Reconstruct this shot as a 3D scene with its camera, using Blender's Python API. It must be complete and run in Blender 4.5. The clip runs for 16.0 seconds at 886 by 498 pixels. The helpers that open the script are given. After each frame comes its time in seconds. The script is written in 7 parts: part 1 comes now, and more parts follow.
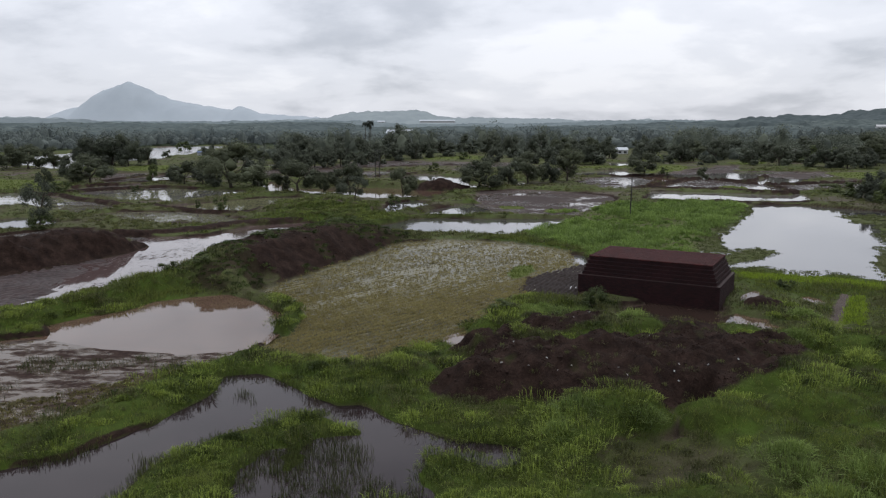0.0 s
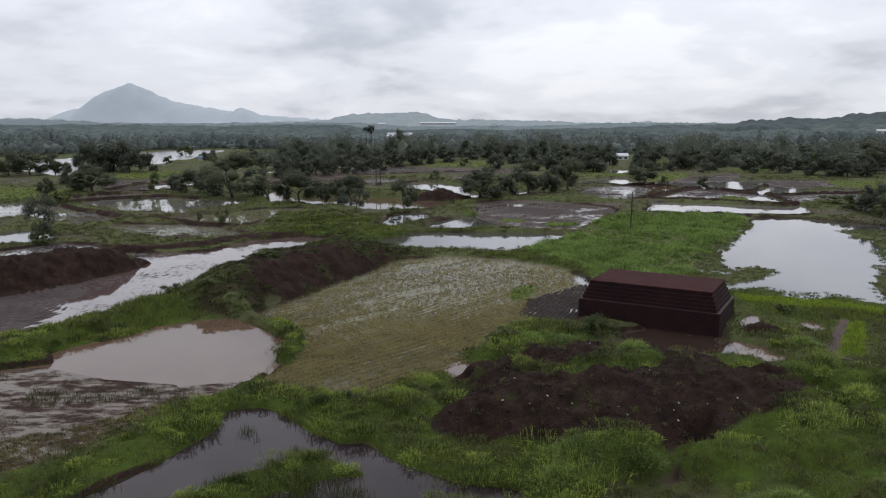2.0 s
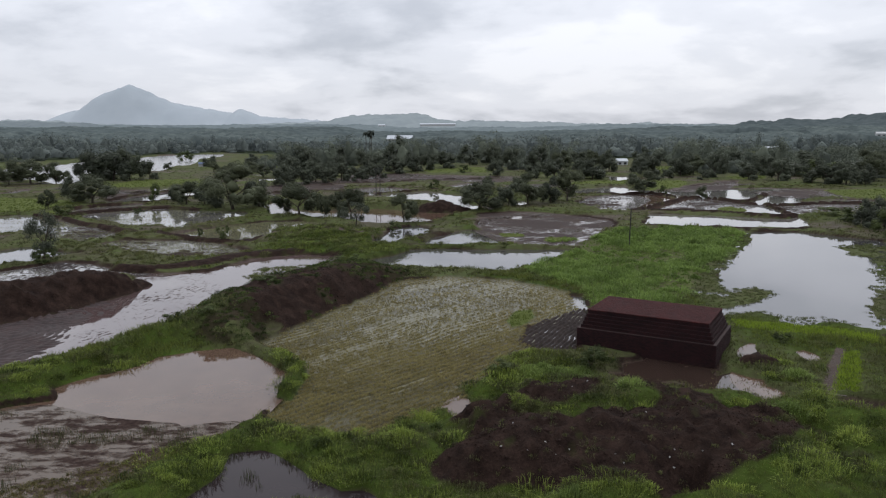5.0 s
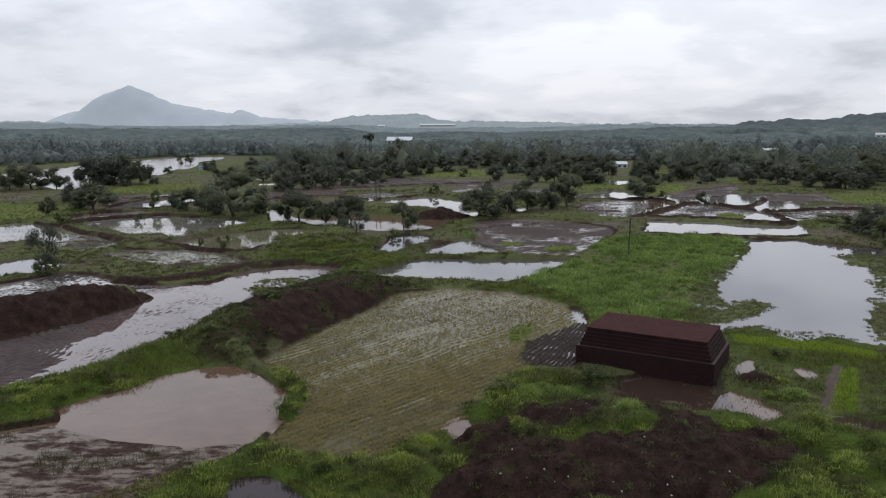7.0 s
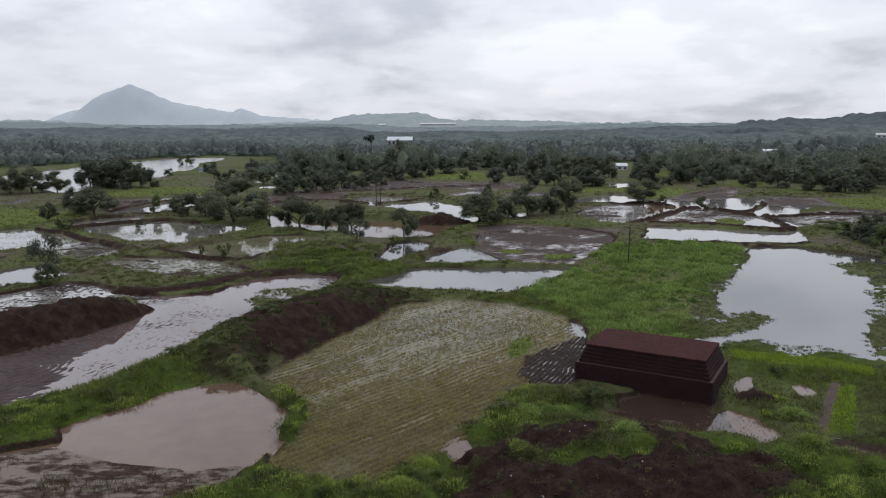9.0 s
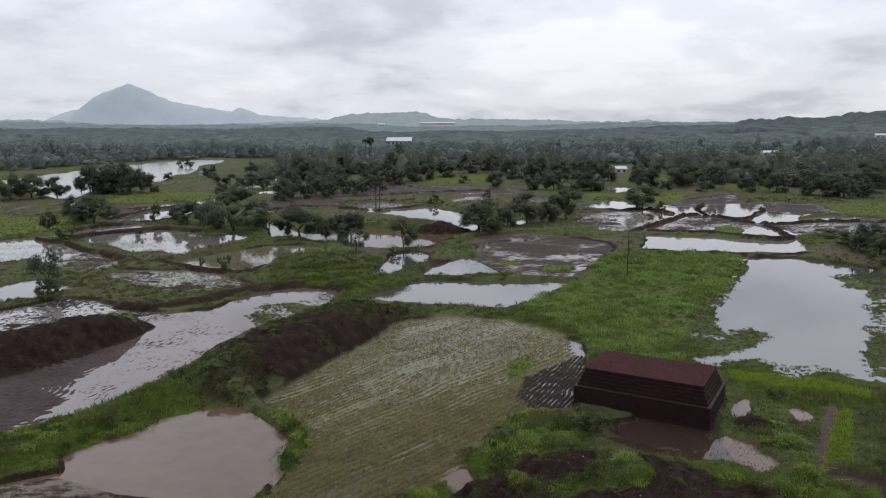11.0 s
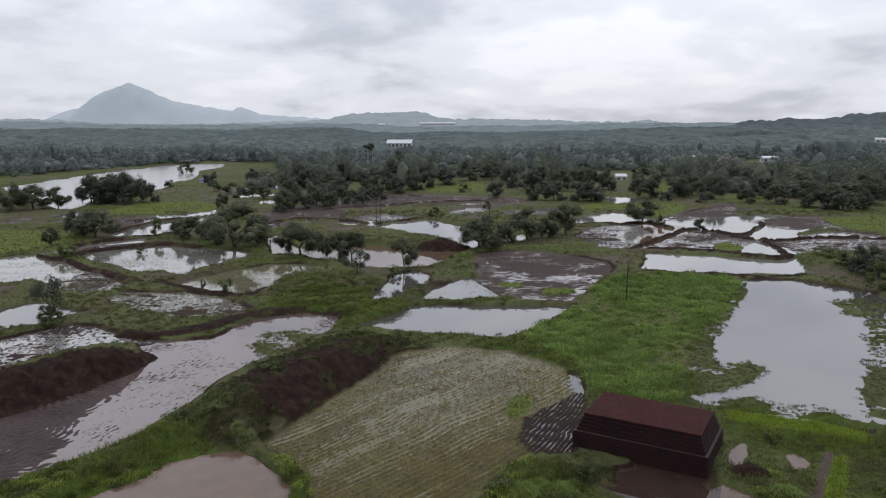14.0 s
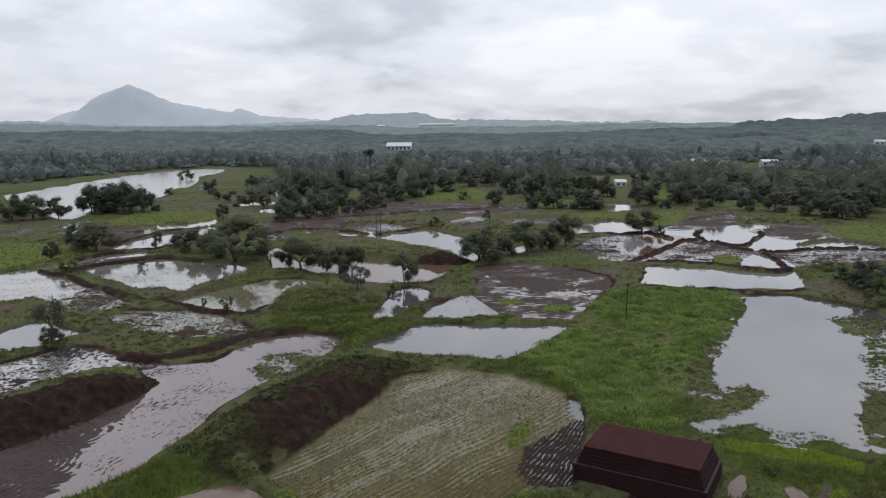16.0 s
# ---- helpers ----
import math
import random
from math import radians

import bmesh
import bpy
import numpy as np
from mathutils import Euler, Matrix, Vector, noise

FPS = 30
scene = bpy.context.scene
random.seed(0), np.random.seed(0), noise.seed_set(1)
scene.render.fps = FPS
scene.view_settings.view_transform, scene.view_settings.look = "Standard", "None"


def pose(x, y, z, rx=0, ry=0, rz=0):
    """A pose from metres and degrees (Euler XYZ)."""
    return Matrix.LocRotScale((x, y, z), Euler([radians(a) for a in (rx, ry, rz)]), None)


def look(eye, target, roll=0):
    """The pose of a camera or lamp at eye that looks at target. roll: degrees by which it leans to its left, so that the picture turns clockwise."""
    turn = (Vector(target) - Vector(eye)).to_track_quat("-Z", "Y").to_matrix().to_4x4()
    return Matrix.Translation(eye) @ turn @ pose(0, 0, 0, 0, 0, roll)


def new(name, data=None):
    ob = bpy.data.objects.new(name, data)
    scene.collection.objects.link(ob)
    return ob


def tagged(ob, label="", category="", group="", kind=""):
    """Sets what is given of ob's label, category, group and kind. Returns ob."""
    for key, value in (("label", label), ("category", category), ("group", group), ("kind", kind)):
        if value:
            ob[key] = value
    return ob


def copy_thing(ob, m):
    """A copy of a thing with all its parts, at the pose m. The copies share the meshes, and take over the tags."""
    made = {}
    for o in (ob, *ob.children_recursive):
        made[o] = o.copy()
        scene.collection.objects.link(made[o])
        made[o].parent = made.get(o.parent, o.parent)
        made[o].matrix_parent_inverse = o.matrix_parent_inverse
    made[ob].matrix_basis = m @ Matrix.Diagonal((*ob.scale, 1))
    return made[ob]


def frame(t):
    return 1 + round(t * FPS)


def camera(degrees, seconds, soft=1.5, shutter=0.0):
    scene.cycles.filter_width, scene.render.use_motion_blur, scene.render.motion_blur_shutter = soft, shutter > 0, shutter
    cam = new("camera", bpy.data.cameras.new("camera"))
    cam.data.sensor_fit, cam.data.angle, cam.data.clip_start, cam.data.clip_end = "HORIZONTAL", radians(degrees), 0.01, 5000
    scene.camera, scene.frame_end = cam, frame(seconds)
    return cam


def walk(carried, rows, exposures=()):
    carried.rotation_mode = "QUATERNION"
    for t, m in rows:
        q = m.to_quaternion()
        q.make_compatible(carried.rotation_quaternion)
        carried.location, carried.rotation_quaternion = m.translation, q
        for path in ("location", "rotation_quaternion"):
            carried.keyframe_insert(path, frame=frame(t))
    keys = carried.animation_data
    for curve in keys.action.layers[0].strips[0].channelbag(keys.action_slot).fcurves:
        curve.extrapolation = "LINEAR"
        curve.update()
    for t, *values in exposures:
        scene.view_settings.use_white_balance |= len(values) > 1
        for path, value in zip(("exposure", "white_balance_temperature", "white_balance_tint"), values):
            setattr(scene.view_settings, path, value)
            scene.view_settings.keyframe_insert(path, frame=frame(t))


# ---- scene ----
cam = camera(61.5, 16.0, soft=1.2)
PATH = [
    (0, (0.468, 1.102, 15.939), (0.41, 3.074, 15.613), -0.2),
    (0.5, (0.467, 1.105, 16.529), (0.409, 3.077, 16.204), -0.2),
    (1, (0.435, 1.103, 17.141), (0.377, 3.076, 16.817), -0.1),
    (1.5, (0.42, 1.104, 17.647), (0.362, 3.077, 17.325), -0.1),
    (2, (0.392, 1.078, 18.123), (0.333, 3.051, 17.801), -0.1),
    (2.5, (0.426, 1.089, 18.583), (0.367, 3.062, 18.262), -0.1),
    (3, (0.448, 1.13, 19.009), (0.389, 3.104, 18.689), -0.2),
    (3.5, (0.452, 1.138, 19.492), (0.393, 3.112, 19.171), -0.2),
    (4, (0.458, 1.035, 20.01), (0.399, 3.008, 19.689), -0.2),
    (6.5, (0.478, 0.782, 22.386), (0.419, 2.755, 22.065), -0.2),
    (7, (0.496, 0.735, 22.803), (0.437, 2.708, 22.482), -0.3),
    (7.5, (0.497, 0.735, 23.247), (0.437, 2.708, 22.924), -0.2),
    (8, (0.481, 0.764, 23.771), (0.422, 2.737, 23.448), -0.3),
    (8.5, (0.529, 0.718, 24.199), (0.469, 2.691, 23.875), -0.3),
    (11, (0.604, 0.708, 27.231), (0.545, 2.68, 26.902), -0.4),
    (11.5, (0.592, 0.707, 27.982), (0.534, 2.679, 27.652), -0.4),
    (12, (0.59, 0.715, 28.69), (0.532, 2.687, 28.359), -0.4),
    (12.5, (0.563, 0.761, 29.463), (0.505, 2.733, 29.132), -0.4),
    (13, (0.539, 0.777, 30.267), (0.48, 2.749, 29.935), -0.3),
    (13.5, (0.552, 0.767, 31.075), (0.494, 2.739, 30.743), -0.4),
    (14, (0.569, 0.77, 31.915), (0.51, 2.741, 31.583), -0.3),
    (14.5, (0.642, 0.897, 32.676), (0.582, 2.868, 32.344), -0.5),
    (15, (0.602, 0.834, 33.512), (0.542, 2.805, 33.179), -0.4),
    (15.5, (0.601, 0.887, 34.236), (0.542, 2.858, 33.904), -0.5),
    (16, (0.583, 0.871, 35.368), (0.524, 2.842, 35.036), -0.5),
]
walk(cam, [(t, look(eye, target, roll)) for t, eye, target, roll in PATH])
SKY_GAIN = 1.0

# ---- light ----
SUN_UP, SUN_TURN = radians(48), radians(20)
world = bpy.data.worlds.new("overcast_sky")
scene.world = world
world.use_nodes = True
wt = world.node_tree
wt.nodes.clear()


def wnode(kind, **values):
    n = wt.nodes.new(kind)
    for key, value in values.items():
        n.inputs[key].default_value = value
    return n


w_out, w_back = wnode("ShaderNodeOutputWorld"), wnode("ShaderNodeBackground", Strength=SKY_GAIN)
w_sky = wnode("ShaderNodeTexSky")
w_sky.sky_type, w_sky.sun_disc, w_sky.sun_elevation, w_sky.sun_rotation = "NISHITA", False, SUN_UP, SUN_TURN
w_dim = wnode("ShaderNodeVectorMath")
w_dim.operation = "SCALE"
w_dim.inputs["Scale"].default_value = 0.1
w_co, w_sep = wnode("ShaderNodeTexCoord"), wnode("ShaderNodeSeparateXYZ")
w_up = wnode("ShaderNodeMath")
w_up.operation = "MAXIMUM"
w_up.inputs[1].default_value = 0.0
w_lift = wnode("ShaderNodeMath")
w_lift.operation = "ADD"
w_lift.inputs[1].default_value = 0.26
w_x, w_y = wnode("ShaderNodeMath"), wnode("ShaderNodeMath")
w_x.operation = w_y.operation = "DIVIDE"
w_plane = wnode("ShaderNodeCombineXYZ")
w_big = wnode("ShaderNodeTexNoise", Scale=1.25, Detail=7.0, Roughness=0.5, Distortion=0.35)
w_small = wnode("ShaderNodeTexNoise", Scale=3.4, Detail=6.0, Roughness=0.55)
w_sum = wnode("ShaderNodeMath")
w_sum.operation = "MULTIPLY_ADD"
w_sum.inputs[1].default_value = 0.35
w_ramp = wnode("ShaderNodeValToRGB")
w_ramp.color_ramp.interpolation = "EASE"
stops = w_ramp.color_ramp.elements
stops[0].position, stops[0].color = 0.52, (0.965, 0.985, 1.055, 1)
stops[1].position, stops[1].color = 0.88, (0.562, 0.595, 0.672, 1)
mid = stops.new(0.66)
mid.color = (0.828, 0.856, 0.938, 1)
w_mix = wnode("ShaderNodeMix")
w_mix.data_type = "RGBA"
w_mix.inputs["Factor"].default_value = 0.94
w_high, w_gain, w_glow = wnode("ShaderNodeMath"), wnode("ShaderNodeMath"), wnode("ShaderNodeVectorMath")
w_high.operation, w_gain.operation, w_glow.operation = "SUBTRACT", "MULTIPLY_ADD", "SCALE"
w_high.use_clamp = True
w_high.inputs[1].default_value = 0.05
w_gain.inputs[1].default_value, w_gain.inputs[2].default_value = 1.32, 0.91
link = wt.links.new
link(w_up.outputs[0], w_high.inputs[0])
link(w_high.outputs[0], w_gain.inputs[0])
link(w_gain.outputs[0], w_glow.inputs["Scale"])
link(w_co.outputs["Generated"], w_sep.inputs[0])
link(w_sep.outputs["Z"], w_up.inputs[0])
link(w_up.outputs[0], w_lift.inputs[0])
link(w_sep.outputs["X"], w_x.inputs[0])
link(w_sep.outputs["Y"], w_y.inputs[0])
link(w_lift.outputs[0], w_x.inputs[1])
link(w_lift.outputs[0], w_y.inputs[1])
w_drift = wnode("ShaderNodeMath")
w_drift.inputs[1].default_value = 1.5
link(w_x.outputs[0], w_drift.inputs[0])
link(w_drift.outputs[0], w_plane.inputs["X"])
link(w_y.outputs[0], w_plane.inputs["Y"])
link(w_plane.outputs[0], w_big.inputs["Vector"])
link(w_plane.outputs[0], w_small.inputs["Vector"])
link(w_small.outputs["Fac"], w_sum.inputs[0])
link(w_big.outputs["Fac"], w_sum.inputs[2])
link(w_sum.outputs[0], w_ramp.inputs["Fac"])
link(w_sky.outputs["Color"], w_dim.inputs[0])
link(w_dim.outputs["Vector"], w_mix.inputs["A"])
link(w_ramp.outputs["Color"], w_mix.inputs["B"])
link(w_mix.outputs["Result"], w_glow.inputs[0])
link(w_glow.outputs["Vector"], w_back.inputs["Color"])
link(w_back.outputs[0], w_out.inputs[0])

sun = new("sun", bpy.data.lights.new("sun", "SUN"))
sun.data.energy, sun.data.angle, sun.data.color = 0.5, radians(25), (1.0, 0.97, 0.93)
sun.matrix_world = look((math.sin(SUN_TURN) * 50, math.cos(SUN_TURN) * 50, math.tan(SUN_UP) * 50), (0, 0, 0))


# ---- materials ----
def material(name, rough=0.8, spec=0.3):
    m = bpy.data.materials.new(name)
    m.use_nodes = True
    b = m.node_tree.nodes["Principled BSDF"]
    b.inputs["Roughness"].default_value = rough
    b.inputs["Specular IOR Level"].default_value = spec
    return m, m.node_tree, b


def put(nt, kind, **values):
    n = nt.nodes.new(kind)
    for key, value in values.items():
        n.inputs[key.replace("_", " ")].default_value = value
    return n


def noise_of(nt, scale, detail=5.0, rough=0.6, stretch=None, turn=0.0):
    """World-sized noise from the object's own metres."""
    co = put(nt, "ShaderNodeTexCoord")
    n = put(nt, "ShaderNodeTexNoise", Scale=scale, Detail=detail, Roughness=rough)
    if stretch:
        mp = put(nt, "ShaderNodeMapping", Scale=stretch)
        spin = put(nt, "ShaderNodeMapping", Rotation=(0, 0, turn))
        nt.links.new(co.outputs["Object"], spin.inputs["Vector"])
        nt.links.new(spin.outputs["Vector"], mp.inputs["Vector"])
        nt.links.new(mp.outputs["Vector"], n.inputs["Vector"])
    else:
        nt.links.new(co.outputs["Object"], n.inputs["Vector"])
    return n.outputs["Fac"]


ALBEDO_SCALE = 0.77  # scales ramp colours down to balance the brighter upper sky


def ramp(nt, fac, *steps):
    r = put(nt, "ShaderNodeValToRGB")
    e = r.color_ramp.elements
    while len(e) < len(steps):
        e.new(0.5)
    for el, (pos, col) in zip(e, steps):
        el.position = pos
        el.color = (*(col if max(col) >= 1 else [c * ALBEDO_SCALE for c in col]), 1)
    nt.links.new(fac, r.inputs["Fac"])
    return r.outputs["Color"]


def blend(nt, fac, a, b):
    m = put(nt, "ShaderNodeMix")
    m.data_type = "RGBA"
    for sock, value in ((m.inputs["Factor"], fac), (m.inputs["A"], a), (m.inputs["B"], b)):
        if isinstance(value, (int, float)):
            sock.default_value = value
        elif isinstance(value, tuple):
            sock.default_value = (*value, 1)
        else:
            nt.links.new(value, sock)
    return m.outputs["Result"]


def calc(nt, op, a, b):
    m = put(nt, "ShaderNodeMath")
    m.operation = op
    for sock, value in zip(m.inputs, (a, b)):
        if isinstance(value, (int, float)):
            sock.default_value = value
        else:
            nt.links.new(value, sock)
    return m.outputs[0]


def bump(nt, b, fac, strength, distance):
    n = put(nt, "ShaderNodeBump", Strength=strength, Distance=distance)
    nt.links.new(fac, n.inputs["Height"])
    nt.links.new(n.outputs["Normal"], b.inputs["Normal"])


def plain(name, dark, light, scale, rough=0.8, spec=0.3, relief=0.02, detail=6.0):
    """Two-tone surface with broad stains over a fine grain."""
    m, nt, b = material(name, rough, spec)
    fine = noise_of(nt, scale, detail)
    broad = noise_of(nt, scale * 0.13, 3.0)
    mixed = calc(nt, "ADD", calc(nt, "MULTIPLY", fine, 0.6), calc(nt, "MULTIPLY", broad, 0.4))
    nt.links.new(ramp(nt, mixed, (0.32, dark), (0.68, light)), b.inputs["Base Color"])
    if relief:
        bump(nt, b, fine, 0.6, relief)
    return m


def leafy(name, dark, light, thin=0.35, rough=0.6, clumps=0.0):
    """Foliage: each leaf its own shade, with light passing through it."""
    m, nt, b = material(name, rough, 0.1)
    geo = put(nt, "ShaderNodeNewGeometry")
    info = put(nt, "ShaderNodeObjectInfo")
    patch = calc(nt, "ADD", calc(nt, "MULTIPLY", noise_of(nt, 0.4, 3.0), 0.5), calc(nt, "MULTIPLY", noise_of(nt, 0.10, 3.0), 0.5))
    patch = calc(nt, "ADD", calc(nt, "MULTIPLY", calc(nt, "SUBTRACT", patch, 0.5), 1.9), 0.5)
    mixed = calc(nt, "ADD", calc(nt, "MULTIPLY", geo.outputs["Random Per Island"], 0.42), calc(nt, "MULTIPLY", patch, 0.58))
    mixed = calc(nt, "ADD", mixed, calc(nt, "MULTIPLY", calc(nt, "SUBTRACT", info.outputs["Random"], 0.5), 0.3))
    if clumps:
        own = put(nt, "ShaderNodeAttribute")
        own.attribute_name = "clump"
        mixed = calc(nt, "ADD", mixed, calc(nt, "MULTIPLY", calc(nt, "SUBTRACT", own.outputs["Fac"], 0.5), clumps))
    col = ramp(nt, mixed, (0.12, dark), (0.8, light))
    nt.links.new(col, b.inputs["Base Color"])
    tr = put(nt, "ShaderNodeBsdfTranslucent")
    nt.links.new(col, tr.inputs["Color"])
    mix = put(nt, "ShaderNodeMixShader", Fac=thin)
    nt.links.new(b.outputs[0], mix.inputs[1])
    nt.links.new(tr.outputs[0], mix.inputs[2])
    nt.links.new(mix.outputs[0], nt.nodes["Material Output"].inputs["Surface"])
    return m


def water_material(name, murk, ripple=0.004, ior=1.55):
    m, nt, b = material(name, 0.035, 0.5)
    b.inputs["IOR"].default_value = ior
    n = noise_of(nt, 0.5, 3.0)
    nt.links.new(ramp(nt, n, (0.3, tuple(c * 0.85 for c in murk)), (0.7, tuple(c * 1.12 for c in murk))), b.inputs["Base Color"])
    bump(nt, b, noise_of(nt, 2.2, 3.0), 0.25, ripple)
    return m


def shoal_material(name, murk, share, stretch, ior=1.85, turn=0.0, spread=0.7, pale=1.0, soft=0.02):
    """Thin water through which clods and silt show."""
    m, nt, b = material(name, 0.04, 0.5)
    b.inputs["IOR"].default_value = ior
    clods = noise_of(nt, 1.3, 7.0, 0.66, stretch, turn)
    flats = noise_of(nt, 0.07, 3.0)
    mask = calc(nt, "ADD", clods, calc(nt, "MULTIPLY", calc(nt, "SUBTRACT", flats, 0.5), spread))
    dry = ramp(nt, mask, (share - soft, (0, 0, 0)), (share + soft, (1, 1, 1)))
    silt = ramp(nt, noise_of(nt, 3.0, 5.0), (0.35, (0.020 * pale, 0.013 * pale, 0.012 * pale)), (0.7, (0.058 * pale, 0.040 * pale, 0.033 * pale)))
    nt.links.new(blend(nt, dry, murk, silt), b.inputs["Base Color"])
    nt.links.new(calc(nt, "ADD", 0.04, calc(nt, "MULTIPLY", dry, 0.8)), b.inputs["Roughness"])
    nt.links.new(calc(nt, "SUBTRACT", 0.5, calc(nt, "MULTIPLY", dry, 0.46)), b.inputs["Specular IOR Level"])
    bump(nt, b, calc(nt, "MULTIPLY", dry, clods), 0.7, 0.08)
    return m


def film_material(name):
    """Thin silty water, streaked along the planted rows."""
    m, nt, b = material(name, 0.28, 0.5)
    b.inputs["IOR"].default_value = 1.30
    streak, broad = noise_of(nt, 0.9, 6.0, 0.62, (1.6, 0.16, 1.0), 0.85), noise_of(nt, 0.11, 4.0)
    fine = noise_of(nt, 3.5, 6.0, 0.7)
    mixed = calc(nt, "ADD", calc(nt, "MULTIPLY", streak, 0.45), calc(nt, "ADD", calc(nt, "MULTIPLY", broad, 0.3), calc(nt, "MULTIPLY", fine, 0.25)))
    nt.links.new(ramp(nt, mixed, (0.36, (0.088, 0.080, 0.042)), (0.5, (0.120, 0.112, 0.066)), (0.66, (0.152, 0.144, 0.096))), b.inputs["Base Color"])
    nt.links.new(calc(nt, "SUBTRACT", 0.67, calc(nt, "MULTIPLY", streak, 0.6)), b.inputs["Roughness"])
    bump(nt, b, fine, 0.5, 0.02)
    return m


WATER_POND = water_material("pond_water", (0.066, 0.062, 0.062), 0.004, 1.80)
# far ponds: sky glare painted into the pale silt colour, IOR raised
WATER_FAR = water_material("silty_sky_bright_water", (0.150, 0.142, 0.130), 0.003, 2.3)
WATER_BROWN = water_material("muddy_water", (0.104, 0.065, 0.046), 0.004, 1.33)
WATER_DARK = water_material("dark_water", (0.026, 0.018, 0.019), 0.004, 1.2)
WATER_SHOAL = shoal_material("shoal_water", (0.140, 0.131, 0.120), 0.492, (1.1, 0.8, 1.0), 2.1, 0.0, 0.55, 0.6)
WATER_SLUDGE = shoal_material("puddled_red_mud", (0.066, 0.048, 0.044), 0.432, (0.42, 1.1, 1.0), 2.0, 0.0, 1.25, 1.05)
WATER_RUST = water_material("rusty_water", (0.036, 0.023, 0.018), 0.004, 1.36)
WATER_FILM = film_material("silt_film_water")
WATER_OLIVE = water_material("olive_water", (0.125, 0.115, 0.078), 0.004, 1.6)
WATER_MUD = shoal_material("pink_muddy_water", (0.070, 0.047, 0.045), 0.66, (0.8, 2.0, 1.0), 1.58, -1.21, 0.9, 1.2, 0.03)
WATER_SILT = shoal_material("silty_water", (0.066, 0.046, 0.032), 0.55, (0.5, 1.0, 1.0), 1.23, 0.0, 0.7, 1.15, 0.06)
WATER_RIVER = water_material("river_water", (0.22, 0.215, 0.205), 0.012, 2.0)
WATER_RIVER.node_tree.nodes["Principled BSDF"].inputs["Roughness"].default_value = 0.22

GRASS_LEAF = leafy("grass_blades", (0.034, 0.044, 0.010), (0.186, 0.222, 0.050), 0.3)
GREEN_LEAF = leafy("field_grass_blades", (0.058, 0.104, 0.018), (0.165, 0.258, 0.048), 0.3)
LIME_LEAF = leafy("young_rice_blades", (0.088, 0.116, 0.026), (0.150, 0.186, 0.046), 0.3)
TUSSOCK_LEAF = leafy("tussock_blades", (0.030, 0.044, 0.010), (0.280, 0.352, 0.068), 0.3, 0.6, 0.7)
MEADOW_LEAF = leafy("meadow_blades", (0.082, 0.128, 0.028), (0.238, 0.342, 0.084), 0.3, 0.6, 0.45)
NURSERY_LEAF = leafy("seedling_blades", (0.17, 0.25, 0.022), (0.31, 0.41, 0.052), 0.3)
DRY_LEAF = leafy("straw_blades", (0.084, 0.070, 0.026), (0.330, 0.282, 0.120), 0.25)
REED_LEAF = leafy("sedge_blades", (0.025, 0.032, 0.012), (0.075, 0.085, 0.03), 0.25)
TREE_LEAF = leafy("tree_leaves", (0.050, 0.058, 0.037), (0.122, 0.136, 0.078), 0.25)
# pale leaves, lifted further to paint haze onto the ragged wood-edge trees
OLIVE_LEAF = leafy("pale_tree_leaves", (0.054, 0.062, 0.046), (0.112, 0.126, 0.084), 0.25)
BUSH_LEAF = leafy("shrub_leaves", (0.034, 0.046, 0.018), (0.110, 0.136, 0.048), 0.25)
BUND_LEAF = leafy("bund_grass_blades", (0.050, 0.054, 0.022), (0.150, 0.158, 0.060), 0.3, 0.6, 0.5)
BUND_GREEN = leafy("bund_green_blades", (0.040, 0.050, 0.017), (0.134, 0.158, 0.052), 0.3, 0.6, 0.6)
# woodland leaf colours carry painted distance haze, more in the farther belt
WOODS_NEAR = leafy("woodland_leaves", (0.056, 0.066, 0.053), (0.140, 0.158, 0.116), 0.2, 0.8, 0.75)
WOODS_NEXT = leafy("hazed_woodland_leaves", (0.074, 0.088, 0.086), (0.148, 0.170, 0.154), 0.15, 0.9, 0.75)
BARK = plain("bark", (0.025, 0.019, 0.014), (0.085, 0.068, 0.052), 9.0, 0.9)
POLE_METAL = plain("weathered_pole", (0.012, 0.011, 0.011), (0.035, 0.033, 0.032), 12.0, 0.6, relief=0.003)
WHITE_WALL = plain("limewashed_wall", (0.36, 0.37, 0.37), (0.58, 0.58, 0.57), 1.5, 0.85, relief=0.01)
SHEET_ROOF = plain("sheet_roof", (0.34, 0.37, 0.40), (0.52, 0.55, 0.58), 0.8, 0.5, relief=0.01)
TILE_ROOF = plain("tile_roof", (0.10, 0.055, 0.04), (0.22, 0.12, 0.085), 2.0, 0.8, relief=0.02)
DARK_GLASS = plain("dark_opening", (0.015, 0.016, 0.018), (0.035, 0.037, 0.04), 2.0, 0.3, relief=0.0)
BLUE_SHEET = plain("blue_tarpaulin", (0.03, 0.06, 0.14), (0.07, 0.12, 0.24), 1.5, 0.5, relief=0.02)
SCRAP = plain("plastic_scrap", (0.5, 0.5, 0.5), (0.8, 0.8, 0.8), 8.0, 0.4, relief=0.005)


def brick_material(name, dark, light):
    m, nt, b = material(name, 0.8, 0.12)
    geo = put(nt, "ShaderNodeNewGeometry")
    stain = noise_of(nt, 0.7, 4.0)
    mixed = calc(nt, "ADD", calc(nt, "MULTIPLY", geo.outputs["Random Per Island"], 0.5), calc(nt, "MULTIPLY", stain, 0.5))
    nt.links.new(ramp(nt, mixed, (0.2, dark), (0.8, light)), b.inputs["Base Color"])
    bump(nt, b, noise_of(nt, 30.0, 4.0), 0.5, 0.006)
    return m


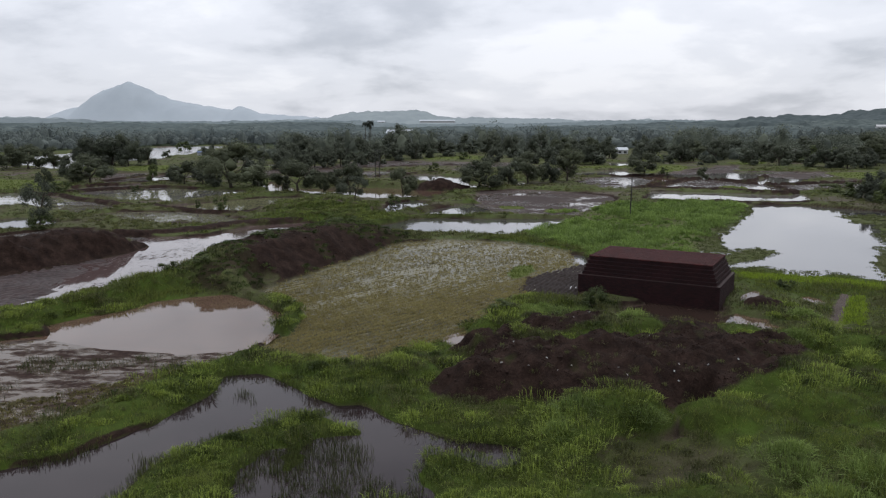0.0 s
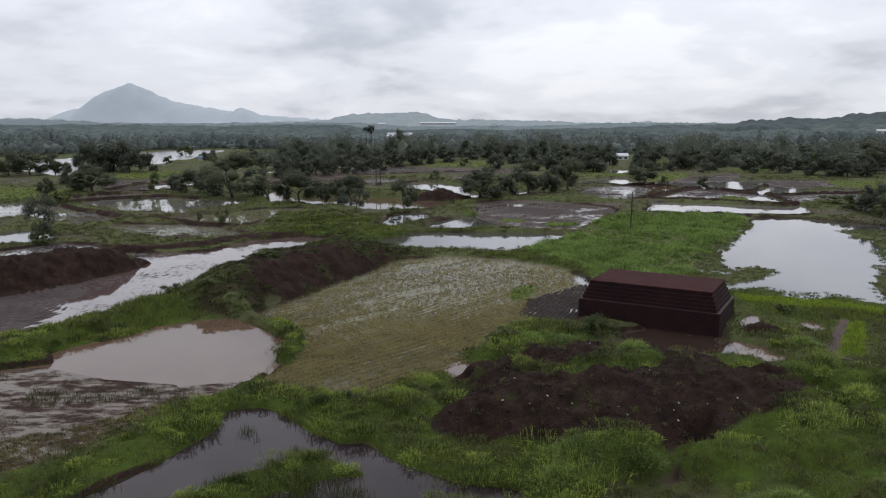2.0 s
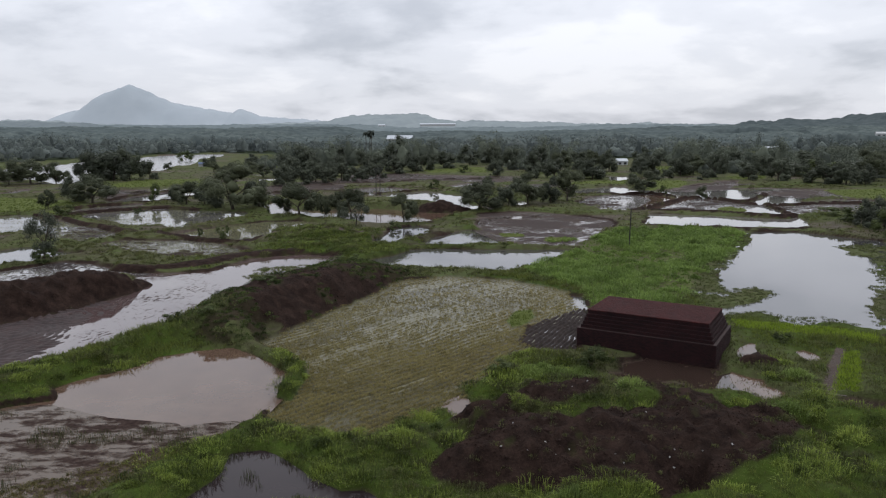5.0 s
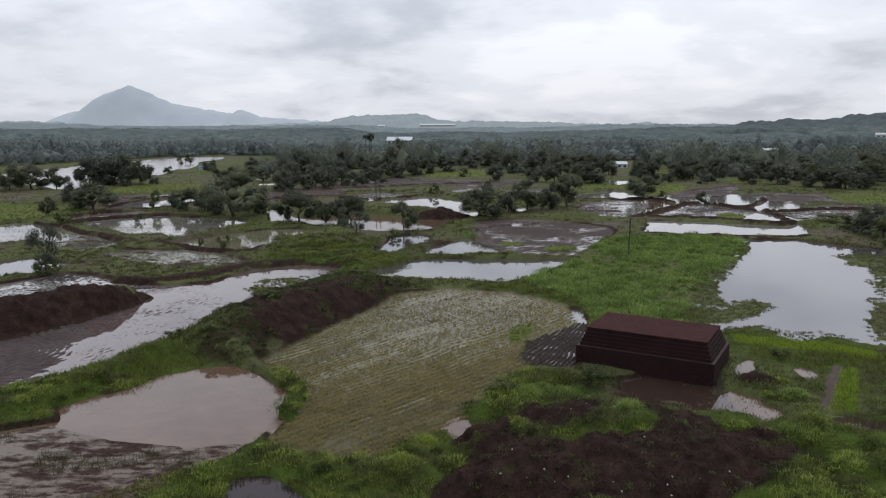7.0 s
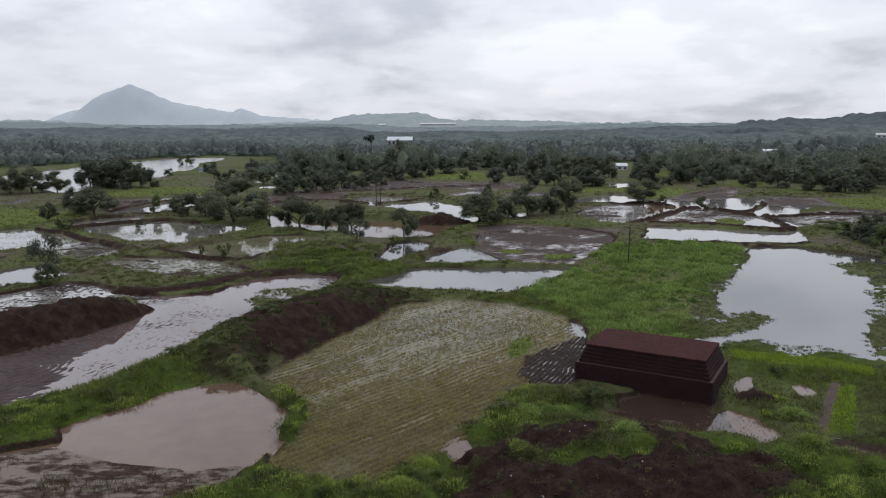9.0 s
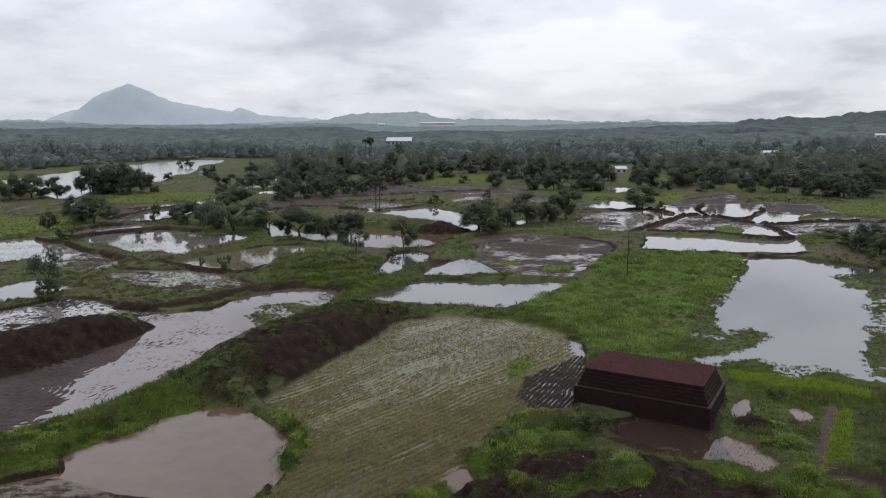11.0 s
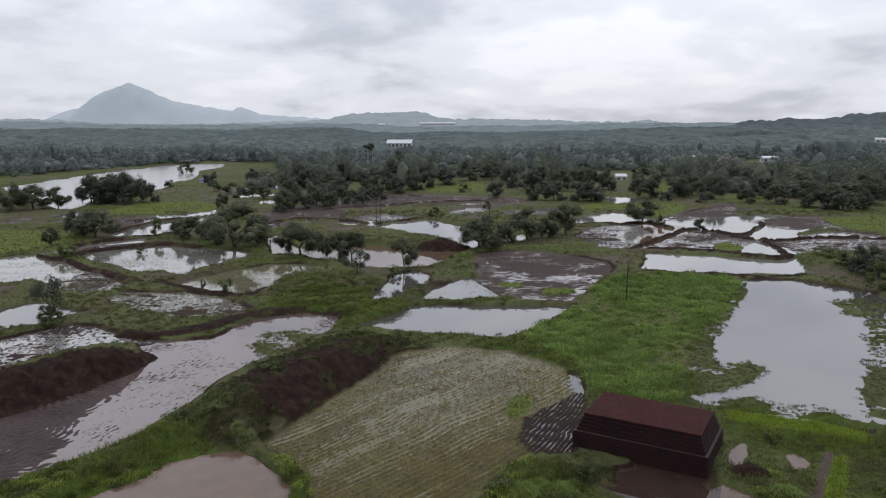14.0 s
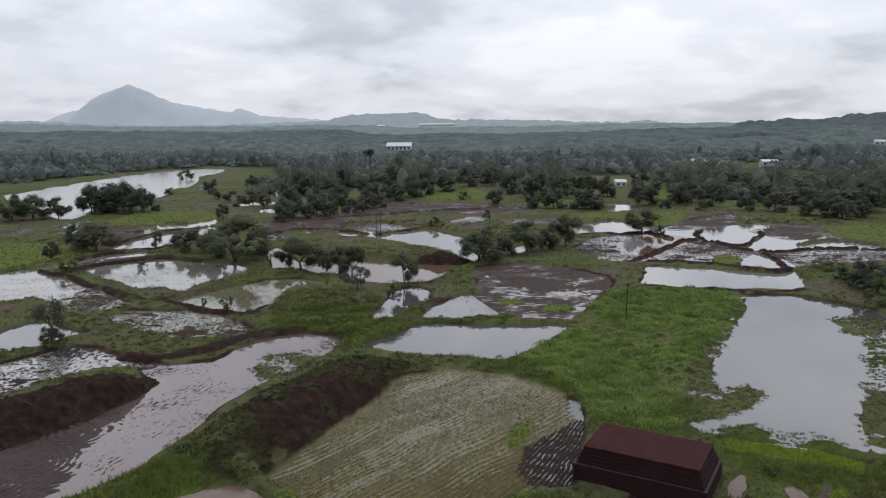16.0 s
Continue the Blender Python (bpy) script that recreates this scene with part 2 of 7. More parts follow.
# shade painted into the darker face bricks; top bricks redder and brighter
BRICK = brick_material("shaded_face_brick", (0.007, 0.0034, 0.0038), (0.027, 0.0088, 0.0092))
BRICK_TOP = brick_material("red_lit_top_brick", (0.020, 0.006, 0.006), (0.066, 0.0145, 0.0135))
WEED_LEAF = leafy("weed_leaves", (0.030, 0.044, 0.012), (0.180, 0.222, 0.056), 0.3)
BRICK_DARK = plain("dark_core_brick", (0.022, 0.010, 0.010), (0.055, 0.024, 0.022), 5.0, 0.75)


def ground_material():
    m, nt, b = material("wet_ground", 0.8, 0.35)
    a1 = put(nt, "ShaderNodeAttribute")
    a1.attribute_name = "cover"
    s1 = put(nt, "ShaderNodeSeparateColor")
    nt.links.new(a1.outputs["Color"], s1.inputs[0])
    a2 = put(nt, "ShaderNodeAttribute")
    a2.attribute_name = "cover_more"
    s2 = put(nt, "ShaderNodeSeparateColor")
    nt.links.new(a2.outputs["Color"], s2.inputs[0])
    fine, mid_n, broad = noise_of(nt, 6.0, 9.0, 0.75), noise_of(nt, 0.9, 6.0, 0.6), noise_of(nt, 0.06, 4.0)
    grass = ramp(nt, calc(nt, "ADD", calc(nt, "MULTIPLY", mid_n, 0.6), calc(nt, "MULTIPLY", broad, 0.4)),
                 (0.36, (0.058, 0.050, 0.032)), (0.48, (0.076, 0.079, 0.036)), (0.66, (0.086, 0.114, 0.038)))
    lush = ramp(nt, calc(nt, "ADD", calc(nt, "MULTIPLY", mid_n, 0.7), calc(nt, "MULTIPLY", broad, 0.3)),
                (0.36, (0.030, 0.036, 0.010)), (0.64, (0.062, 0.096, 0.016)))
    mud = ramp(nt, calc(nt, "ADD", calc(nt, "MULTIPLY", fine, 0.55), calc(nt, "MULTIPLY", mid_n, 0.45)),
               (0.3, (0.024, 0.015, 0.012)), (0.72, (0.092, 0.060, 0.044)))
    soil = ramp(nt, calc(nt, "ADD", calc(nt, "MULTIPLY", fine, 0.5), calc(nt, "MULTIPLY", mid_n, 0.5)),
                (0.36, (0.008, 0.005, 0.0045)), (0.5, (0.025, 0.0155, 0.012)), (0.68, (0.060, 0.037, 0.029)))
    lime = ramp(nt, mid_n, (0.35, (0.074, 0.092, 0.024)), (0.65, (0.108, 0.130, 0.036)))
    straw = ramp(nt, calc(nt, "ADD", calc(nt, "MULTIPLY", fine, 0.4), calc(nt, "MULTIPLY", broad, 0.6)),
                 (0.36, (0.048, 0.042, 0.018)), (0.64, (0.130, 0.118, 0.060)))
    # shade under the trees, painted as a dark woodland floor colour
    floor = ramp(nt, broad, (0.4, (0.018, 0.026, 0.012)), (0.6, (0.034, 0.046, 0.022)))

    def edge(f):
        spread = calc(nt, "ADD", calc(nt, "MULTIPLY", calc(nt, "SUBTRACT", f, 0.5), 2.2), mid_n)
        return calc(nt, "MINIMUM", calc(nt, "MAXIMUM", spread, 0.0), 1.0)

    muddy, bare = edge(s1.outputs[0]), edge(s2.outputs[1])
    a3 = put(nt, "ShaderNodeAttribute")
    a3.attribute_name = "lush"
    col = blend(nt, a3.outputs["Fac"], grass, lush)
    col = blend(nt, muddy, col, mud)
    col = blend(nt, bare, col, soil)
    col = blend(nt, edge(s1.outputs[1]), col, lime)
    col = blend(nt, edge(s1.outputs[2]), col, straw)
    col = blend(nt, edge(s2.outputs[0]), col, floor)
    nt.links.new(col, b.inputs["Base Color"])
    sheen = calc(nt, "MULTIPLY", s1.outputs[2], calc(nt, "ADD", 1.2, calc(nt, "MULTIPLY", noise_of(nt, 0.25, 5.0, 0.6, (1.0, 0.5, 1.0)), 2.2)))
    wet = calc(nt, "MULTIPLY", calc(nt, "MAXIMUM", muddy, sheen), calc(nt, "SUBTRACT", 1.0, bare))
    nt.links.new(calc(nt, "SUBTRACT", 0.92, calc(nt, "MULTIPLY", wet, 0.30)), b.inputs["Roughness"])
    nt.links.new(calc(nt, "ADD", 0.04, calc(nt, "MULTIPLY", wet, 0.08)), b.inputs["Specular IOR Level"])
    bump(nt, b, calc(nt, "ADD", fine, calc(nt, "MULTIPLY", mid_n, 1.5)), 1.0, 0.12)
    return m


GROUND = ground_material()


# ---- mesh helpers ----
def mesh_from(name, verts, faces, mat, corners=3):
    """A mesh from arrays of places and of corner numbers."""
    verts, faces = np.asarray(verts, np.float32), np.asarray(faces, np.int32)
    me = bpy.data.meshes.new(name)
    me.vertices.add(len(verts))
    me.vertices.foreach_set("co", verts.ravel())
    me.loops.add(faces.size)
    me.loops.foreach_set("vertex_index", faces.ravel())
    me.polygons.add(len(faces))
    me.polygons.foreach_set("loop_start", np.arange(0, faces.size, corners, dtype=np.int32))
    me.polygons.foreach_set("loop_total", np.full(len(faces), corners, np.int32))
    me.materials.append(mat)
    me.update(calc_edges=True)
    me.validate()
    return me


def part(name, bm, mat, parent, label=""):
    me = bpy.data.meshes.new(name)
    bm.to_mesh(me)
    bm.free()
    me.materials.append(mat)
    ob = new(name, me)
    ob.parent = parent
    return tagged(ob, label)


def box(bm, x0, x1, y0, y1, z0, z1):
    v = [bm.verts.new(p) for p in ((x0, y0, z0), (x1, y0, z0), (x1, y1, z0), (x0, y1, z0), (x0, y0, z1), (x1, y0, z1), (x1, y1, z1), (x0, y1, z1))]
    for f in ((3, 2, 1, 0), (4, 5, 6, 7), (0, 1, 5, 4), (1, 2, 6, 5), (2, 3, 7, 6), (3, 0, 4, 7)):
        bm.faces.new([v[i] for i in f])


def tube(bm, a, b, ra, rb, sides=7):
    a, b = Vector(a), Vector(b)
    q = (b - a).to_track_quat("Z", "Y")
    rings = []
    for c, r in ((a, ra), (b, rb)):
        rings.append([bm.verts.new(c + q @ Vector((r * math.cos(6.28318 * i / sides), r * math.sin(6.28318 * i / sides), 0))) for i in range(sides)])
    for i in range(sides):
        j = (i + 1) % sides
        bm.faces.new((rings[0][i], rings[0][j], rings[1][j], rings[1][i]))
    bm.faces.new(rings[1])
    bm.faces.new(rings[0][::-1])


# ---- noise over the plan ----
def lattice(ix, iy, seed):
    h = (ix.astype(np.int64) * 374761393 + iy.astype(np.int64) * 668265263 + seed * 1442695041) & 0xFFFFFFFF
    h = ((h ^ (h >> 13)) * 1274126177) & 0xFFFFFFFF
    return ((h ^ (h >> 16)) & 0xFFFFFF) / float(0xFFFFFF)


def value_noise(x, y, seed):
    ix, iy = np.floor(x), np.floor(y)
    fx, fy = x - ix, y - iy
    fx, fy = fx * fx * (3 - 2 * fx), fy * fy * (3 - 2 * fy)
    a, b = lattice(ix, iy, seed), lattice(ix + 1, iy, seed)
    c, d = lattice(ix, iy + 1, seed), lattice(ix + 1, iy + 1, seed)
    return (a + (b - a) * fx) * (1 - fy) + (c + (d - c) * fx) * fy


def fbm(x, y, size, seed=1, octaves=4):
    """Fractal noise about 0, roughly -1 to 1, with its largest lumps of that size."""
    total, amp, gain = np.zeros_like(x), 1.0, 0.0
    for o in range(octaves):
        total += amp * (value_noise(x / size * 2**o + 17.3 * o, y / size * 2**o - 9.1 * o, seed + o) * 2 - 1)
        gain += amp
        amp *= 0.55
    return total / gain * 1.6


def smooth(v):
    v = np.clip(v, 0, 1)
    return v * v * (3 - 2 * v)


def inside(outline, x, y):
    """Signed distance to an outline, more than 0 inside it."""
    p = np.asarray(outline, float)
    best, odd = np.full(x.shape, 1e9), np.zeros(x.shape, bool)
    for (ax, ay), (bx, by) in zip(p, np.roll(p, -1, axis=0)):
        dx, dy = bx - ax, by - ay
        k = np.clip(((x - ax) * dx + (y - ay) * dy) / (dx * dx + dy * dy + 1e-9), 0, 1)
        best = np.minimum(best, (x - ax - k * dx) ** 2 + (y - ay - k * dy) ** 2)
        cross = (ay > y) != (by > y)
        odd ^= cross & (x < dx * (y - ay) / (dy if abs(dy) > 1e-9 else 1e-9) + ax)
    return np.where(odd, 1, -1) * np.sqrt(best)


# ---- plan of the fields: name, kind, level, outline in metres ----
FIELDS = []


def field(name, kind, level, outline):
    FIELDS.append((name, kind, level, outline))


field("river", "river", 0, [(-238.8, 386.6), (-236.4, 420.5), (-236.8, 474.5), (-234.7, 537.7), (-225.0, 588.8), (-202.5, 608.5), (-187.9, 564.3), (-196.8, 534.0), (-169.9, 455.6), (-167.5, 412.1), (-155.9, 372.5), (-166.8, 338.4), (-153.9, 284.3), (-186.0, 316.5), (-220.9, 362.0)])
field("flooded_paddy", "pond", 0, [(57.5, 151.0), (61.2, 152.0), (67.2, 151.5), (70.4, 148.5), (73.3, 145.1), (77.7, 140.1), (77.6, 135.1), (70.5, 120.7), (55.8, 94.9), (45.3, 76.5), (42.5, 75.1), (39.9, 77.5), (35.8, 77.8), (32.8, 81.0), (27.7, 83.1), (26.7, 85.1), (32.0, 96.8), (37.6, 108.8), (47.3, 127.6), (53.8, 140.3)])
field("flooded_paddy", "pond", 0, [(45.9, 183.5), (52.9, 182.0), (63.7, 177.6), (75.2, 172.7), (78.3, 177.3), (76.4, 169.4), (73.5, 159.9), (70.6, 156.7), (65.0, 157.3), (57.9, 157.3), (46.3, 158.6), (40.2, 163.2)])
field("flooded_paddy", "pond", 0, [(-16.2, 116.9), (-12.1, 122.0), (-8.8, 129.2), (-3.8, 129.9), (4.2, 128.8), (19.6, 130.2), (15.7, 120.7), (10.4, 113.0), (6.7, 109.6), (1.1, 110.4), (-5.0, 111.5), (-10.4, 113.2), (-15.1, 115.6)])
field("sprouting_paddy", "pond", 0, [(-7.9, 134.7), (-7.4, 139.7), (-4.8, 144.2), (-2.1, 150.0), (1.4, 154.1), (4.9, 152.5), (7.0, 147.5), (9.2, 146.0), (12.5, 141.8), (10.8, 136.2), (3.4, 135.0), (-4.9, 132.6)])
field("flooded_paddy", "pond", 0, [(-17.2, 133.5), (-17.2, 142.0), (-14.9, 150.1), (-14.4, 156.9), (-10.4, 161.4), (-7.3, 157.4), (-7.3, 149.0), (-9.3, 144.3), (-11.0, 137.6), (-12.6, 132.3), (-15.8, 128.8)])
field("flooded_paddy", "brown", 0, [(-56.1, 206.2), (-54.9, 214.9), (-52.4, 212.9), (-48.6, 198.9), (-42.9, 192.0), (-32.1, 190.2), (-25.5, 195.9), (-18.2, 198.3), (-4.2, 189.8), (3.4, 192.0), (-2.6, 179.9), (-7.5, 166.7), (-15.0, 163.8), (-21.7, 166.3), (-29.3, 173.4), (-38.9, 180.5), (-46.1, 182.1), (-51.0, 194.7)])
field("sprouting_paddy", "pond", 0, [(-98.7, 182.1), (-91.8, 190.5), (-78.6, 195.2), (-74.6, 196.8), (-70.2, 190.9), (-54.8, 186.7), (-52.6, 176.5), (-55.7, 171.1), (-60.0, 164.3), (-59.6, 155.7), (-65.9, 159.7), (-70.0, 157.5), (-79.7, 167.6), (-92.1, 176.3)])
field("sprouting_paddy", "olive", 0, [(-58.3, 146.0), (-57.2, 149.9), (-52.2, 160.1), (-44.3, 168.4), (-36.5, 169.0), (-30.5, 166.4), (-30.4, 161.0), (-37.3, 155.5), (-37.5, 146.8), (-39.4, 140.8), (-41.7, 137.3), (-45.1, 139.5), (-49.4, 140.8), (-54.7, 143.1)])
field("sprouting_paddy", "pond", 0, [(-116.0, 168.0), (-112.9, 175.9), (-110.6, 181.6), (-104.7, 180.0), (-96.8, 171.7), (-85.5, 154.9), (-81.7, 145.7), (-89.6, 150.2), (-94.3, 146.2), (-98.2, 141.6)])
field("sprouting_paddy", "shoal", 0, [(-98.4, 173.0), (-88.7, 167.1), (-73.9, 152.6), (-64.8, 144.1), (-67.9, 138.7), (-76.3, 138.8), (-82.0, 144.7), (-86.1, 154.9)])
field("sprouting_paddy", "shoal", 0, [(-67.2, 134.9), (-66.3, 140.0), (-58.9, 139.6), (-53.7, 140.4), (-47.1, 137.3), (-39.7, 130.8), (-36.6, 125.9), (-38.3, 122.8), (-45.3, 120.4), (-49.6, 121.7), (-56.0, 125.2), (-63.3, 130.1)])
field("flooded_paddy", "pond", 0, [(-85.2, 120.8), (-80.7, 124.6), (-79.4, 130.9), (-76.5, 131.3), (-65.3, 124.2), (-67.9, 120.4), (-69.5, 115.6), (-73.6, 113.2), (-78.4, 110.8)])
field("muddy_paddy", "shoal", 0, [(-74.5, 101.4), (-69.9, 107.2), (-67.1, 111.4), (-65.7, 113.8), (-63.9, 116.5), (-58.0, 115.0), (-49.7, 108.6), (-46.8, 106.0), (-53.4, 105.4), (-56.3, 102.9), (-58.4, 99.3), (-61.2, 93.4), (-64.4, 87.0)])
field("muddy_paddy", "mudwater", 0, [(-51.0, 109.2), (-44.7, 107.0), (-38.2, 108.7), (-34.8, 117.2), (-29.3, 125.9), (-20.3, 121.4), (-20.1, 113.8), (-23.2, 108.2), (-26.8, 100.6), (-30.2, 91.0), (-31.7, 81.3), (-33.3, 72.7), (-37.3, 66.7), (-42.0, 60.0), (-50.0, 52.0), (-70.0, 50.0), (-73.0, 66.0), (-51.8, 78.4), (-48.3, 83.8), (-44.7, 90.7), (-43.1, 99.6), (-47.9, 105.5)])
field("muddy_pond", "brown", 0.3, [(-33.0, 57.6), (-28.4, 63.5), (-27.8, 65.8), (-25.3, 67.8), (-22.2, 69.0), (-19.1, 67.0), (-15.2, 62.5), (-14.5, 55.6), (-15.1, 51.1), (-18.4, 47.6), (-23.1, 44.7), (-27.8, 42.2), (-31.7, 40.3), (-38.5, 49.5), (-34.6, 53.0), (-31.3, 54.9)])
field("silted_shallows", "reedflat", 0.3, [(-37.5, 48.1), (-34.2, 52.3), (-31.2, 53.1), (-25.7, 50.7), (-20.4, 49.8), (-18.5, 47.9), (-23.1, 44.5), (-27.7, 42.1), (-31.5, 40.0)])
field("silted_shallows", "reedflat", 0.3, [(-35.2, 46.1), (-31.7, 49.4), (-27.0, 50.2), (-21.4, 48.5), (-16.2, 50.3), (-15.6, 49.0), (-19.7, 44.6), (-23.0, 40.7), (-25.0, 38.7), (-27.8, 36.1)])
field("silted_shallows", "reedflat", 0.34, [(-27.8, 36.3), (-26.1, 40.7), (-24.0, 42.8), (-20.3, 46.2), (-15.7, 49.0), (-15.5, 48.4), (-19.0, 43.1), (-21.9, 39.0), (-23.3, 36.3), (-25.5, 33.2)])
field("reedy_pond", "dark", 0.6, [(-14.2, 45.1), (-12.6, 45.9), (-10.6, 44.2), (-8.5, 41.8), (-6.5, 40.6), (-5.3, 40.8), (-3.2, 38.3), (-0.1, 36.2), (2.6, 35.7), (3.8, 35.2), (3.3, 33.7), (1.7, 33.2), (-0.1, 34.4), (-2.9, 35.1), (-4.2, 34.5), (-4.8, 37.2), (-7.4, 38.8), (-9.2, 39.5), (-10.0, 36.9), (-11.7, 35.8), (-12.8, 34.2), (-13.7, 32.4), (-14.0, 30.3), (-14.3, 27.6), (-18.5, 26.7), (-22.0, 32.0), (-17.9, 33.5), (-15.4, 37.9), (-14.2, 42.6)])
field("reedy_pond", "reeds", 0.6, [(-9.0, 34.4), (-7.0, 36.4), (-4.8, 36.8), (-4.2, 34.5), (-2.9, 35.1), (-1.2, 34.5), (-1.6, 32.2), (-0.9, 29.2), (-8.5, 28.2), (-9.7, 30.5)])
field("stubble_paddy", "stubble", 0, [(-20.0, 71.2), (-16.7, 79.0), (-13.1, 88.9), (-8.8, 101.7), (-2.1, 104.3), (6.6, 102.2), (13.5, 95.2), (14.6, 85.2), (12.6, 79.8), (7.3, 78.6), (6.1, 70.8), (8.0, 70.0), (4.4, 65.1), (1.7, 57.7), (-0.9, 53.8), (-3.7, 50.8), (-6.2, 48.7), (-9.9, 49.5), (-13.6, 51.3), (-14.7, 54.1), (-14.0, 56.6), (-13.6, 63.4), (-16.6, 68.5)])
field("ploughed_strip", "furrow", 0.0, [(6.0, 71.7), (7.9, 78.9), (14.3, 85.7), (14.1, 82.1), (11.3, 70.0), (8.7, 69.0)])
field("brown_puddle", "puddle", 0.12, [(14.4, 65.8), (16.4, 67.0), (17.3, 69.4), (20.6, 69.0), (23.7, 67.5), (22.4, 63.6), (21.2, 60.4), (19.6, 59.7), (17.8, 61.0), (15.6, 61.7), (14.2, 63.4)])
field("weedy_puddle", "brown", 0.12, [(21.6, 61.9), (23.3, 63.6), (24.1, 62.5), (25.4, 61.4), (25.1, 59.6), (26.5, 57.6), (26.1, 56.3), (24.1, 55.5), (22.4, 56.5), (21.2, 57.6), (20.7, 59.1), (20.2, 59.3)])
field("weedy_puddle", "brown", 0.14, [(25.3, 67.8), (26.6, 70.2), (28.3, 72.3), (28.7, 71.6), (27.8, 69.5), (26.3, 67.5), (25.4, 66.9)])
field("weedy_puddle", "brown", 0.14, [(31.5, 69.5), (32.5, 69.6), (32.9, 68.6), (33.1, 67.3), (32.1, 66.3), (31.0, 66.3), (31.2, 67.6)])
field("field_ditch", "pond", 0, [(14.0, 93.1), (15.1, 91.9), (15.0, 86.5), (14.2, 84.0), (14.0, 88.0)])
field("wet_patch", "brown", 0.08, [(-0.7, 53.6), (-0.0, 56.0), (1.0, 56.6), (1.6, 54.2), (2.2, 51.6), (1.6, 50.3), (0.2, 51.2)])
field("puddle", "puddle", 0.8, [(11.5, 39.4), (14.3, 41.2), (13.4, 38.7), (12.5, 38.4)])
field("muddy_paddy", "mudflat", 0.05, [(3.8, 184.0), (11.6, 186.9), (20.0, 185.2), (34.2, 171.0), (33.0, 161.3), (21.1, 135.2), (19.3, 131.2), (10.5, 132.4), (4.8, 149.7), (2.9, 159.3)])
field("muddy_paddy", "mudflat", 0.02, [(9.1, 153.0), (10.7, 160.6), (18.5, 170.2), (31.8, 165.1), (31.0, 159.3), (23.5, 144.0), (19.3, 132.9), (11.1, 133.8), (12.8, 141.8), (9.3, 147.9)])
field("flooded_paddy", "shoal", -0.03, [(36, 192), (38, 215), (48, 236), (62, 250), (84, 258), (104, 262), (119, 254), (124, 230), (126, 204), (112, 193), (92, 186), (78, 180), (62, 186), (48, 189)])
field("flooded_paddy", "shoal", 0, [(31.5, 211.0), (38.8, 226.4), (44.4, 233.2), (51.1, 231.8), (52.1, 220.6), (44.6, 201.4), (45.3, 191.3), (38.4, 193.0), (32.7, 203.4)])
field("flooded_paddy", "brown", 0, [(50.8, 231.8), (63.9, 233.8), (68.1, 226.8), (56.1, 210.4), (47.7, 195.3), (44.0, 192.9), (46.0, 210.6)])
field("flooded_paddy", "shoal", 0, [(47.8, 189.6), (53.2, 199.5), (64.1, 220.3), (69.2, 222.3), (74.9, 210.0), (77.2, 204.3), (72.8, 197.4), (68.2, 199.2), (63.2, 188.6), (68.1, 182.5), (57.1, 187.1)])
field("flooded_paddy", "pond", 0, [(73.2, 195.7), (78.7, 203.4), (80.7, 200.7), (79.9, 184.5), (77.3, 176.7), (73.3, 178.1), (72.0, 185.4)])
field("flooded_paddy", "pond", 0, [(67.5, 248.9), (74.8, 240.8), (91.5, 257.8), (101.5, 257.5), (90.0, 230.7), (80.8, 216.8), (73.5, 220.1), (69.5, 229.0), (64.5, 235.0)])
field("flooded_paddy", "pond", 0, [(92.5, 237.8), (95.0, 232.9), (98.5, 224.8), (108.2, 231.4), (107.6, 219.2), (112.1, 209.1), (98.9, 207.5), (89.3, 206.8), (79.3, 209.9)])
field("muddy_paddy", "shoal", 0, [(80.6, 202.4), (115.4, 204.4), (124.5, 201.5), (120.5, 194.7), (97.6, 189.5), (87.1, 191.3), (85.3, 195.4), (81.6, 195.5)])
field("flooded_paddy", "pond", 0, [(39.0, 253.9), (43.6, 261.0), (54.6, 266.6), (56.3, 260.5), (62.0, 251.8), (55.3, 242.7), (43.9, 240.5), (36.3, 238.2)])
field("flooded_paddy", "pond", 0, [(-25.8, 232.8), (-22.1, 241.2), (-12.3, 248.7), (-3.5, 234.5), (-0.6, 228.6), (0.8, 207.8), (4.5, 203.1), (3.8, 192.8), (0.9, 194.5), (-3.0, 206.0), (-8.1, 213.9), (-16.9, 221.3)])
field("flooded_paddy", "pond", 0, [(-104.2, 216.1), (-103.8, 231.4), (-101.4, 238.5), (-96.8, 246.1), (-89.6, 242.0), (-83.2, 235.6), (-88.8, 221.0), (-92.3, 212.8), (-99.4, 212.0)])
field("flooded_paddy", "pond", 0, [(-101.6, 189.0), (-101.3, 199.0), (-92.7, 206.1), (-89.5, 206.9), (-88.3, 200.5), (-96.0, 193.0), (-99.6, 187.4)])
field("flooded_paddy", "pond", 0, [(-107.7, 185.3), (-106.0, 193.2), (-101.2, 183.7), (-104.0, 180.0)])
field("flooded_paddy", "pond", 0, [(-115.0, 259.1), (-108.2, 264.8), (-99.3, 263.0), (-94.8, 280.3), (-90.9, 264.2), (-97.5, 252.8), (-107.5, 253.1)])
field("flooded_paddy", "pond", 0, [(-92.9, 249.9), (-88.5, 259.6), (-82.6, 239.2), (-88.2, 240.7)])
field("flooded_paddy", "pond", 0, [(-111.9, 372.8), (-98.1, 393.7), (-92.1, 371.6), (-105.0, 361.0)])
field("flooded_paddy", "pond", 0, [(-101.6, 339.9), (-87.1, 349.2), (-83.4, 334.1), (-95.8, 325.4)])
field("flooded_paddy", "pond", 0, [(-84.6, 311.8), (-79.4, 320.1), (-74.8, 301.3), (-80.3, 295.8)])
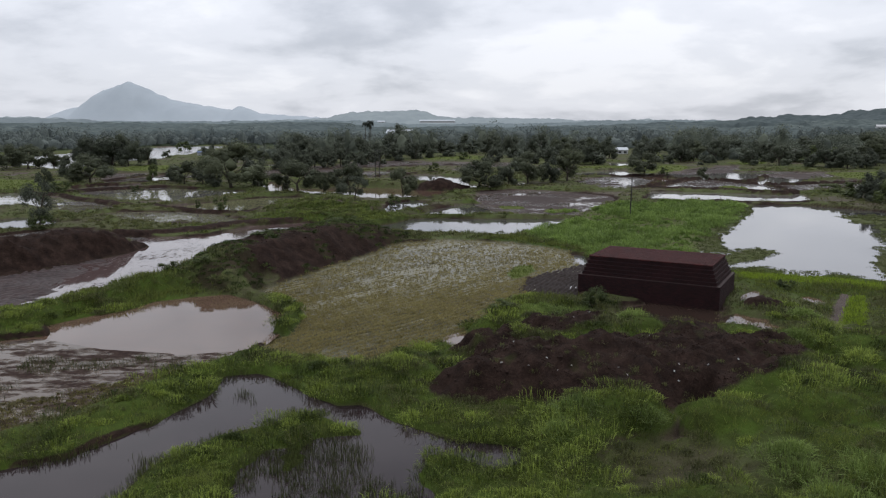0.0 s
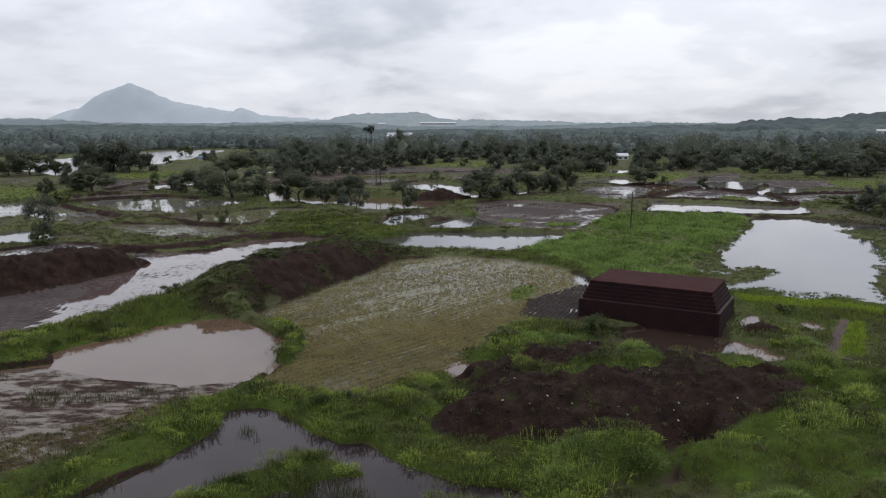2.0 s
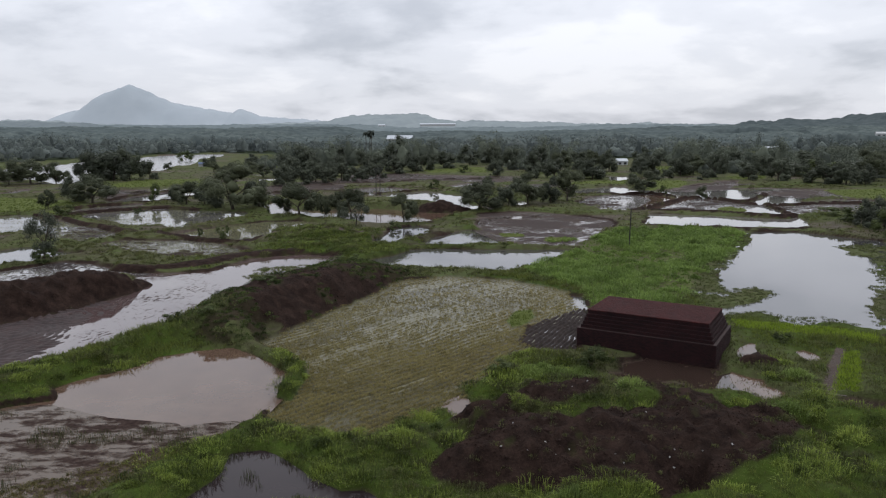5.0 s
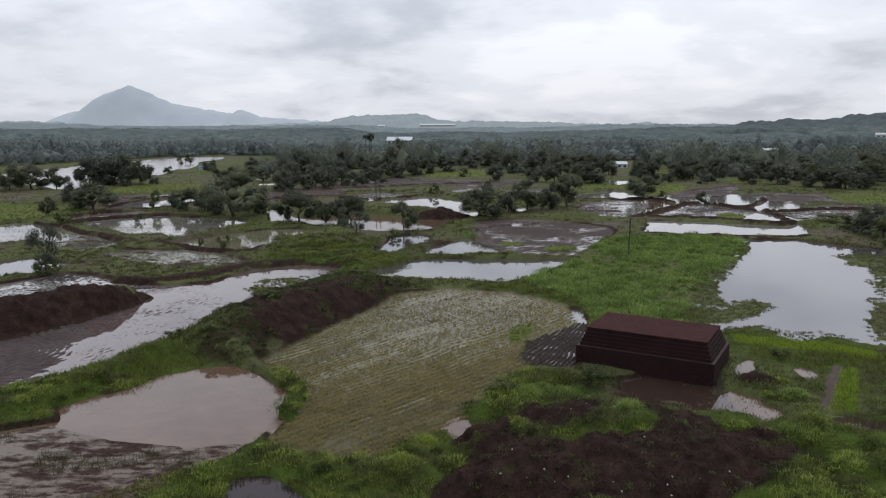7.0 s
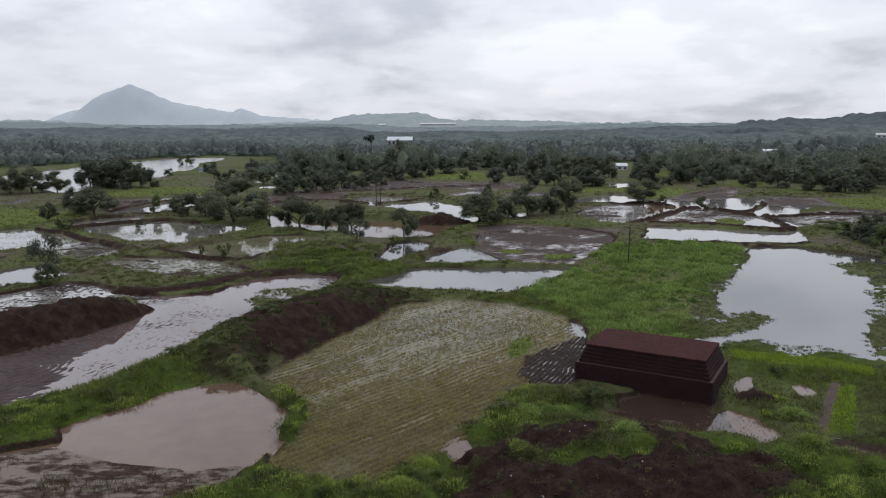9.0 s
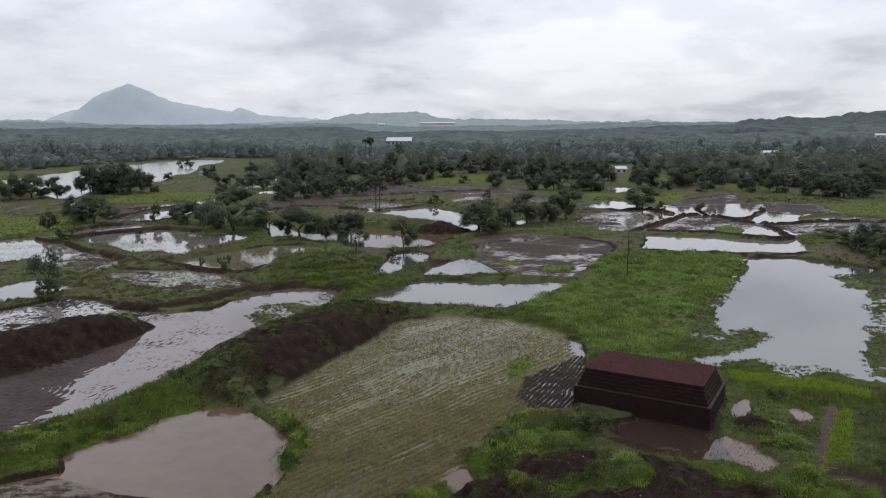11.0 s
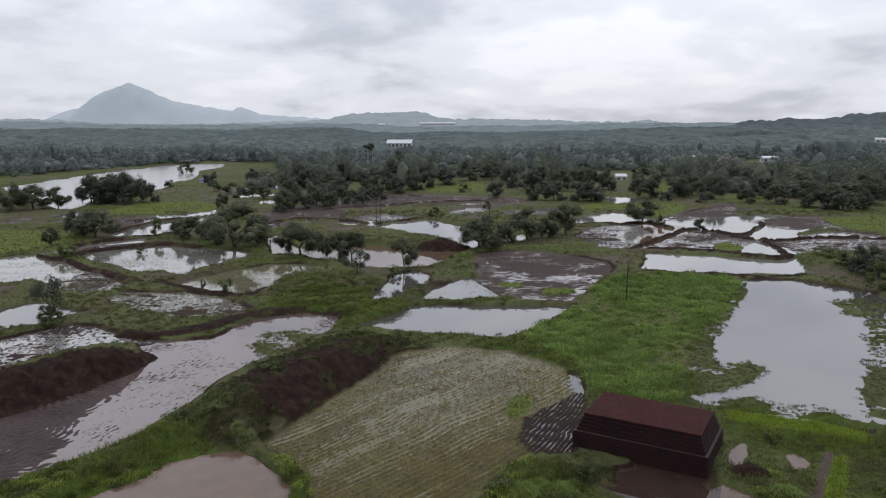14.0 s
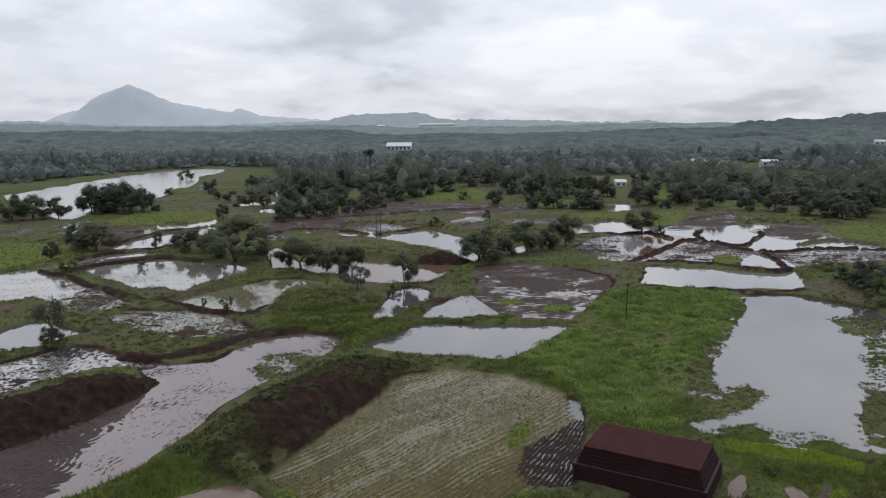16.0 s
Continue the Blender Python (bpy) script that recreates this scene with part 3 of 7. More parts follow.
field("flooded_paddy", "pond", 0, [(-147.1, 263.1), (-143.5, 277.1), (-136.8, 268.9), (-138.0, 258.4), (-142.6, 255.7)])
field("flooded_paddy", "pond", 0, [(-137.0, 244.7), (-133.3, 254.0), (-127.4, 241.8), (-131.8, 239.4)])
field("flooded_paddy", "shoal", 0, [(-151.7, 242.5), (-152.5, 256.0), (-147.6, 246.3), (-146.7, 237.4)])
field("flooded_paddy", "pond", 0, [(-60.9, 231.4), (-57.0, 244.8), (-55.8, 236.0), (-58.7, 227.9)])
field("flooded_paddy", "pond", 0, [(-52.7, 243.4), (-50.0, 254.1), (-48.6, 242.0)])
field("flooded_paddy", "pond", 0, [(-42.1, 244.4), (-31.6, 242.8), (-26.8, 234.0), (-36.1, 235.4)])
field("flooded_paddy", "shoal", 0, [(-38.1, 259.4), (-28.3, 265.0), (-19.0, 254.5), (-24.2, 243.8), (-33.8, 245.4)])
field("flooded_paddy", "shoal", 0, [(-5.1, 270.4), (6.6, 288.5), (8.6, 281.4), (5.1, 268.4), (-3.0, 264.1)])
field("flooded_paddy", "shoal", 0, [(15.2, 274.4), (35.5, 283.7), (33.3, 265.8), (25.9, 261.6), (16.2, 264.9)])
field("flooded_paddy", "pond", 0, [(11.6, 204.8), (17.4, 215.3), (16.1, 204.7), (12.5, 202.1)])
field("flooded_paddy", "pond", 0, [(63.5, 326.5), (71.3, 326.1), (71.0, 308.7), (60.3, 301.1)])
field("muddy_paddy", "mudflat", 0.06, [(-70.5, 266.1), (-66.5, 289.2), (-58.9, 296.3), (-45.4, 276.3), (-41.9, 252.0), (-53.9, 251.0), (-60.7, 247.2), (-61.4, 233.4)])
field("muddy_paddy", "mudflat", 0.06, [(-48.3, 334.4), (-28.8, 347.5), (-10.6, 332.3), (13.3, 324.0), (30.1, 310.7), (11.1, 289.5), (-14.6, 301.4), (-31.5, 284.5), (-46.7, 281.6), (-50.1, 297.8)])
field("muddy_paddy", "mudflat", 0.06, [(78.1, 268.4), (104.9, 296.7), (97.4, 269.2), (81.9, 252.1), (70.0, 249.7)])
field("muddy_paddy", "mudflat", 0.06, [(96.5, 243.6), (119.0, 255.0), (107.7, 233.3), (99.8, 227.8), (97.2, 236.0)])
field("muddy_paddy", "mudflat", 0.06, [(-115.4, 238.5), (-120.0, 254.5), (-96.8, 251.0), (-103.4, 234.5), (-106.7, 222.1)])
field("muddy_paddy", "mudflat", 0.06, [(-98.6, 183.3), (-95.5, 193.5), (-81.3, 201.8), (-79.2, 196.5), (-92.0, 191.0)])
field("sedge_margin", "reedflat", 0.05, [(28.3, 84.0), (34.5, 85.7), (37.0, 82.1), (40.6, 82.9), (42.5, 79.1), (44.2, 77.7), (42.6, 74.7), (39.8, 77.4), (35.7, 77.7), (32.7, 80.8)])
field("weed_patch", "lime", 0.12, [(6.3, 85.1), (8.4, 85.5), (8.6, 82.3), (7.1, 78.9), (5.8, 77.8), (5.4, 81.2)])
field("sedge_margin", "reedflat", 0.05, [(66.8, 120.5), (73.2, 125.5), (45.7, 75.0), (42.8, 75.7), (45.3, 82.2), (52.1, 94.7), (58.7, 106.1), (60.2, 111.5)])
field("sedge_margin", "reedflat", 0.05, [(65.9, 133.0), (69.4, 135.0), (77.6, 137.0), (74.8, 129.1), (67.6, 121.1), (64.2, 124.5)])
field("green_field", "green", 0.35, [(9.9, 112.7), (19.0, 127.5), (32.0, 156.6), (39.4, 157.6), (57.4, 152.1), (52.4, 138.9), (37.2, 107.8), (31.7, 95.9), (26.8, 85.4), (22.8, 82.9), (19.1, 85.3), (15.7, 87.1), (16.0, 95.4), (11.6, 103.8)])
field("sedge_margin", "reedflat", 0.05, [(58.2, 154.4), (57.9, 151.0), (48.1, 129.1), (36.6, 105.7), (34.2, 97.0), (39.2, 98.5), (41.1, 95.7), (36.3, 90.2), (32.3, 87.2), (28.3, 85.3), (25.7, 87.1), (26.9, 90.5), (33.8, 105.7), (41.3, 120.3), (51.1, 139.2)])
field("green_field", "lime", 0.25, [(-155.9, 222.1), (-143.0, 224.0), (-129.1, 221.5), (-114.0, 212.8), (-104.2, 203.9), (-104.5, 186.2), (-111.6, 183.3), (-114.7, 178.9), (-125.3, 177.7)])
field("green_field", "lime", 0.25, [(-133.7, 274.9), (-131.8, 305.7), (-110.8, 306.7), (-98.2, 294.5), (-93.5, 275.0), (-107.2, 267.5), (-123.8, 260.5)])
field("green_field", "lime", 0.25, [(-20.1, 376.5), (9.0, 404.1), (13.8, 351.6), (-16.1, 350.7)])
field("green_field", "lime", 0.25, [(133.9, 378.9), (156.4, 383.7), (141.3, 344.2), (120.8, 335.3)])
field("green_field", "lime", 0.25, [(119.0, 251.2), (146.4, 254.1), (150.3, 233.5), (136.9, 207.3), (120.3, 207.7), (116.0, 230.9)])
field("rice_nursery", "nursery", 0.45, [(28.4, 56.3), (31.4, 61.4), (35.6, 68.3), (36.6, 69.0), (36.8, 68.0), (33.6, 61.5), (30.6, 55.8)])
field("rice_nursery", "nursery", 0.4, [(29.6, 80.5), (32.6, 79.0), (38.4, 76.9), (41.9, 74.0), (40.3, 71.5), (36.4, 74.0), (30.9, 76.2), (28.7, 77.5)])
field("trampled_patch", "trampled", 0.9, [(6.8, 34.1), (9.6, 35.9), (12.7, 34.8), (13.3, 32.2), (11.7, 29.6), (7.8, 28.7), (5.8, 29.7)])
field("earth_path", "path", 0.42, [(27.5, 55.4), (30.3, 60.7), (34.0, 67.2), (35.8, 70.3), (36.2, 69.3), (32.5, 62.5), (29.0, 56.6), (28.4, 55.2)])
field("earth_path", "path", 0.5, [(26.7, 54.7), (29.7, 55.5), (31.8, 53.5), (28.7, 47.9), (29.4, 51.8), (27.5, 52.8)])
field("sedge_margin", "reedflat", 0.02, [(-30.9, 105.0), (-30.2, 112.0), (-24.5, 114.2), (-21.2, 111.7), (-24.2, 105.0), (-27.8, 99.4)])
field("flooded_paddy", "pond", 0, [(48.9, 262.3), (51.6, 268.3), (55.0, 266.6), (53.4, 260.6)])
field("flooded_paddy", "pond", 0, [(99.6, 279.4), (106.8, 280.8), (104.5, 274.2), (97.9, 272.9)])
field("green_field", "lime", 0.25, [(65.6, 291.2), (77.1, 296.3), (87.7, 293.9), (75.8, 263.9), (63.2, 252.7), (59.8, 258.5)])
field("green_field", "lime", 0.25, [(99.9, 401.1), (120.5, 410.4), (103.6, 351.7), (88.8, 347.3)])
field("green_field", "lime", 0.25, [(112.9, 323.9), (130.2, 327.6), (121.1, 304.1), (105.7, 302.8)])
field("green_field", "lime", 0.25, [(41.8, 290.4), (54.0, 297.4), (65.9, 300.7), (60.8, 277.3), (40.0, 274.8)])
field("green_field", "lime", 0.25, [(-128.4, 432.7), (-115.6, 465.9), (-98.8, 397.7), (-115.1, 385.7)])
field("grassy_islet", "lime", 0.2, [(66.9, 198.1), (71.6, 200.6), (73.1, 194.5), (69.9, 187.4), (65.2, 185.9), (63.9, 189.8)])
field("grassy_islet", "lime", 0.2, [(7.1, 149.1), (12.2, 148.1), (12.5, 144.7), (8.0, 144.7)])
field("grassy_islet", "lime", 0.2, [(15.9, 143.3), (20.2, 144.2), (21.1, 141.0), (17.8, 137.9), (15.3, 139.7)])
field("weedy_puddle", "puddle", 0.13, [(12.5, 63.3), (14.1, 63.0), (16.4, 61.4), (19.8, 59.8), (21.6, 60.5), (21.6, 57.0), (19.4, 57.2), (16.2, 58.6), (13.7, 60.4), (12.5, 61.8)])

# ---- banks and heaps: crest as x, y, height, half width ----
BANKS = []


def bank(kind, *crest):
    BANKS.append((kind, crest))


def bund(kind, height, half, *line):
    """A narrow field dyke along a line of the plan."""
    BANKS.append((kind, [(x, y, height, half) for x, y in line]))


bank("weedy", (-22.8, 72.6, 2.0, 3.8), (-24.6, 75.5, 3.1, 5.6), (-23.5, 79, 3.6, 6.8), (-21.0, 86, 3.7, 7.3), (-17.0, 94.5, 3.7, 7.3), (-13.2, 101.5, 3.0, 5.4), (-10, 105, 1.2, 2.6))
bank("grass", (-46, 48, 1.3, 2.2), (-40, 52.5, 1.3, 2.2), (-34.5, 59.5, 1.3, 2.2), (-32.4, 65.5, 1.4, 2.2), (-30.5, 71, 1.7, 2.6), (-27, 76, 2.0, 3.4))
bank("soil", (-43.8, 99, 0.7, 2.0), (-46.6, 94.3, 2.9, 4.8), (-50.3, 88, 3.2, 6.6), (-56.5, 80.3, 3.1, 7.4), (-66, 71, 2.6, 7.4))
bank("soil", (1.5, 43.5, 2.4, 3.8), (4, 44.5, 2.9, 5.8), (9, 44.5, 3.0, 6.6), (14, 45, 3.1, 6.4), (17.5, 46.8, 3.0, 4.8), (20.6, 48.3, 2.3, 3.0))
bank("patchy", (2.5, 49.5, 2.1, 3.6), (8, 53, 2.2, 4.6), (12.5, 54, 2.3, 4.0), (16, 52, 2.2, 3.8))
bank("grass", (-22.2, 32, 1.0, 1.5), (-20.4, 35.5, 1.0, 1.6), (-18.6, 39, 1.0, 1.6), (-17.2, 43, 1.0, 1.5), (-15.1, 47.3, 1.1, 1.5), (-11, 46.8, 1.1, 1.4), (-6.3, 45, 1.1, 1.6), (-2.5, 46, 1.3, 2.0))
bank("grass", (-22.1, 71.3, 0.9, 1.2), (-17.6, 67.2, 0.9, 1.1), (-14.1, 62, 1.0, 1.1), (-14.0, 56.5, 0.9, 1.0))
bank("grass", (3, 58, 1.2, 2.5), (7.5, 65, 1.2, 2.4))
bank("soil", (25.8, 65.1, 0.9, 1.5), (27.0, 64.6, 0.8, 1.3))
bank("soil", (-10, 191, 1.6, 4.0), (-6, 190, 3.0, 5.0), (0, 189, 1.0, 3.0))
bank("grass", (-50, 214, 1.2, 4.0), (-30, 203, 1.6, 5.0), (-12, 194, 1.8, 5.0))
bank("grass", (-24, 134, 1.0, 6.0), (-17, 128, 1.0, 4.0))
bank("grass", (9.3, 50.0, 2.55, 1.5), (13, 52, 2.6, 1.7))
bank("grass", (18, 38.5, 1.6, 3.0), (24, 41.5, 1.9, 3.8), (30, 45, 1.6, 4.5))
bund("mud_bund", 0.75, 1.3, (-104.5, 178.5), (-92.7, 170.8), (-83.5, 162.0), (-73.1, 153.5), (-66.0, 148.2))
bund("green_bund", 0.8, 1.5, (-68.8, 135.4), (-66.9, 140.2), (-62.6, 145.8), (-58.9, 151.2), (-55.3, 158.2), (-51.4, 165.9), (-45.4, 172.8), (-38.3, 171.4), (-29.3, 166.8))
bund("mud_bund", 0.75, 1.3, (-62.0, 147.2), (-57.8, 145.2), (-51.2, 139.7), (-44.7, 136.6), (-40.0, 135.3), (-38.0, 141.8))
bund("mud_bund", 0.7, 3.2, (-96.8, 181.3), (-94.3, 186.6), (-90.3, 190.5), (-86.0, 194.5), (-79.3, 196.9), (-70.0, 192.5))
bund("mud_bund", 0.8, 1.5, (-103.6, 192.3), (-99.8, 200.8), (-94.0, 209.1), (-90.1, 210.0))
bund("green_bund", 0.8, 1.6, (-114.6, 178.7), (-111.5, 183.0), (-107.3, 186.0), (-107.3, 194.1), (-106.9, 199.2), (-103.6, 203.6))
bund("mud_bund", 0.75, 1.6, (-98.3, 209.2), (-90.7, 209.0), (-86.4, 214.9), (-83.9, 228.9), (-81.9, 237.2))
bund("mud_bund", 0.75, 1.6, (-105.7, 216.4), (-104.4, 231.8), (-102.6, 241.6), (-99.4, 250.8), (-92.2, 254.7))
bund("green_bund", 0.8, 1.8, (-140.6, 271.5), (-123.6, 260.1), (-112.9, 261.2), (-106.0, 267.1), (-104.9, 287.0), (-99.5, 299.9))
bund("green_bund", 0.8, 1.8, (-145.3, 294.2), (-135.2, 313.7), (-120.3, 319.4), (-110.5, 335.1))
bund("green_bund", 0.8, 1.4, (-12.2, 124.8), (-9.9, 130.4), (-8.2, 138.1), (-5.5, 147.3), (-2.2, 153.4), (1.6, 156.0))
bund("green_bund", 0.65, 1.1, (-8.5, 131.5), (-1.8, 131.1), (4.3, 130.7), (11.3, 129.9), (19.2, 130.3))
bund("green_bund", 0.8, 1.5, (-14.8, 161.8), (-7.4, 163.5), (-2.5, 173.6), (3.3, 189.6))
bund("mud_bund", 0.8, 1.5, (-28.6, 236.9), (-21.9, 243.0), (-14.0, 252.1), (-8.1, 254.8))
bund("mud_bund", 0.85, 1.3, (41.7, 186.6), (52.6, 203.1), (62.6, 219.5), (67.4, 224.8), (71.2, 223.6), (74.8, 219.2), (77.5, 213.0), (81.4, 213.9), (89.6, 228.8), (95.6, 240.7))
bund("mud_bund", 0.75, 1.1, (76.8, 211.0), (78.3, 207.2), (80.3, 205.2))
bund("mud_bund", 0.8, 1.2, (81.9, 205.2), (85.1, 203.3), (90.4, 205.0), (98.9, 207.6), (107.0, 208.4), (116.1, 206.3))
bund("mud_bund", 1.0, 1.9, (47.4, 188.0), (54.1, 186.4), (61.7, 184.0), (68.1, 178.8), (74.4, 175.2), (77.7, 177.9))
bund("mud_bund", 0.8, 1.2, (77.7, 177.9), (81.0, 190.6), (80.7, 200.7))
bund("mud_bund", 0.6, 1.2, (40.2, 160.6), (45.9, 157.2), (52.5, 155.5), (59.5, 155.4), (61.6, 153.3))
bund("mud_bund", 0.6, 1.2, (63.8, 153.8), (67.8, 154.3), (71.4, 154.8))
bund("mud_bund", 0.8, 1.5, (35.5, 235.0), (43.3, 237.2), (52.5, 238.2), (60.2, 240.5), (63.8, 227.2))
bund("green_bund", 0.8, 2.2, (100.5, 296.8), (109.9, 298.3), (120.6, 301.7))
bund("green_bund", 0.8, 2.2, (113.3, 328.0), (123.8, 329.8), (133.3, 334.1))
bund("green_bund", 0.8, 2.4, (-106.7, 352.6), (-99.3, 360.4), (-90.6, 365.5))
bund("green_bund", 0.8, 2.4, (-97.1, 320.5), (-89.5, 324.6), (-81.5, 328.8))
bund("green_bund", 0.8, 2.2, (-87.3, 291.8), (-80.3, 295.2), (-73.2, 298.7))
bund("mud_bund", 0.7, 2.0, (-63.5, 243.0), (-56.1, 252.1), (-43.9, 249.0), (-31.3, 240.7))
bund("green_bund", 0.8, 1.8, (-39.5, 264.7), (-28.6, 267.4), (-17.9, 260.9))
bund("mud_bund", 0.7, 2.0, (-53.2, 278.0), (-39.8, 289.8), (-22.8, 298.4), (-4.7, 309.6), (14.2, 312.9))
bund("green_bund", 0.8, 2.0, (38.7, 268.0), (49.3, 270.8), (60.1, 273.6))
bund("green_bund", 0.8, 1.6, (96.2, 215.6), (109.7, 223.7), (117.3, 219.2), (121.4, 215.0))
bund("mud_bund", 0.85, 2.0, (-51.7, 110.5), (-47.8, 108.8), (-44.2, 110.2), (-40.1, 113.7), (-36.3, 119.4), (-32.5, 122.7), (-28.7, 125.2))
SOFT = dict(river=6.0, pond=1.0, brown=1.0, olive=1.0, dark=0.9, shoal=1.4, mudflat=1.6, mudwater=1.2, stubble=1.2, furrow=0.8, puddle=0.7, reeds=1.2, reedflat=1.6, green=2.0, lime=1.0, nursery=0.5, mud=1.5, path=0.4, trampled=3.0)
WET = ("river", "pond", "brown", "olive", "dark", "shoal", "mudflat", "mudwater", "stubble", "furrow", "puddle", "reeds", "reedflat")
WOODS_EDGE = [(-520, 405), (-331.8, 421), (-282.5, 483.0), (-269.2, 523.5), (-243.7, 613.1), (-215.6, 642.1), (-158.5, 618.9), (-104.0, 414.9), (-89.5, 365.7), (-60.2, 358.4),
              (-36.6, 399.7), (-19.7, 427.6), (10.1, 458.7), (32.9, 439.6), (39.3, 372.4), (66.1, 351.1), (83.0, 401.7), (94.3, 369.0), (115.0, 348.3), (149.0, 414.9),
              (142.4, 352.0), (142.0, 315.8), (170.0, 304.0), (213.3, 280), (420, 250), (1800, 1200), (2600, 3300), (-3400, 3300), (-2300, 1200)]


# centres round which the wheel ruts turn
RUTS = [(-46.6, 74.6), (-45.1, 82.2), (-48.9, 70.2)]


def domes(x, y, size, seed):
    """Rounded hummocks, 0 in the creases to 1 at the tops."""
    u, v = x / size, y / size
    iu, iv = np.floor(u), np.floor(v)
    best = np.full(x.shape, 9.0)
    for du in (-1, 0, 1):
        for dv in (-1, 0, 1):
            cu, cv = iu + du + lattice(iu + du, iv + dv, seed), iv + dv + lattice(iu + du, iv + dv, seed + 1)
            best = np.minimum(best, (u - cu) ** 2 + (v - cv) ** 2)
    return np.sqrt(np.clip(1 - best * 1.7, 0, 1))


def rows_of_stubble(x, y):
    """Places across and along the planted rows, which sway a little."""
    return 0.75 * x - 0.66 * y + 1.2 * fbm(x, y, 14.0, 51, 2), 0.66 * x + 0.75 * y


def trend(x, y):
    """The land falls gently away from the near grass to the paddies, and to the ponds beside it."""
    low = smooth((x - 9) / 4) * smooth((y - 51.5) / 4)
    return 0.32 + smooth((76 - y) / 40) * (0.42 + 0.43 * smooth((x - 1) / 8)) * (1 - 0.75 * low)


# lush hummocks: centre, reach and height
MOUNDS = [(-23, 137, 11, 1.2), (-31, 145, 9, 0.9), (-15, 125, 6, 0.7)]


def terrain(x, y):
    """Height, water level and cover of the land at places of the plan."""
    near = smooth((70 - y) / 12)
    hump = domes(x + 0.4 * fbm(x, y, 1.5, 7, 2), y + 0.4 * fbm(x, y, 1.5, 9, 2), 4.0, 181)
    h = trend(x, y) - 0.4 * near * smooth((x - 2) / 8) * smooth((62 - y) / 10) + 0.12 * fbm(x, y, 6.0, 3) + 0.12 * fbm(x, y, 1.9, 5, 3) + (0.10 + 1.5 * near * smooth((x - 2) / 8) * smooth((62 - y) / 10)) * hump
    for cx, cy, r, up in MOUNDS:
        h = h + up * domes(x + 0.6 * fbm(x, y, 3.0, 211, 2), y, 5.2, 215) * smooth(1.5 - np.hypot(x - cx, y - cy) / r)
    mud, green, straw, litter, soil = (np.zeros_like(x) for _ in range(5))
    level, tall = np.full_like(x, -9.0), np.ones_like(x)
    reed, weed = np.zeros_like(x), np.zeros_like(x)
    # old field cells: low bunds round patches that differ in wetness and growth
    cu = (x * 0.96 + y * 0.28 + 5 * fbm(x, y, 60.0, 171, 2)) / 23
    cv = (y * 0.96 - x * 0.28 + 5 * fbm(x, y, 60.0, 175, 2)) / 14
    cell = lattice(np.floor(cu), np.floor(cv), 7)
    rim = np.minimum(np.minimum(cu % 1, 1 - cu % 1) * 23, np.minimum(cv % 1, 1 - cv % 1) * 14)
    open_land = smooth((y - 100) / 30)
    bund = smooth(1.7 - rim) * open_land
    h += 0.3 * bund
    mud += open_land * (1 - bund) * (np.where(cell < 0.40, 0.5, 0.0) + 0.25 * fbm(x, y, 9.0, 177, 4))
    # mud colour darkens the creases, painting shade between the hummocks
    crease = near * smooth((x - 2) / 8) * smooth((62 - y) / 10) * smooth((0.55 - hump) / 0.35)
    mud += 0.75 * crease
    wob = 0.35 + 0.0028 * np.abs(y)
    wx, wy = x + wob * fbm(x, y, 5.5, 11, 5), y + wob * fbm(x, y, 5.5, 21, 5)
    for name, kind, z, outline in FIELDS:
        # a low wet bank runs round standing water
        p = np.asarray(outline)
        lo, hi = p.min(axis=0) - 6, p.max(axis=0) + 6
        at = np.nonzero((x > lo[0]) & (x < hi[0]) & (y > lo[1]) & (y < hi[1]))
        if kind not in WET or name == "weedy_puddle" or not len(at[0]):
            continue
        X, Y = x[at], y[at]
        edge = inside(outline, wx[at], wy[at])
        bank = smooth(1.6 + 0.012 * Y + edge) * (edge < 0.5)
        h[at] = np.maximum(h[at], z - 0.3 + (0.42 + 0.08 * fbm(X, Y, 1.5, 37, 2)) * bank)
        soil[at] = np.maximum(soil[at], 0.8 * smooth(0.55 + 1.1 * fbm(X, Y, 11.0, 39, 3)) * smooth(1.3 - np.abs(edge + 0.2) / (0.2 + 0.004 * Y)))
    for name, kind, z, outline in FIELDS:
        p = np.asarray(outline)
        lo, hi = p.min(axis=0) - 5, p.max(axis=0) + 5
        at = np.nonzero((x > lo[0]) & (x < hi[0]) & (y > lo[1]) & (y < hi[1]))
        if not len(at[0]):
            continue
        X, Y = x[at], y[at]
        soft = SOFT[kind]
        edge = inside(outline, wx[at], wy[at])
        w = smooth((edge + (0.0028 * np.maximum(Y - 70, 0) + 0.009 * np.maximum(Y - 150, 0)) * (kind in WET)) / soft + 0.5)
        lumps = fbm(X, Y, 2.4, 31, 4)
        if kind in ("pond", "brown", "olive", "dark"):
            bed, m = z - 0.32 + 0.14 * lumps, 0.8
        elif kind == "river":
            bed, m = z - 1.2 + 0.1 * lumps, 0.8
        elif kind == "shoal":
            clod = fbm(X * 0.6 + Y * 0.15, Y, 1.7, 41, 4)
            bed, m = z - 0.065 - 0.02 * (X < 0) + (0.10 + 0.02 * smooth((Y - 90) / 40)) * clod + 0.05 * fbm(X, Y, 9.0, 43, 2), 1.0
        elif kind == "mudflat":
            bed, m = z - 0.05 + 0.09 * fbm(X * 0.5 + Y * 0.1, Y, 2.6, 45, 4) + 0.05 * fbm(X, Y, 14.0, 46, 2), 1.0
        elif kind == "mudwater":
            along = X * 0.35 + Y * 0.94
            across = X * 0.94 - Y * 0.35
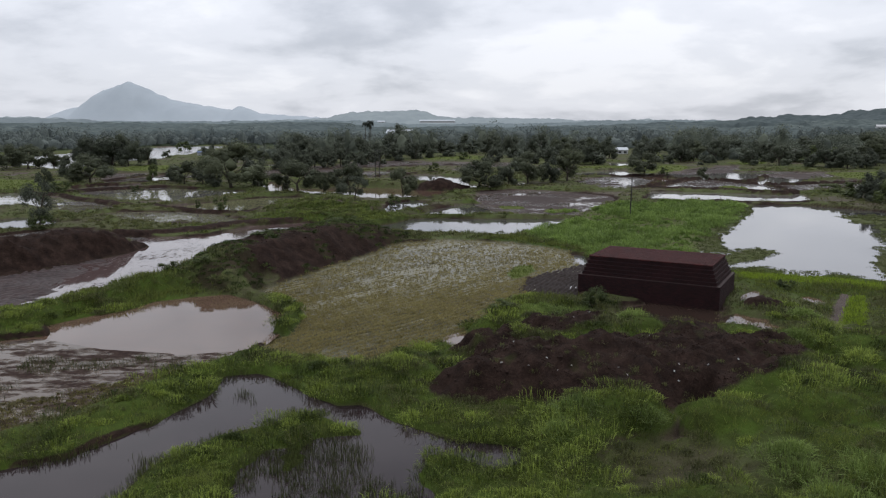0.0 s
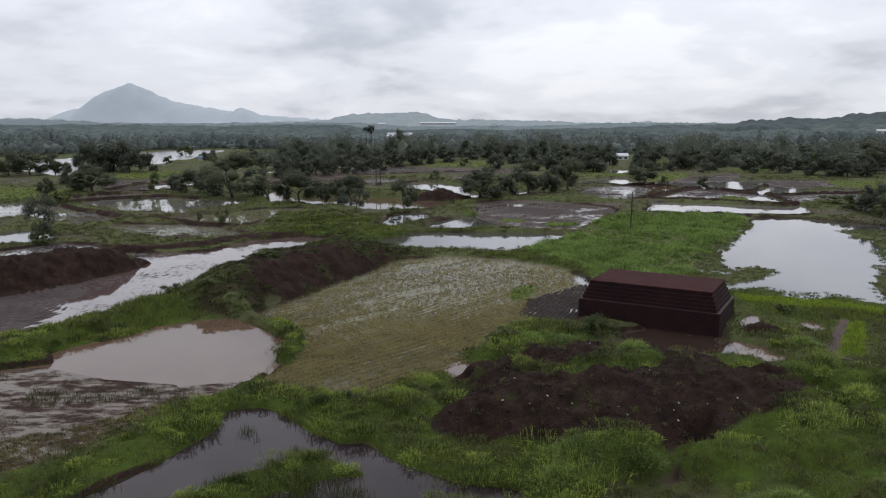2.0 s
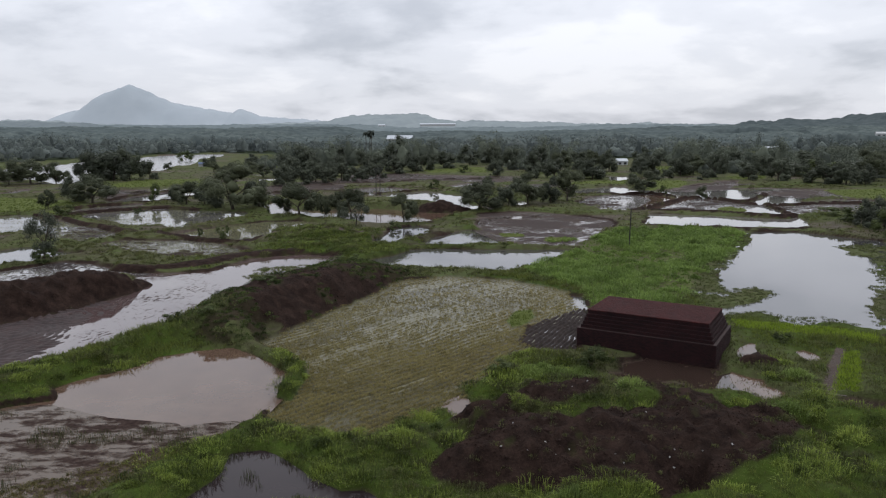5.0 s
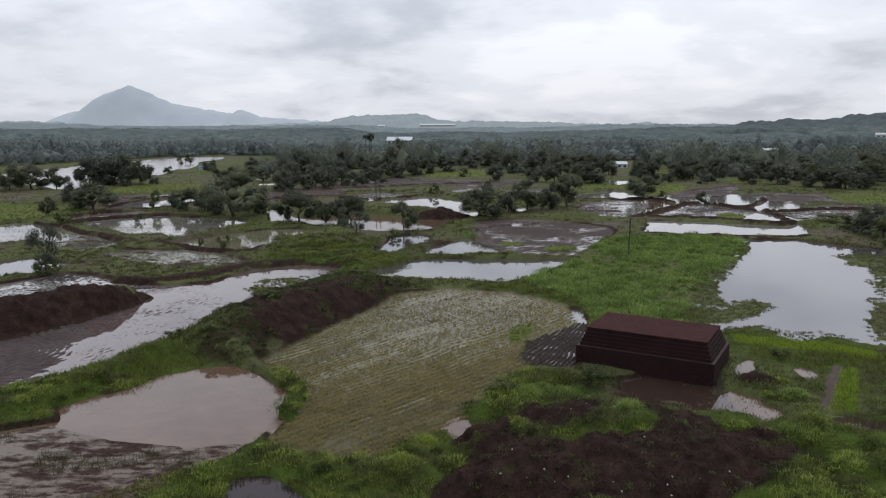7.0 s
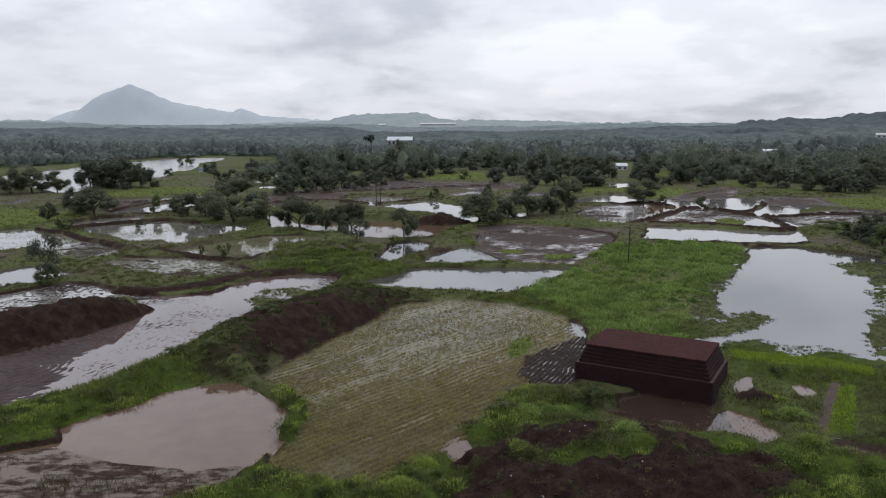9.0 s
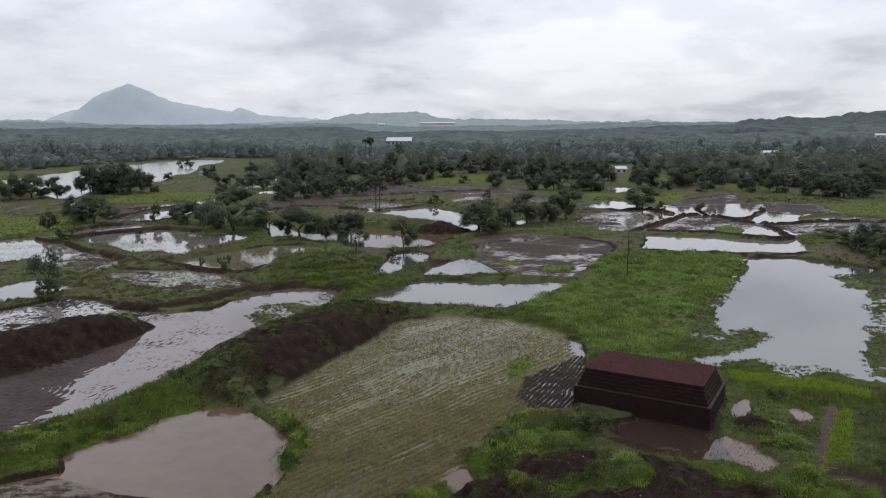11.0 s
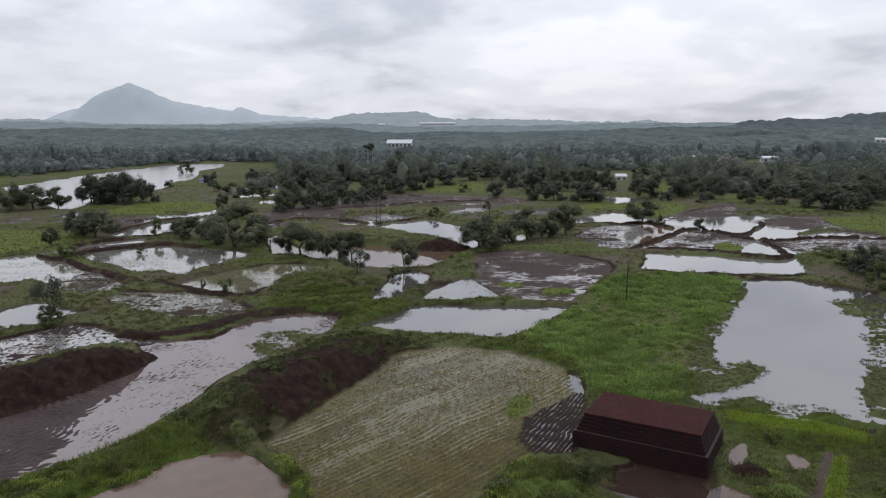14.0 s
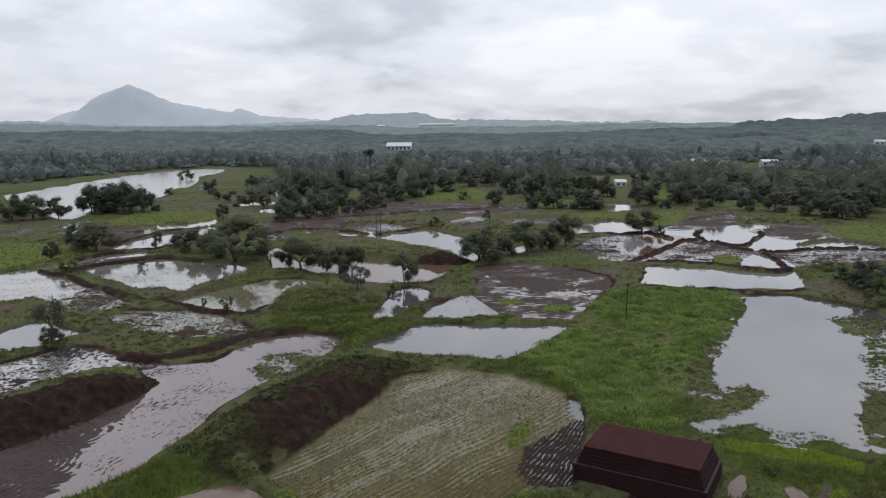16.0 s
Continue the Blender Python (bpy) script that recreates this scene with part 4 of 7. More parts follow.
            bed, m = z - 0.13 + 0.05 * fbm(along * 0.3, across, 0.9, 47, 4) + 0.05 * fbm(X, Y, 9.0, 49, 3), 1.0
        elif kind == "stubble":
            across, along = rows_of_stubble(X, Y)
            soaked = smooth((Y - 57 - 0.7 * (X + 6)) / 22)
            streak = fbm(across * 0.45, along * 0.07, 1.0, 53, 4)
            bed, m = z + 0.040 - 0.045 * soaked + 0.036 * np.sin(across * 6.283 / 0.72) + 0.055 * streak + 0.02 * fbm(X, Y, 0.8, 57, 3), 0.6
            straw_here = 0.42 + 0.58 * smooth(soaked + 0.5 * streak + 0.15)
        elif kind == "furrow":
            bed, m = z - 0.18 + 0.02 * lumps, 1.0
        elif kind == "puddle":
            bed, m = z - 0.07 + 0.07 * lumps, 1.0
        elif kind == "reeds":
            bed, m = z - 0.10 + 0.14 * lumps, 0.3
        elif kind == "reedflat":
            bed, m = z - (0.045 - 0.04 * smooth((104 - Y) / 8) if name == "sedge_margin" else 0.09) + 0.11 * fbm(X * 0.5, Y, 2.0, 33, 4) + 0.05 * fbm(X, Y, 7.0, 35, 2), 0.25 if name == "sedge_margin" else 0.8
        elif kind == "green":
            bed, m = z - 0.1 + 0.10 * lumps + 0.10 * fbm(X, Y, 5.0, 61, 3) + 0.06 * hump[at], 0.0
        else:
            bed, m = (trend(X, Y) - 0.12 + 0.16 * lumps if kind == "trampled" else z + 0.05 * lumps), {"mud": 0.5, "path": 1.0, "trampled": 0.5}.get(kind, 0.0)
        h[at] += (bed - h[at]) * w
        mud[at] += (m - mud[at]) * w
        green[at] += ((0.45 if kind == "green" else 1.0 if kind in ("lime", "nursery") else 0.0) - green[at]) * w
        straw[at] += ((straw_here if kind == "stubble" else 0.0) - straw[at]) * w
        soil[at] += ({"mud": 0.8, "path": 0.05, "shoal": 0.6, "mudflat": 0.45, "mudwater": 0.35}.get(kind, 0.0) - soil[at]) * smooth(edge / soft)
        reed[at] = np.maximum(reed[at], w * (kind in ("reeds", "reedflat")))
        tall[at] += ({"green": 1.0, "lime": 0.35, "nursery": 0.45, "reeds": 0.8, "reedflat": 0.25, "trampled": 0.35}.get(kind, 0.0) - tall[at]) * w
        if kind in WET:
            level[at] = np.where(w > 0.02, z, level[at])
    for kind, crest in BANKS:
        c = np.asarray(crest)
        at = np.nonzero((x > c[:, 0].min() - 8) & (x < c[:, 0].max() + 8) & (y > c[:, 1].min() - 8) & (y < c[:, 1].max() + 8))
        if not len(at[0]):
            continue
        X, Y = wx[at], wy[at]
        far, top, half = np.full(X.shape, 1e9), np.zeros(X.shape), np.ones(X.shape)
        side = np.zeros(X.shape)
        for a, b in zip(c[:-1], c[1:]):
            dx, dy = b[:2] - a[:2]
            k = np.clip(((X - a[0]) * dx + (Y - a[1]) * dy) / (dx * dx + dy * dy), 0, 1)
            d = np.hypot(X - a[0] - k * dx, Y - a[1] - k * dy)
            near = d < far
            side = np.where(near, ((X - a[0]) * dy - (Y - a[1]) * dx) / math.hypot(dx, dy), side)
            far, top, half = np.where(near, d, far), np.where(near, a[2] + k * (b[2] - a[2]), top), np.where(near, a[3] + k * (b[3] - a[3]), half)
        u = np.clip(1 - far / half, 0, 1)
        if "bund" in kind:
            half = half * (1 - 0.32 * smooth((Y - 150) / 60))
            u = np.clip(1 - far / half, 0, 1)
        rough = fbm(x[at], y[at], 1.5, 71, 4)
        low = h[at]
        clod = fbm(x[at], y[at], 0.7, 73, 2)
        rise = low + (top - low) * smooth(u * 1.25) + {"soil": 0.46 * rough + 0.2 * clod, "patchy": 0.5 * rough + 0.2 * clod, "weedy": 0.2 * rough + 0.1 * clod, "grass": 0.08 * rough, "mud_bund": 0.14 * rough, "green_bund": 0.16 * rough}[kind] * smooth(u * 3)
        up = rise > h[at]
        h[at] = np.where(up & (u > 0), rise, h[at])
        w = smooth(u * 4)
        bare = {"soil": 1.12, "patchy": 0.86, "weedy": 0.88, "grass": 0.05, "mud_bund": 0.9, "green_bund": 0.15}[kind] + {"soil": 0.5, "patchy": 0.9, "weedy": 0.8, "grass": 0.0, "mud_bund": 0.5, "green_bund": 0.5}[kind] * fbm(x[at], y[at], 1.3 if kind == "weedy" else 2.2, 77, 3)
        if kind == "weedy":
            bare = 0.52 + 0.55 * smooth((side + 0.8) / 2.0) + 0.8 * fbm(x[at], y[at], 2.6, 79, 3) - 0.9 * smooth((83 - y[at]) / 6) * smooth((4.5 - side) / 3) - 0.6 * smooth((y[at] - 97) / 4)
            weed[at] = np.maximum(weed[at], w * (1 - np.clip(bare, 0, 1)))
        if kind == "patchy":
            weed[at] = np.maximum(weed[at], w * (1 - np.clip(bare, 0, 1)))
        mud[at] *= 1 - w
        soil[at] += (np.clip(bare, 0.62 if kind == "weedy" else 0, 1) - soil[at]) * w
        green[at] *= 1 - w
        straw[at] *= 1 - w
        tall[at] += ((1 - np.clip(bare, 0, 1)) - tall[at]) * w
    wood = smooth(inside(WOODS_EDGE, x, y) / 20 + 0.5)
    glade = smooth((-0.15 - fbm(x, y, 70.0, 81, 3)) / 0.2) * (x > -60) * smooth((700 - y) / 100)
    # mask for the shade painted on the woodland floor
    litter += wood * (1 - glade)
    wet = h < level + 0.015
    lush = np.maximum(smooth((72 - y) / 14), open_land * (1 - bund) * (cell > 0.72) * 0.8)
    lush = np.maximum(lush, 0.9 * smooth(fbm(x, y, 22.0, 141, 3) * 1.6 - 0.4) * (y < 260)) * (1 - 0.5 * smooth((y - 130) / 40))
    for cx, cy, r in ((-22, 128, 12), (12, 100, 10), (-33, 66, 9), (22, 88, 7), (36, 76, 8)):
        lush = np.maximum(lush, smooth(1.6 - np.hypot(x - cx, y - cy) / r))
    for cx, cy, r in ((-24, 41, 4.5), (-28, 37, 5), (17, 62, 6), (28, 60, 6), (12, 31, 3)):
        lush = lush * (1 - 0.85 * smooth(1.5 - np.hypot(x - cx, y - cy) / r))
    return dict(h=h, level=level, mud=mud, green=green, straw=straw, litter=litter, tall=tall * (1 - wood), wet=wet, reed=reed, weed=weed, soil=soil, lush=lush, hump=hump, crease=crease)


# ---- ground: one sheet to the horizon ----
def build_ground():
    steps = [np.linspace(-400, 0, 9)[:-1], np.linspace(0, 22, 34)[:-1]]
    y, ys = 22.0, []
    while y < 420:
        ys.append(y)
        y += (0.0064 if y < 95 else 0.005 if y < 260 else 0.0085) * y + 0.015
    while y < 4400:
        ys.append(y)
        y *= 1.07
    ys = np.concatenate([*steps, ys, [4400]])
    u = np.linspace(-1, 1, 420)
    half = np.where(ys > 0, 13 + 0.665 * ys, 13 - 0.6 * ys)
    wings = np.array([0.02, 0.06, 0.14, 0.3, 0.55, 1.0])
    X = u[None] * half[:, None]
    out = half[:, None] + wings[None] * (700 + 0.6 * np.abs(ys))[:, None]
    X = np.concatenate([-out[:, ::-1], X, out], 1)
    Y = np.repeat(ys[:, None], X.shape[1], 1)
    land = terrain(X.ravel(), Y.ravel())
    z = land["h"]
    rows, cols = Y.shape
    n = np.arange(rows * cols).reshape(rows, cols)
    quads = np.stack([n[:-1, :-1], n[:-1, 1:], n[1:, 1:], n[1:, :-1]], -1).reshape(-1, 4)
    me = mesh_from("ground", np.stack([X.ravel(), Y.ravel(), z], 1), quads, GROUND, 4)
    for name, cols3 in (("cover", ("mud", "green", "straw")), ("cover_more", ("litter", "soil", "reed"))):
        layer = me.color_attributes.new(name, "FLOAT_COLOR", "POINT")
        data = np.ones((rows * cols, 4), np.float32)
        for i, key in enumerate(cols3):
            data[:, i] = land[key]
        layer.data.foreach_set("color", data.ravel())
    layer = me.attributes.new("lush", "FLOAT", "POINT")
    layer.data.foreach_set("value", land["lush"].astype(np.float32))
    me.polygons.foreach_set("use_smooth", np.ones(len(me.polygons), bool))
    tagged(new("ground", me), "wet green and brown farmland with earth bunds", "ground", kind="structure")


build_ground()

WATER_OF = dict(river=WATER_RIVER, pond=WATER_POND, brown=WATER_BROWN, olive=WATER_OLIVE, dark=WATER_DARK, shoal=WATER_SHOAL, reedflat=WATER_SILT, mudflat=WATER_SLUDGE, mudwater=WATER_MUD, stubble=WATER_FILM, furrow=WATER_POND, puddle=WATER_RUST, reeds=WATER_DARK)
WATER_LABEL = dict(river="broad grey river between wooded banks", pond="flooded paddy with grey sky mirrored in it", brown="muddy brown water standing between grassy bunds", olive="olive water over drowned rice",
                   dark="dark still pond with sedge along its edge", shoal="shallow water between clods of wet mud", mudflat="puddles lying on reddish wet mud", mudwater="thin sheet of pinkish muddy water over tilled mud",
                   stubble="thin water over rice stubble", furrow="water lying in ploughed furrows", puddle="rusty puddle on bare earth", reeds="dark shallow water among sedges", reedflat="shallow water over silt with thin sedge")


def build_water():
    for i, (name, kind, z, outline) in enumerate(FIELDS):
        if kind not in WET or name == "sedge_margin":
            continue
        p = np.asarray(outline, float)
        lo, hi = p.min(0) - 1 - 0.012 * p[:, 1].max(), p.max(0) + 1 + 0.012 * p[:, 1].max()
        step = max(0.35, (hi - lo).max() / 75)
        gx, gy = np.meshgrid(np.arange(lo[0], hi[0], step), np.arange(lo[1], hi[1], step))
        reach = lambda X, Y: inside(outline, X.ravel(), Y.ravel()).reshape(X.shape) + 0.4 + 0.009 * np.abs(Y) + 0.009 * np.maximum(Y - 150, 0)
        d = reach(gx, gy)
        near = d > 0
        used = near[:-1, :-1] | near[1:, :-1] | near[:-1, 1:] | near[1:, 1:]
        # draw the outer corners in to the outline
        slope_x, slope_y = (reach(gx + 0.05, gy) - d) / 0.05, (reach(gx, gy + 0.05) - d) / 0.05
        pull = np.where(near, 0, -d) / (slope_x**2 + slope_y**2 + 0.2)
        gx, gy = gx + np.clip(pull * slope_x, -1.5 * step, 1.5 * step), gy + np.clip(pull * slope_y, -1.5 * step, 1.5 * step)
        n = np.arange(gx.size).reshape(gx.shape)
        quads = np.stack([n[:-1, :-1], n[:-1, 1:], n[1:, 1:], n[1:, :-1]], -1)[used]
        kept, back = np.unique(quads.ravel(), return_inverse=True)
        top = z - 0.0022 * (i % 13) + 0.03 * (kind in ("reeds", "reedflat"))
        verts = np.stack([gx.ravel()[kept], gy.ravel()[kept], np.full(len(kept), top)], 1)
        # ponds beyond 140 m take the water with painted sky glare
        me = mesh_from(name, verts, back.reshape(-1, 4), WATER_FAR if kind == "pond" and p[:, 1].min() > 140 else WATER_OF[kind], 4)
        tagged(new("water_" + name, me), WATER_LABEL[kind], "water", kind="structure")


build_water()


# ---- far hills ----
def hill_material(name, dark, light, size):
    m, nt, b = material(name, 1.0, 0.0)
    n = noise_of(nt, 1.0 / size, 7.0, 0.62)
    nt.links.new(ramp(nt, n, (0.36, dark), (0.64, light)), b.inputs["Base Color"])
    return m


def hill(name, label, y0, depth, crest, mat, bumps, seed, wooded=0):
    """A long hill: its crest line as x, height; it falls off in front and behind."""
    c = np.asarray(crest, float)
    xs = np.linspace(c[0, 0], c[-1, 0], 260)
    top = np.interp(xs, c[:, 0], c[:, 1])
    vs = np.linspace(-1, 1, 27)
    X, V = np.meshgrid(xs, vs)
    Y = y0 + V * depth
    fall = np.cos(np.clip(V, -1, 1) * math.pi / 2) ** 1.3
    spur = 1 + 0.35 * fbm(X, Y * 0.5, depth * 0.6, seed, 4) * (np.abs(V) > 0.04) * np.abs(V) * 2
    Z = top[None] * fall * np.clip(spur, 0.3, 1.0) + bumps * fbm(X, Y, bumps * 6, seed + 5, 4) * fall - 3
    if wooded:
        Z = Z + 0.32 * wooded * domes(X, Y * 0.4, wooded, seed + 7) * smooth(fall * 3)
    n = np.arange(X.size).reshape(X.shape)
    quads = np.stack([n[:-1, :-1], n[:-1, 1:], n[1:, 1:], n[1:, :-1]], -1).reshape(-1, 4)
    me = mesh_from(name, np.stack([X.ravel(), Y.ravel(), Z.ravel()], 1), quads, mat, 4)
    me.polygons.foreach_set("use_smooth", np.ones(len(me.polygons), bool))
    return tagged(new(name, me), label, "hill", kind="structure")


def crest_from(y0, *pairs):
    """Crest corners as slopes across and up from the first standpoint, in thousandths."""
    return [(a * y0 / 1000, 16 + e * y0 / 1000) for a, e in pairs]


# distance haze is painted into the mountain and hill colours
MOUNTAIN = hill_material("haze_blue_mountain", (0.385, 0.425, 0.452), (0.420, 0.458, 0.484), 260)
FAR_HILL = hill_material("haze_pale_hill", (0.245, 0.280, 0.288), (0.285, 0.320, 0.322), 60)
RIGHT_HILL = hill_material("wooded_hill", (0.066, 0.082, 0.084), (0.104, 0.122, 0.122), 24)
LEFT_HILL = hill_material("haze_grey_hill", (0.165, 0.192, 0.200), (0.200, 0.228, 0.232), 40)
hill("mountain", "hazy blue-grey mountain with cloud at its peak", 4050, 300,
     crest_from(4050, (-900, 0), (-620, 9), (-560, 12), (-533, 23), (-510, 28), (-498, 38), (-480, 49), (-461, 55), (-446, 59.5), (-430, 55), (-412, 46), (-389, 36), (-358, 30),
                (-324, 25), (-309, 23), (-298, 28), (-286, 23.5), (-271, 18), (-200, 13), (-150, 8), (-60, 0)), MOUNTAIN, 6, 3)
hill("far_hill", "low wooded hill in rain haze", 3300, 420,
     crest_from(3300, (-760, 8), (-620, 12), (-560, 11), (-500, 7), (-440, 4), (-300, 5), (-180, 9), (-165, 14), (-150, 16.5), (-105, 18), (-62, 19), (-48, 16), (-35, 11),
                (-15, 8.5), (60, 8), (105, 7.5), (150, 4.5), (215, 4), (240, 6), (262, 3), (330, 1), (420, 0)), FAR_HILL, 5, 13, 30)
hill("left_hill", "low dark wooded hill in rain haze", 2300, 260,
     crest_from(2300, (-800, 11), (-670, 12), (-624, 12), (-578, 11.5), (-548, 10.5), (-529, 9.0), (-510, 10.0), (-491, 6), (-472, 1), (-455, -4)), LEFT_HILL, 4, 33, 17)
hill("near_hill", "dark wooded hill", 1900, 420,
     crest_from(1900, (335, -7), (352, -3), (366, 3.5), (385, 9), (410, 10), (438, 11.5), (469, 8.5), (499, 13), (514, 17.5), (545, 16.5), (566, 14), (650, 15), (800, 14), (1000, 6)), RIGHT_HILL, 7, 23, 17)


def distant_plain():
    """Sheet under the far woods, haze painted in its colour, to the foot of the hills."""
    xs, ys = np.linspace(-3300, 3300, 60), np.linspace(980, 4350, 40)
    X, Y = np.meshgrid(xs, ys)
    Z = 1.0 + 1.2 * fbm(X, Y, 300.0, 151, 3) + 13 * smooth((Y - 1200) / 1500)
    Z = np.where(Y < 1000, -2.0, Z)
    n = np.arange(X.size).reshape(X.shape)
    quads = np.stack([n[:-1, :-1], n[:-1, 1:], n[1:, 1:], n[1:, :-1]], -1).reshape(-1, 4)
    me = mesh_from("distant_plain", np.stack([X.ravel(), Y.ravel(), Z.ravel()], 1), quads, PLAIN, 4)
    tagged(new("distant_plain", me), "misty wooded plain far off", "land", kind="structure")


PLAIN = hill_material("haze_tinted_plain", (0.110, 0.130, 0.122), (0.160, 0.188, 0.170), 90)
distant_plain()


def ploughed_strip():
    """Wavy ridges of turned mud with water in the furrows."""
    name, kind, z, outline = next(f for f in FIELDS if f[1] == "furrow")
    p = np.asarray(outline)
    lo, hi = p.min(0) - 1.4, p.max(0) + 1.4
    xs, ys = np.arange(lo[0], hi[0], 0.11), np.arange(lo[1], hi[1], 0.16)
    X, Y = np.meshgrid(xs, ys)
    across = 0.90 * X - 0.44 * Y + 0.4 * fbm(X, Y, 5.0, 51, 2) + 0.08 * fbm(X, Y, 0.9, 59, 2)
    d = inside(outline, X + 0.4 * fbm(X, Y, 2.0, 63, 2), Y)
    Z = z + 0.085 + 0.12 * np.sin(across * 6.283 / 0.5) + 0.06 * fbm(X, Y, 0.6, 57, 2) - 0.4 * smooth(-0.3 - d)
    n = np.arange(X.size).reshape(X.shape)
    quads = np.stack([n[:-1, :-1], n[:-1, 1:], n[1:, 1:], n[1:, :-1]], -1).reshape(-1, 4)
    me = mesh_from("ploughed_strip", np.stack([X.ravel(), Y.ravel(), Z.ravel()], 1), quads, TURNED_MUD, 4)
    me.polygons.foreach_set("use_smooth", np.ones(len(me.polygons), bool))
    tagged(new("ploughed_ground", me), "dark ridges of freshly ploughed wet mud", "ground", kind="structure")


def tilled_mud():
    """Wet mud turned over by wheels, low ridges bending round the ends of each run."""
    outline = next(f[3] for f in FIELDS if f[1] == "mudwater")
    X, Y = np.meshgrid(np.arange(-74, -37, 0.14), np.arange(49.5, 95, 0.2))
    bend = 0.5 * fbm(X, Y, 4.0, 50, 2) + 0.08 * fbm(X, Y, 0.9, 52, 2)
    d = np.min([np.hypot(X - cx, Y - cy) for cx, cy in RUTS], axis=0) + bend
    straight = 0.62 * X - 0.78 * Y + 2 * bend
    ring = smooth((8.5 - d) / 2.5)
    ridge = np.sin(d * 6.283 / 0.85) * ring + np.sin(straight * 6.283 / 0.95) * (1 - ring)
    cover = smooth((-41.5 - X + 0.12 * (80 - Y)) / 5 + 0.45 + 0.6 * fbm(X, Y, 5.0, 54, 4)) * smooth((95 - Y) / 8)
    cover = np.maximum(cover, 0.9 * smooth((74 - Y - 0.4 * (X + 40)) / 9 + 0.6 * fbm(X, Y, 4.0, 60, 4))) * smooth(0.3 + inside(outline, X, Y))
    Z = -0.20 + 0.30 * cover + 0.075 * ridge * cover + 0.06 * fbm(X, Y, 1.1, 56, 4) + 0.03 * fbm(X, Y, 0.35, 58, 2)
    n = np.arange(X.size).reshape(X.shape)
    quads = np.stack([n[:-1, :-1], n[:-1, 1:], n[1:, 1:], n[1:, :-1]], -1)
    keep = (cover > 0.02)
    quads = quads[keep[:-1, :-1] & keep[1:, 1:]]
    kept, back = np.unique(quads.ravel(), return_inverse=True)
    me = mesh_from("tilled_mud", np.stack([X.ravel(), Y.ravel(), Z.ravel()], 1)[kept], back.reshape(-1, 4), TILLED_MUD, 4)
    me.polygons.foreach_set("use_smooth", np.ones(len(me.polygons), bool))
    tagged(new("tilled_mud", me), "wet reddish mud tilled into low curving ridges", "ground", kind="structure")


TILLED_MUD = plain("tilled_wet_mud", (0.018, 0.0115, 0.011), (0.058, 0.036, 0.033), 2.0, 0.6, 0.14, 0.03)
tilled_mud()
TURNED_MUD = plain("turned_mud", (0.012, 0.008, 0.007), (0.036, 0.024, 0.020), 7.0, 0.75, 0.1, 0.03)
ploughed_strip()

# canopy colours get paler and bluer with distance: haze painted in
CANOPY_MID = hill_material("haze_tinted_canopy", (0.068, 0.083, 0.083), (0.132, 0.155, 0.145), 14)
CANOPY_FAR = hill_material("haze_pale_canopy", (0.072, 0.088, 0.089), (0.120, 0.143, 0.138), 30)
CANOPY_LAST = hill_material("haze_far_canopy", (0.140, 0.168, 0.174), (0.196, 0.228, 0.230), 55)


# ---- woods ----
def crowns(rng, px, py, pz, width, height, leaves, size):
    """Leaf triangles for many crowns: lumps round each stem, leaves over the lumps."""
    n = len(px)
    lump = rng.integers(0, 4, (n, leaves))
    off = rng.normal(0, 0.24, (n, 4, 3)) * np.array([1, 1, 0.55])
    off[:, :, 2] += 0.08
    d = rng.normal(0, 1, (n, leaves, 3))
    d /= np.linalg.norm(d, axis=2)[..., None]
    d[..., 2] = np.where(d[..., 2] < -0.3, -d[..., 2], d[..., 2])
    c = np.take_along_axis(off, lump[..., None].repeat(3, 2), 1) + d * rng.uniform(0.22, 0.36, (n, leaves, 1))
    c[..., 0] = c[..., 0] * width[:, None] + px[:, None]
    c[..., 1] = c[..., 1] * width[:, None] + py[:, None]
    c[..., 2] = (c[..., 2] * 0.62 + 0.58) * height[:, None] + pz[:, None]
    a = rng.normal(0, 1, (n, leaves, 3)) + d * 0.2
    b = rng.normal(0, 1, (n, leaves, 3))
    a -= d * (a * d).sum(2, keepdims=True) * 0.9
    b -= d * (b * d).sum(2, keepdims=True) * 0.9
    s = np.broadcast_to(np.asarray(size, float).reshape(-1, 1, 1), (n, 1, 1)) * rng.uniform(0.6, 1.3, (n, leaves, 1))
    a, b = a / np.linalg.norm(a, axis=2)[..., None] * s, b / np.linalg.norm(b, axis=2)[..., None] * s
    return np.stack([c - a * 0.5, c + a * 0.5, c + b], 2).reshape(-1, 3)


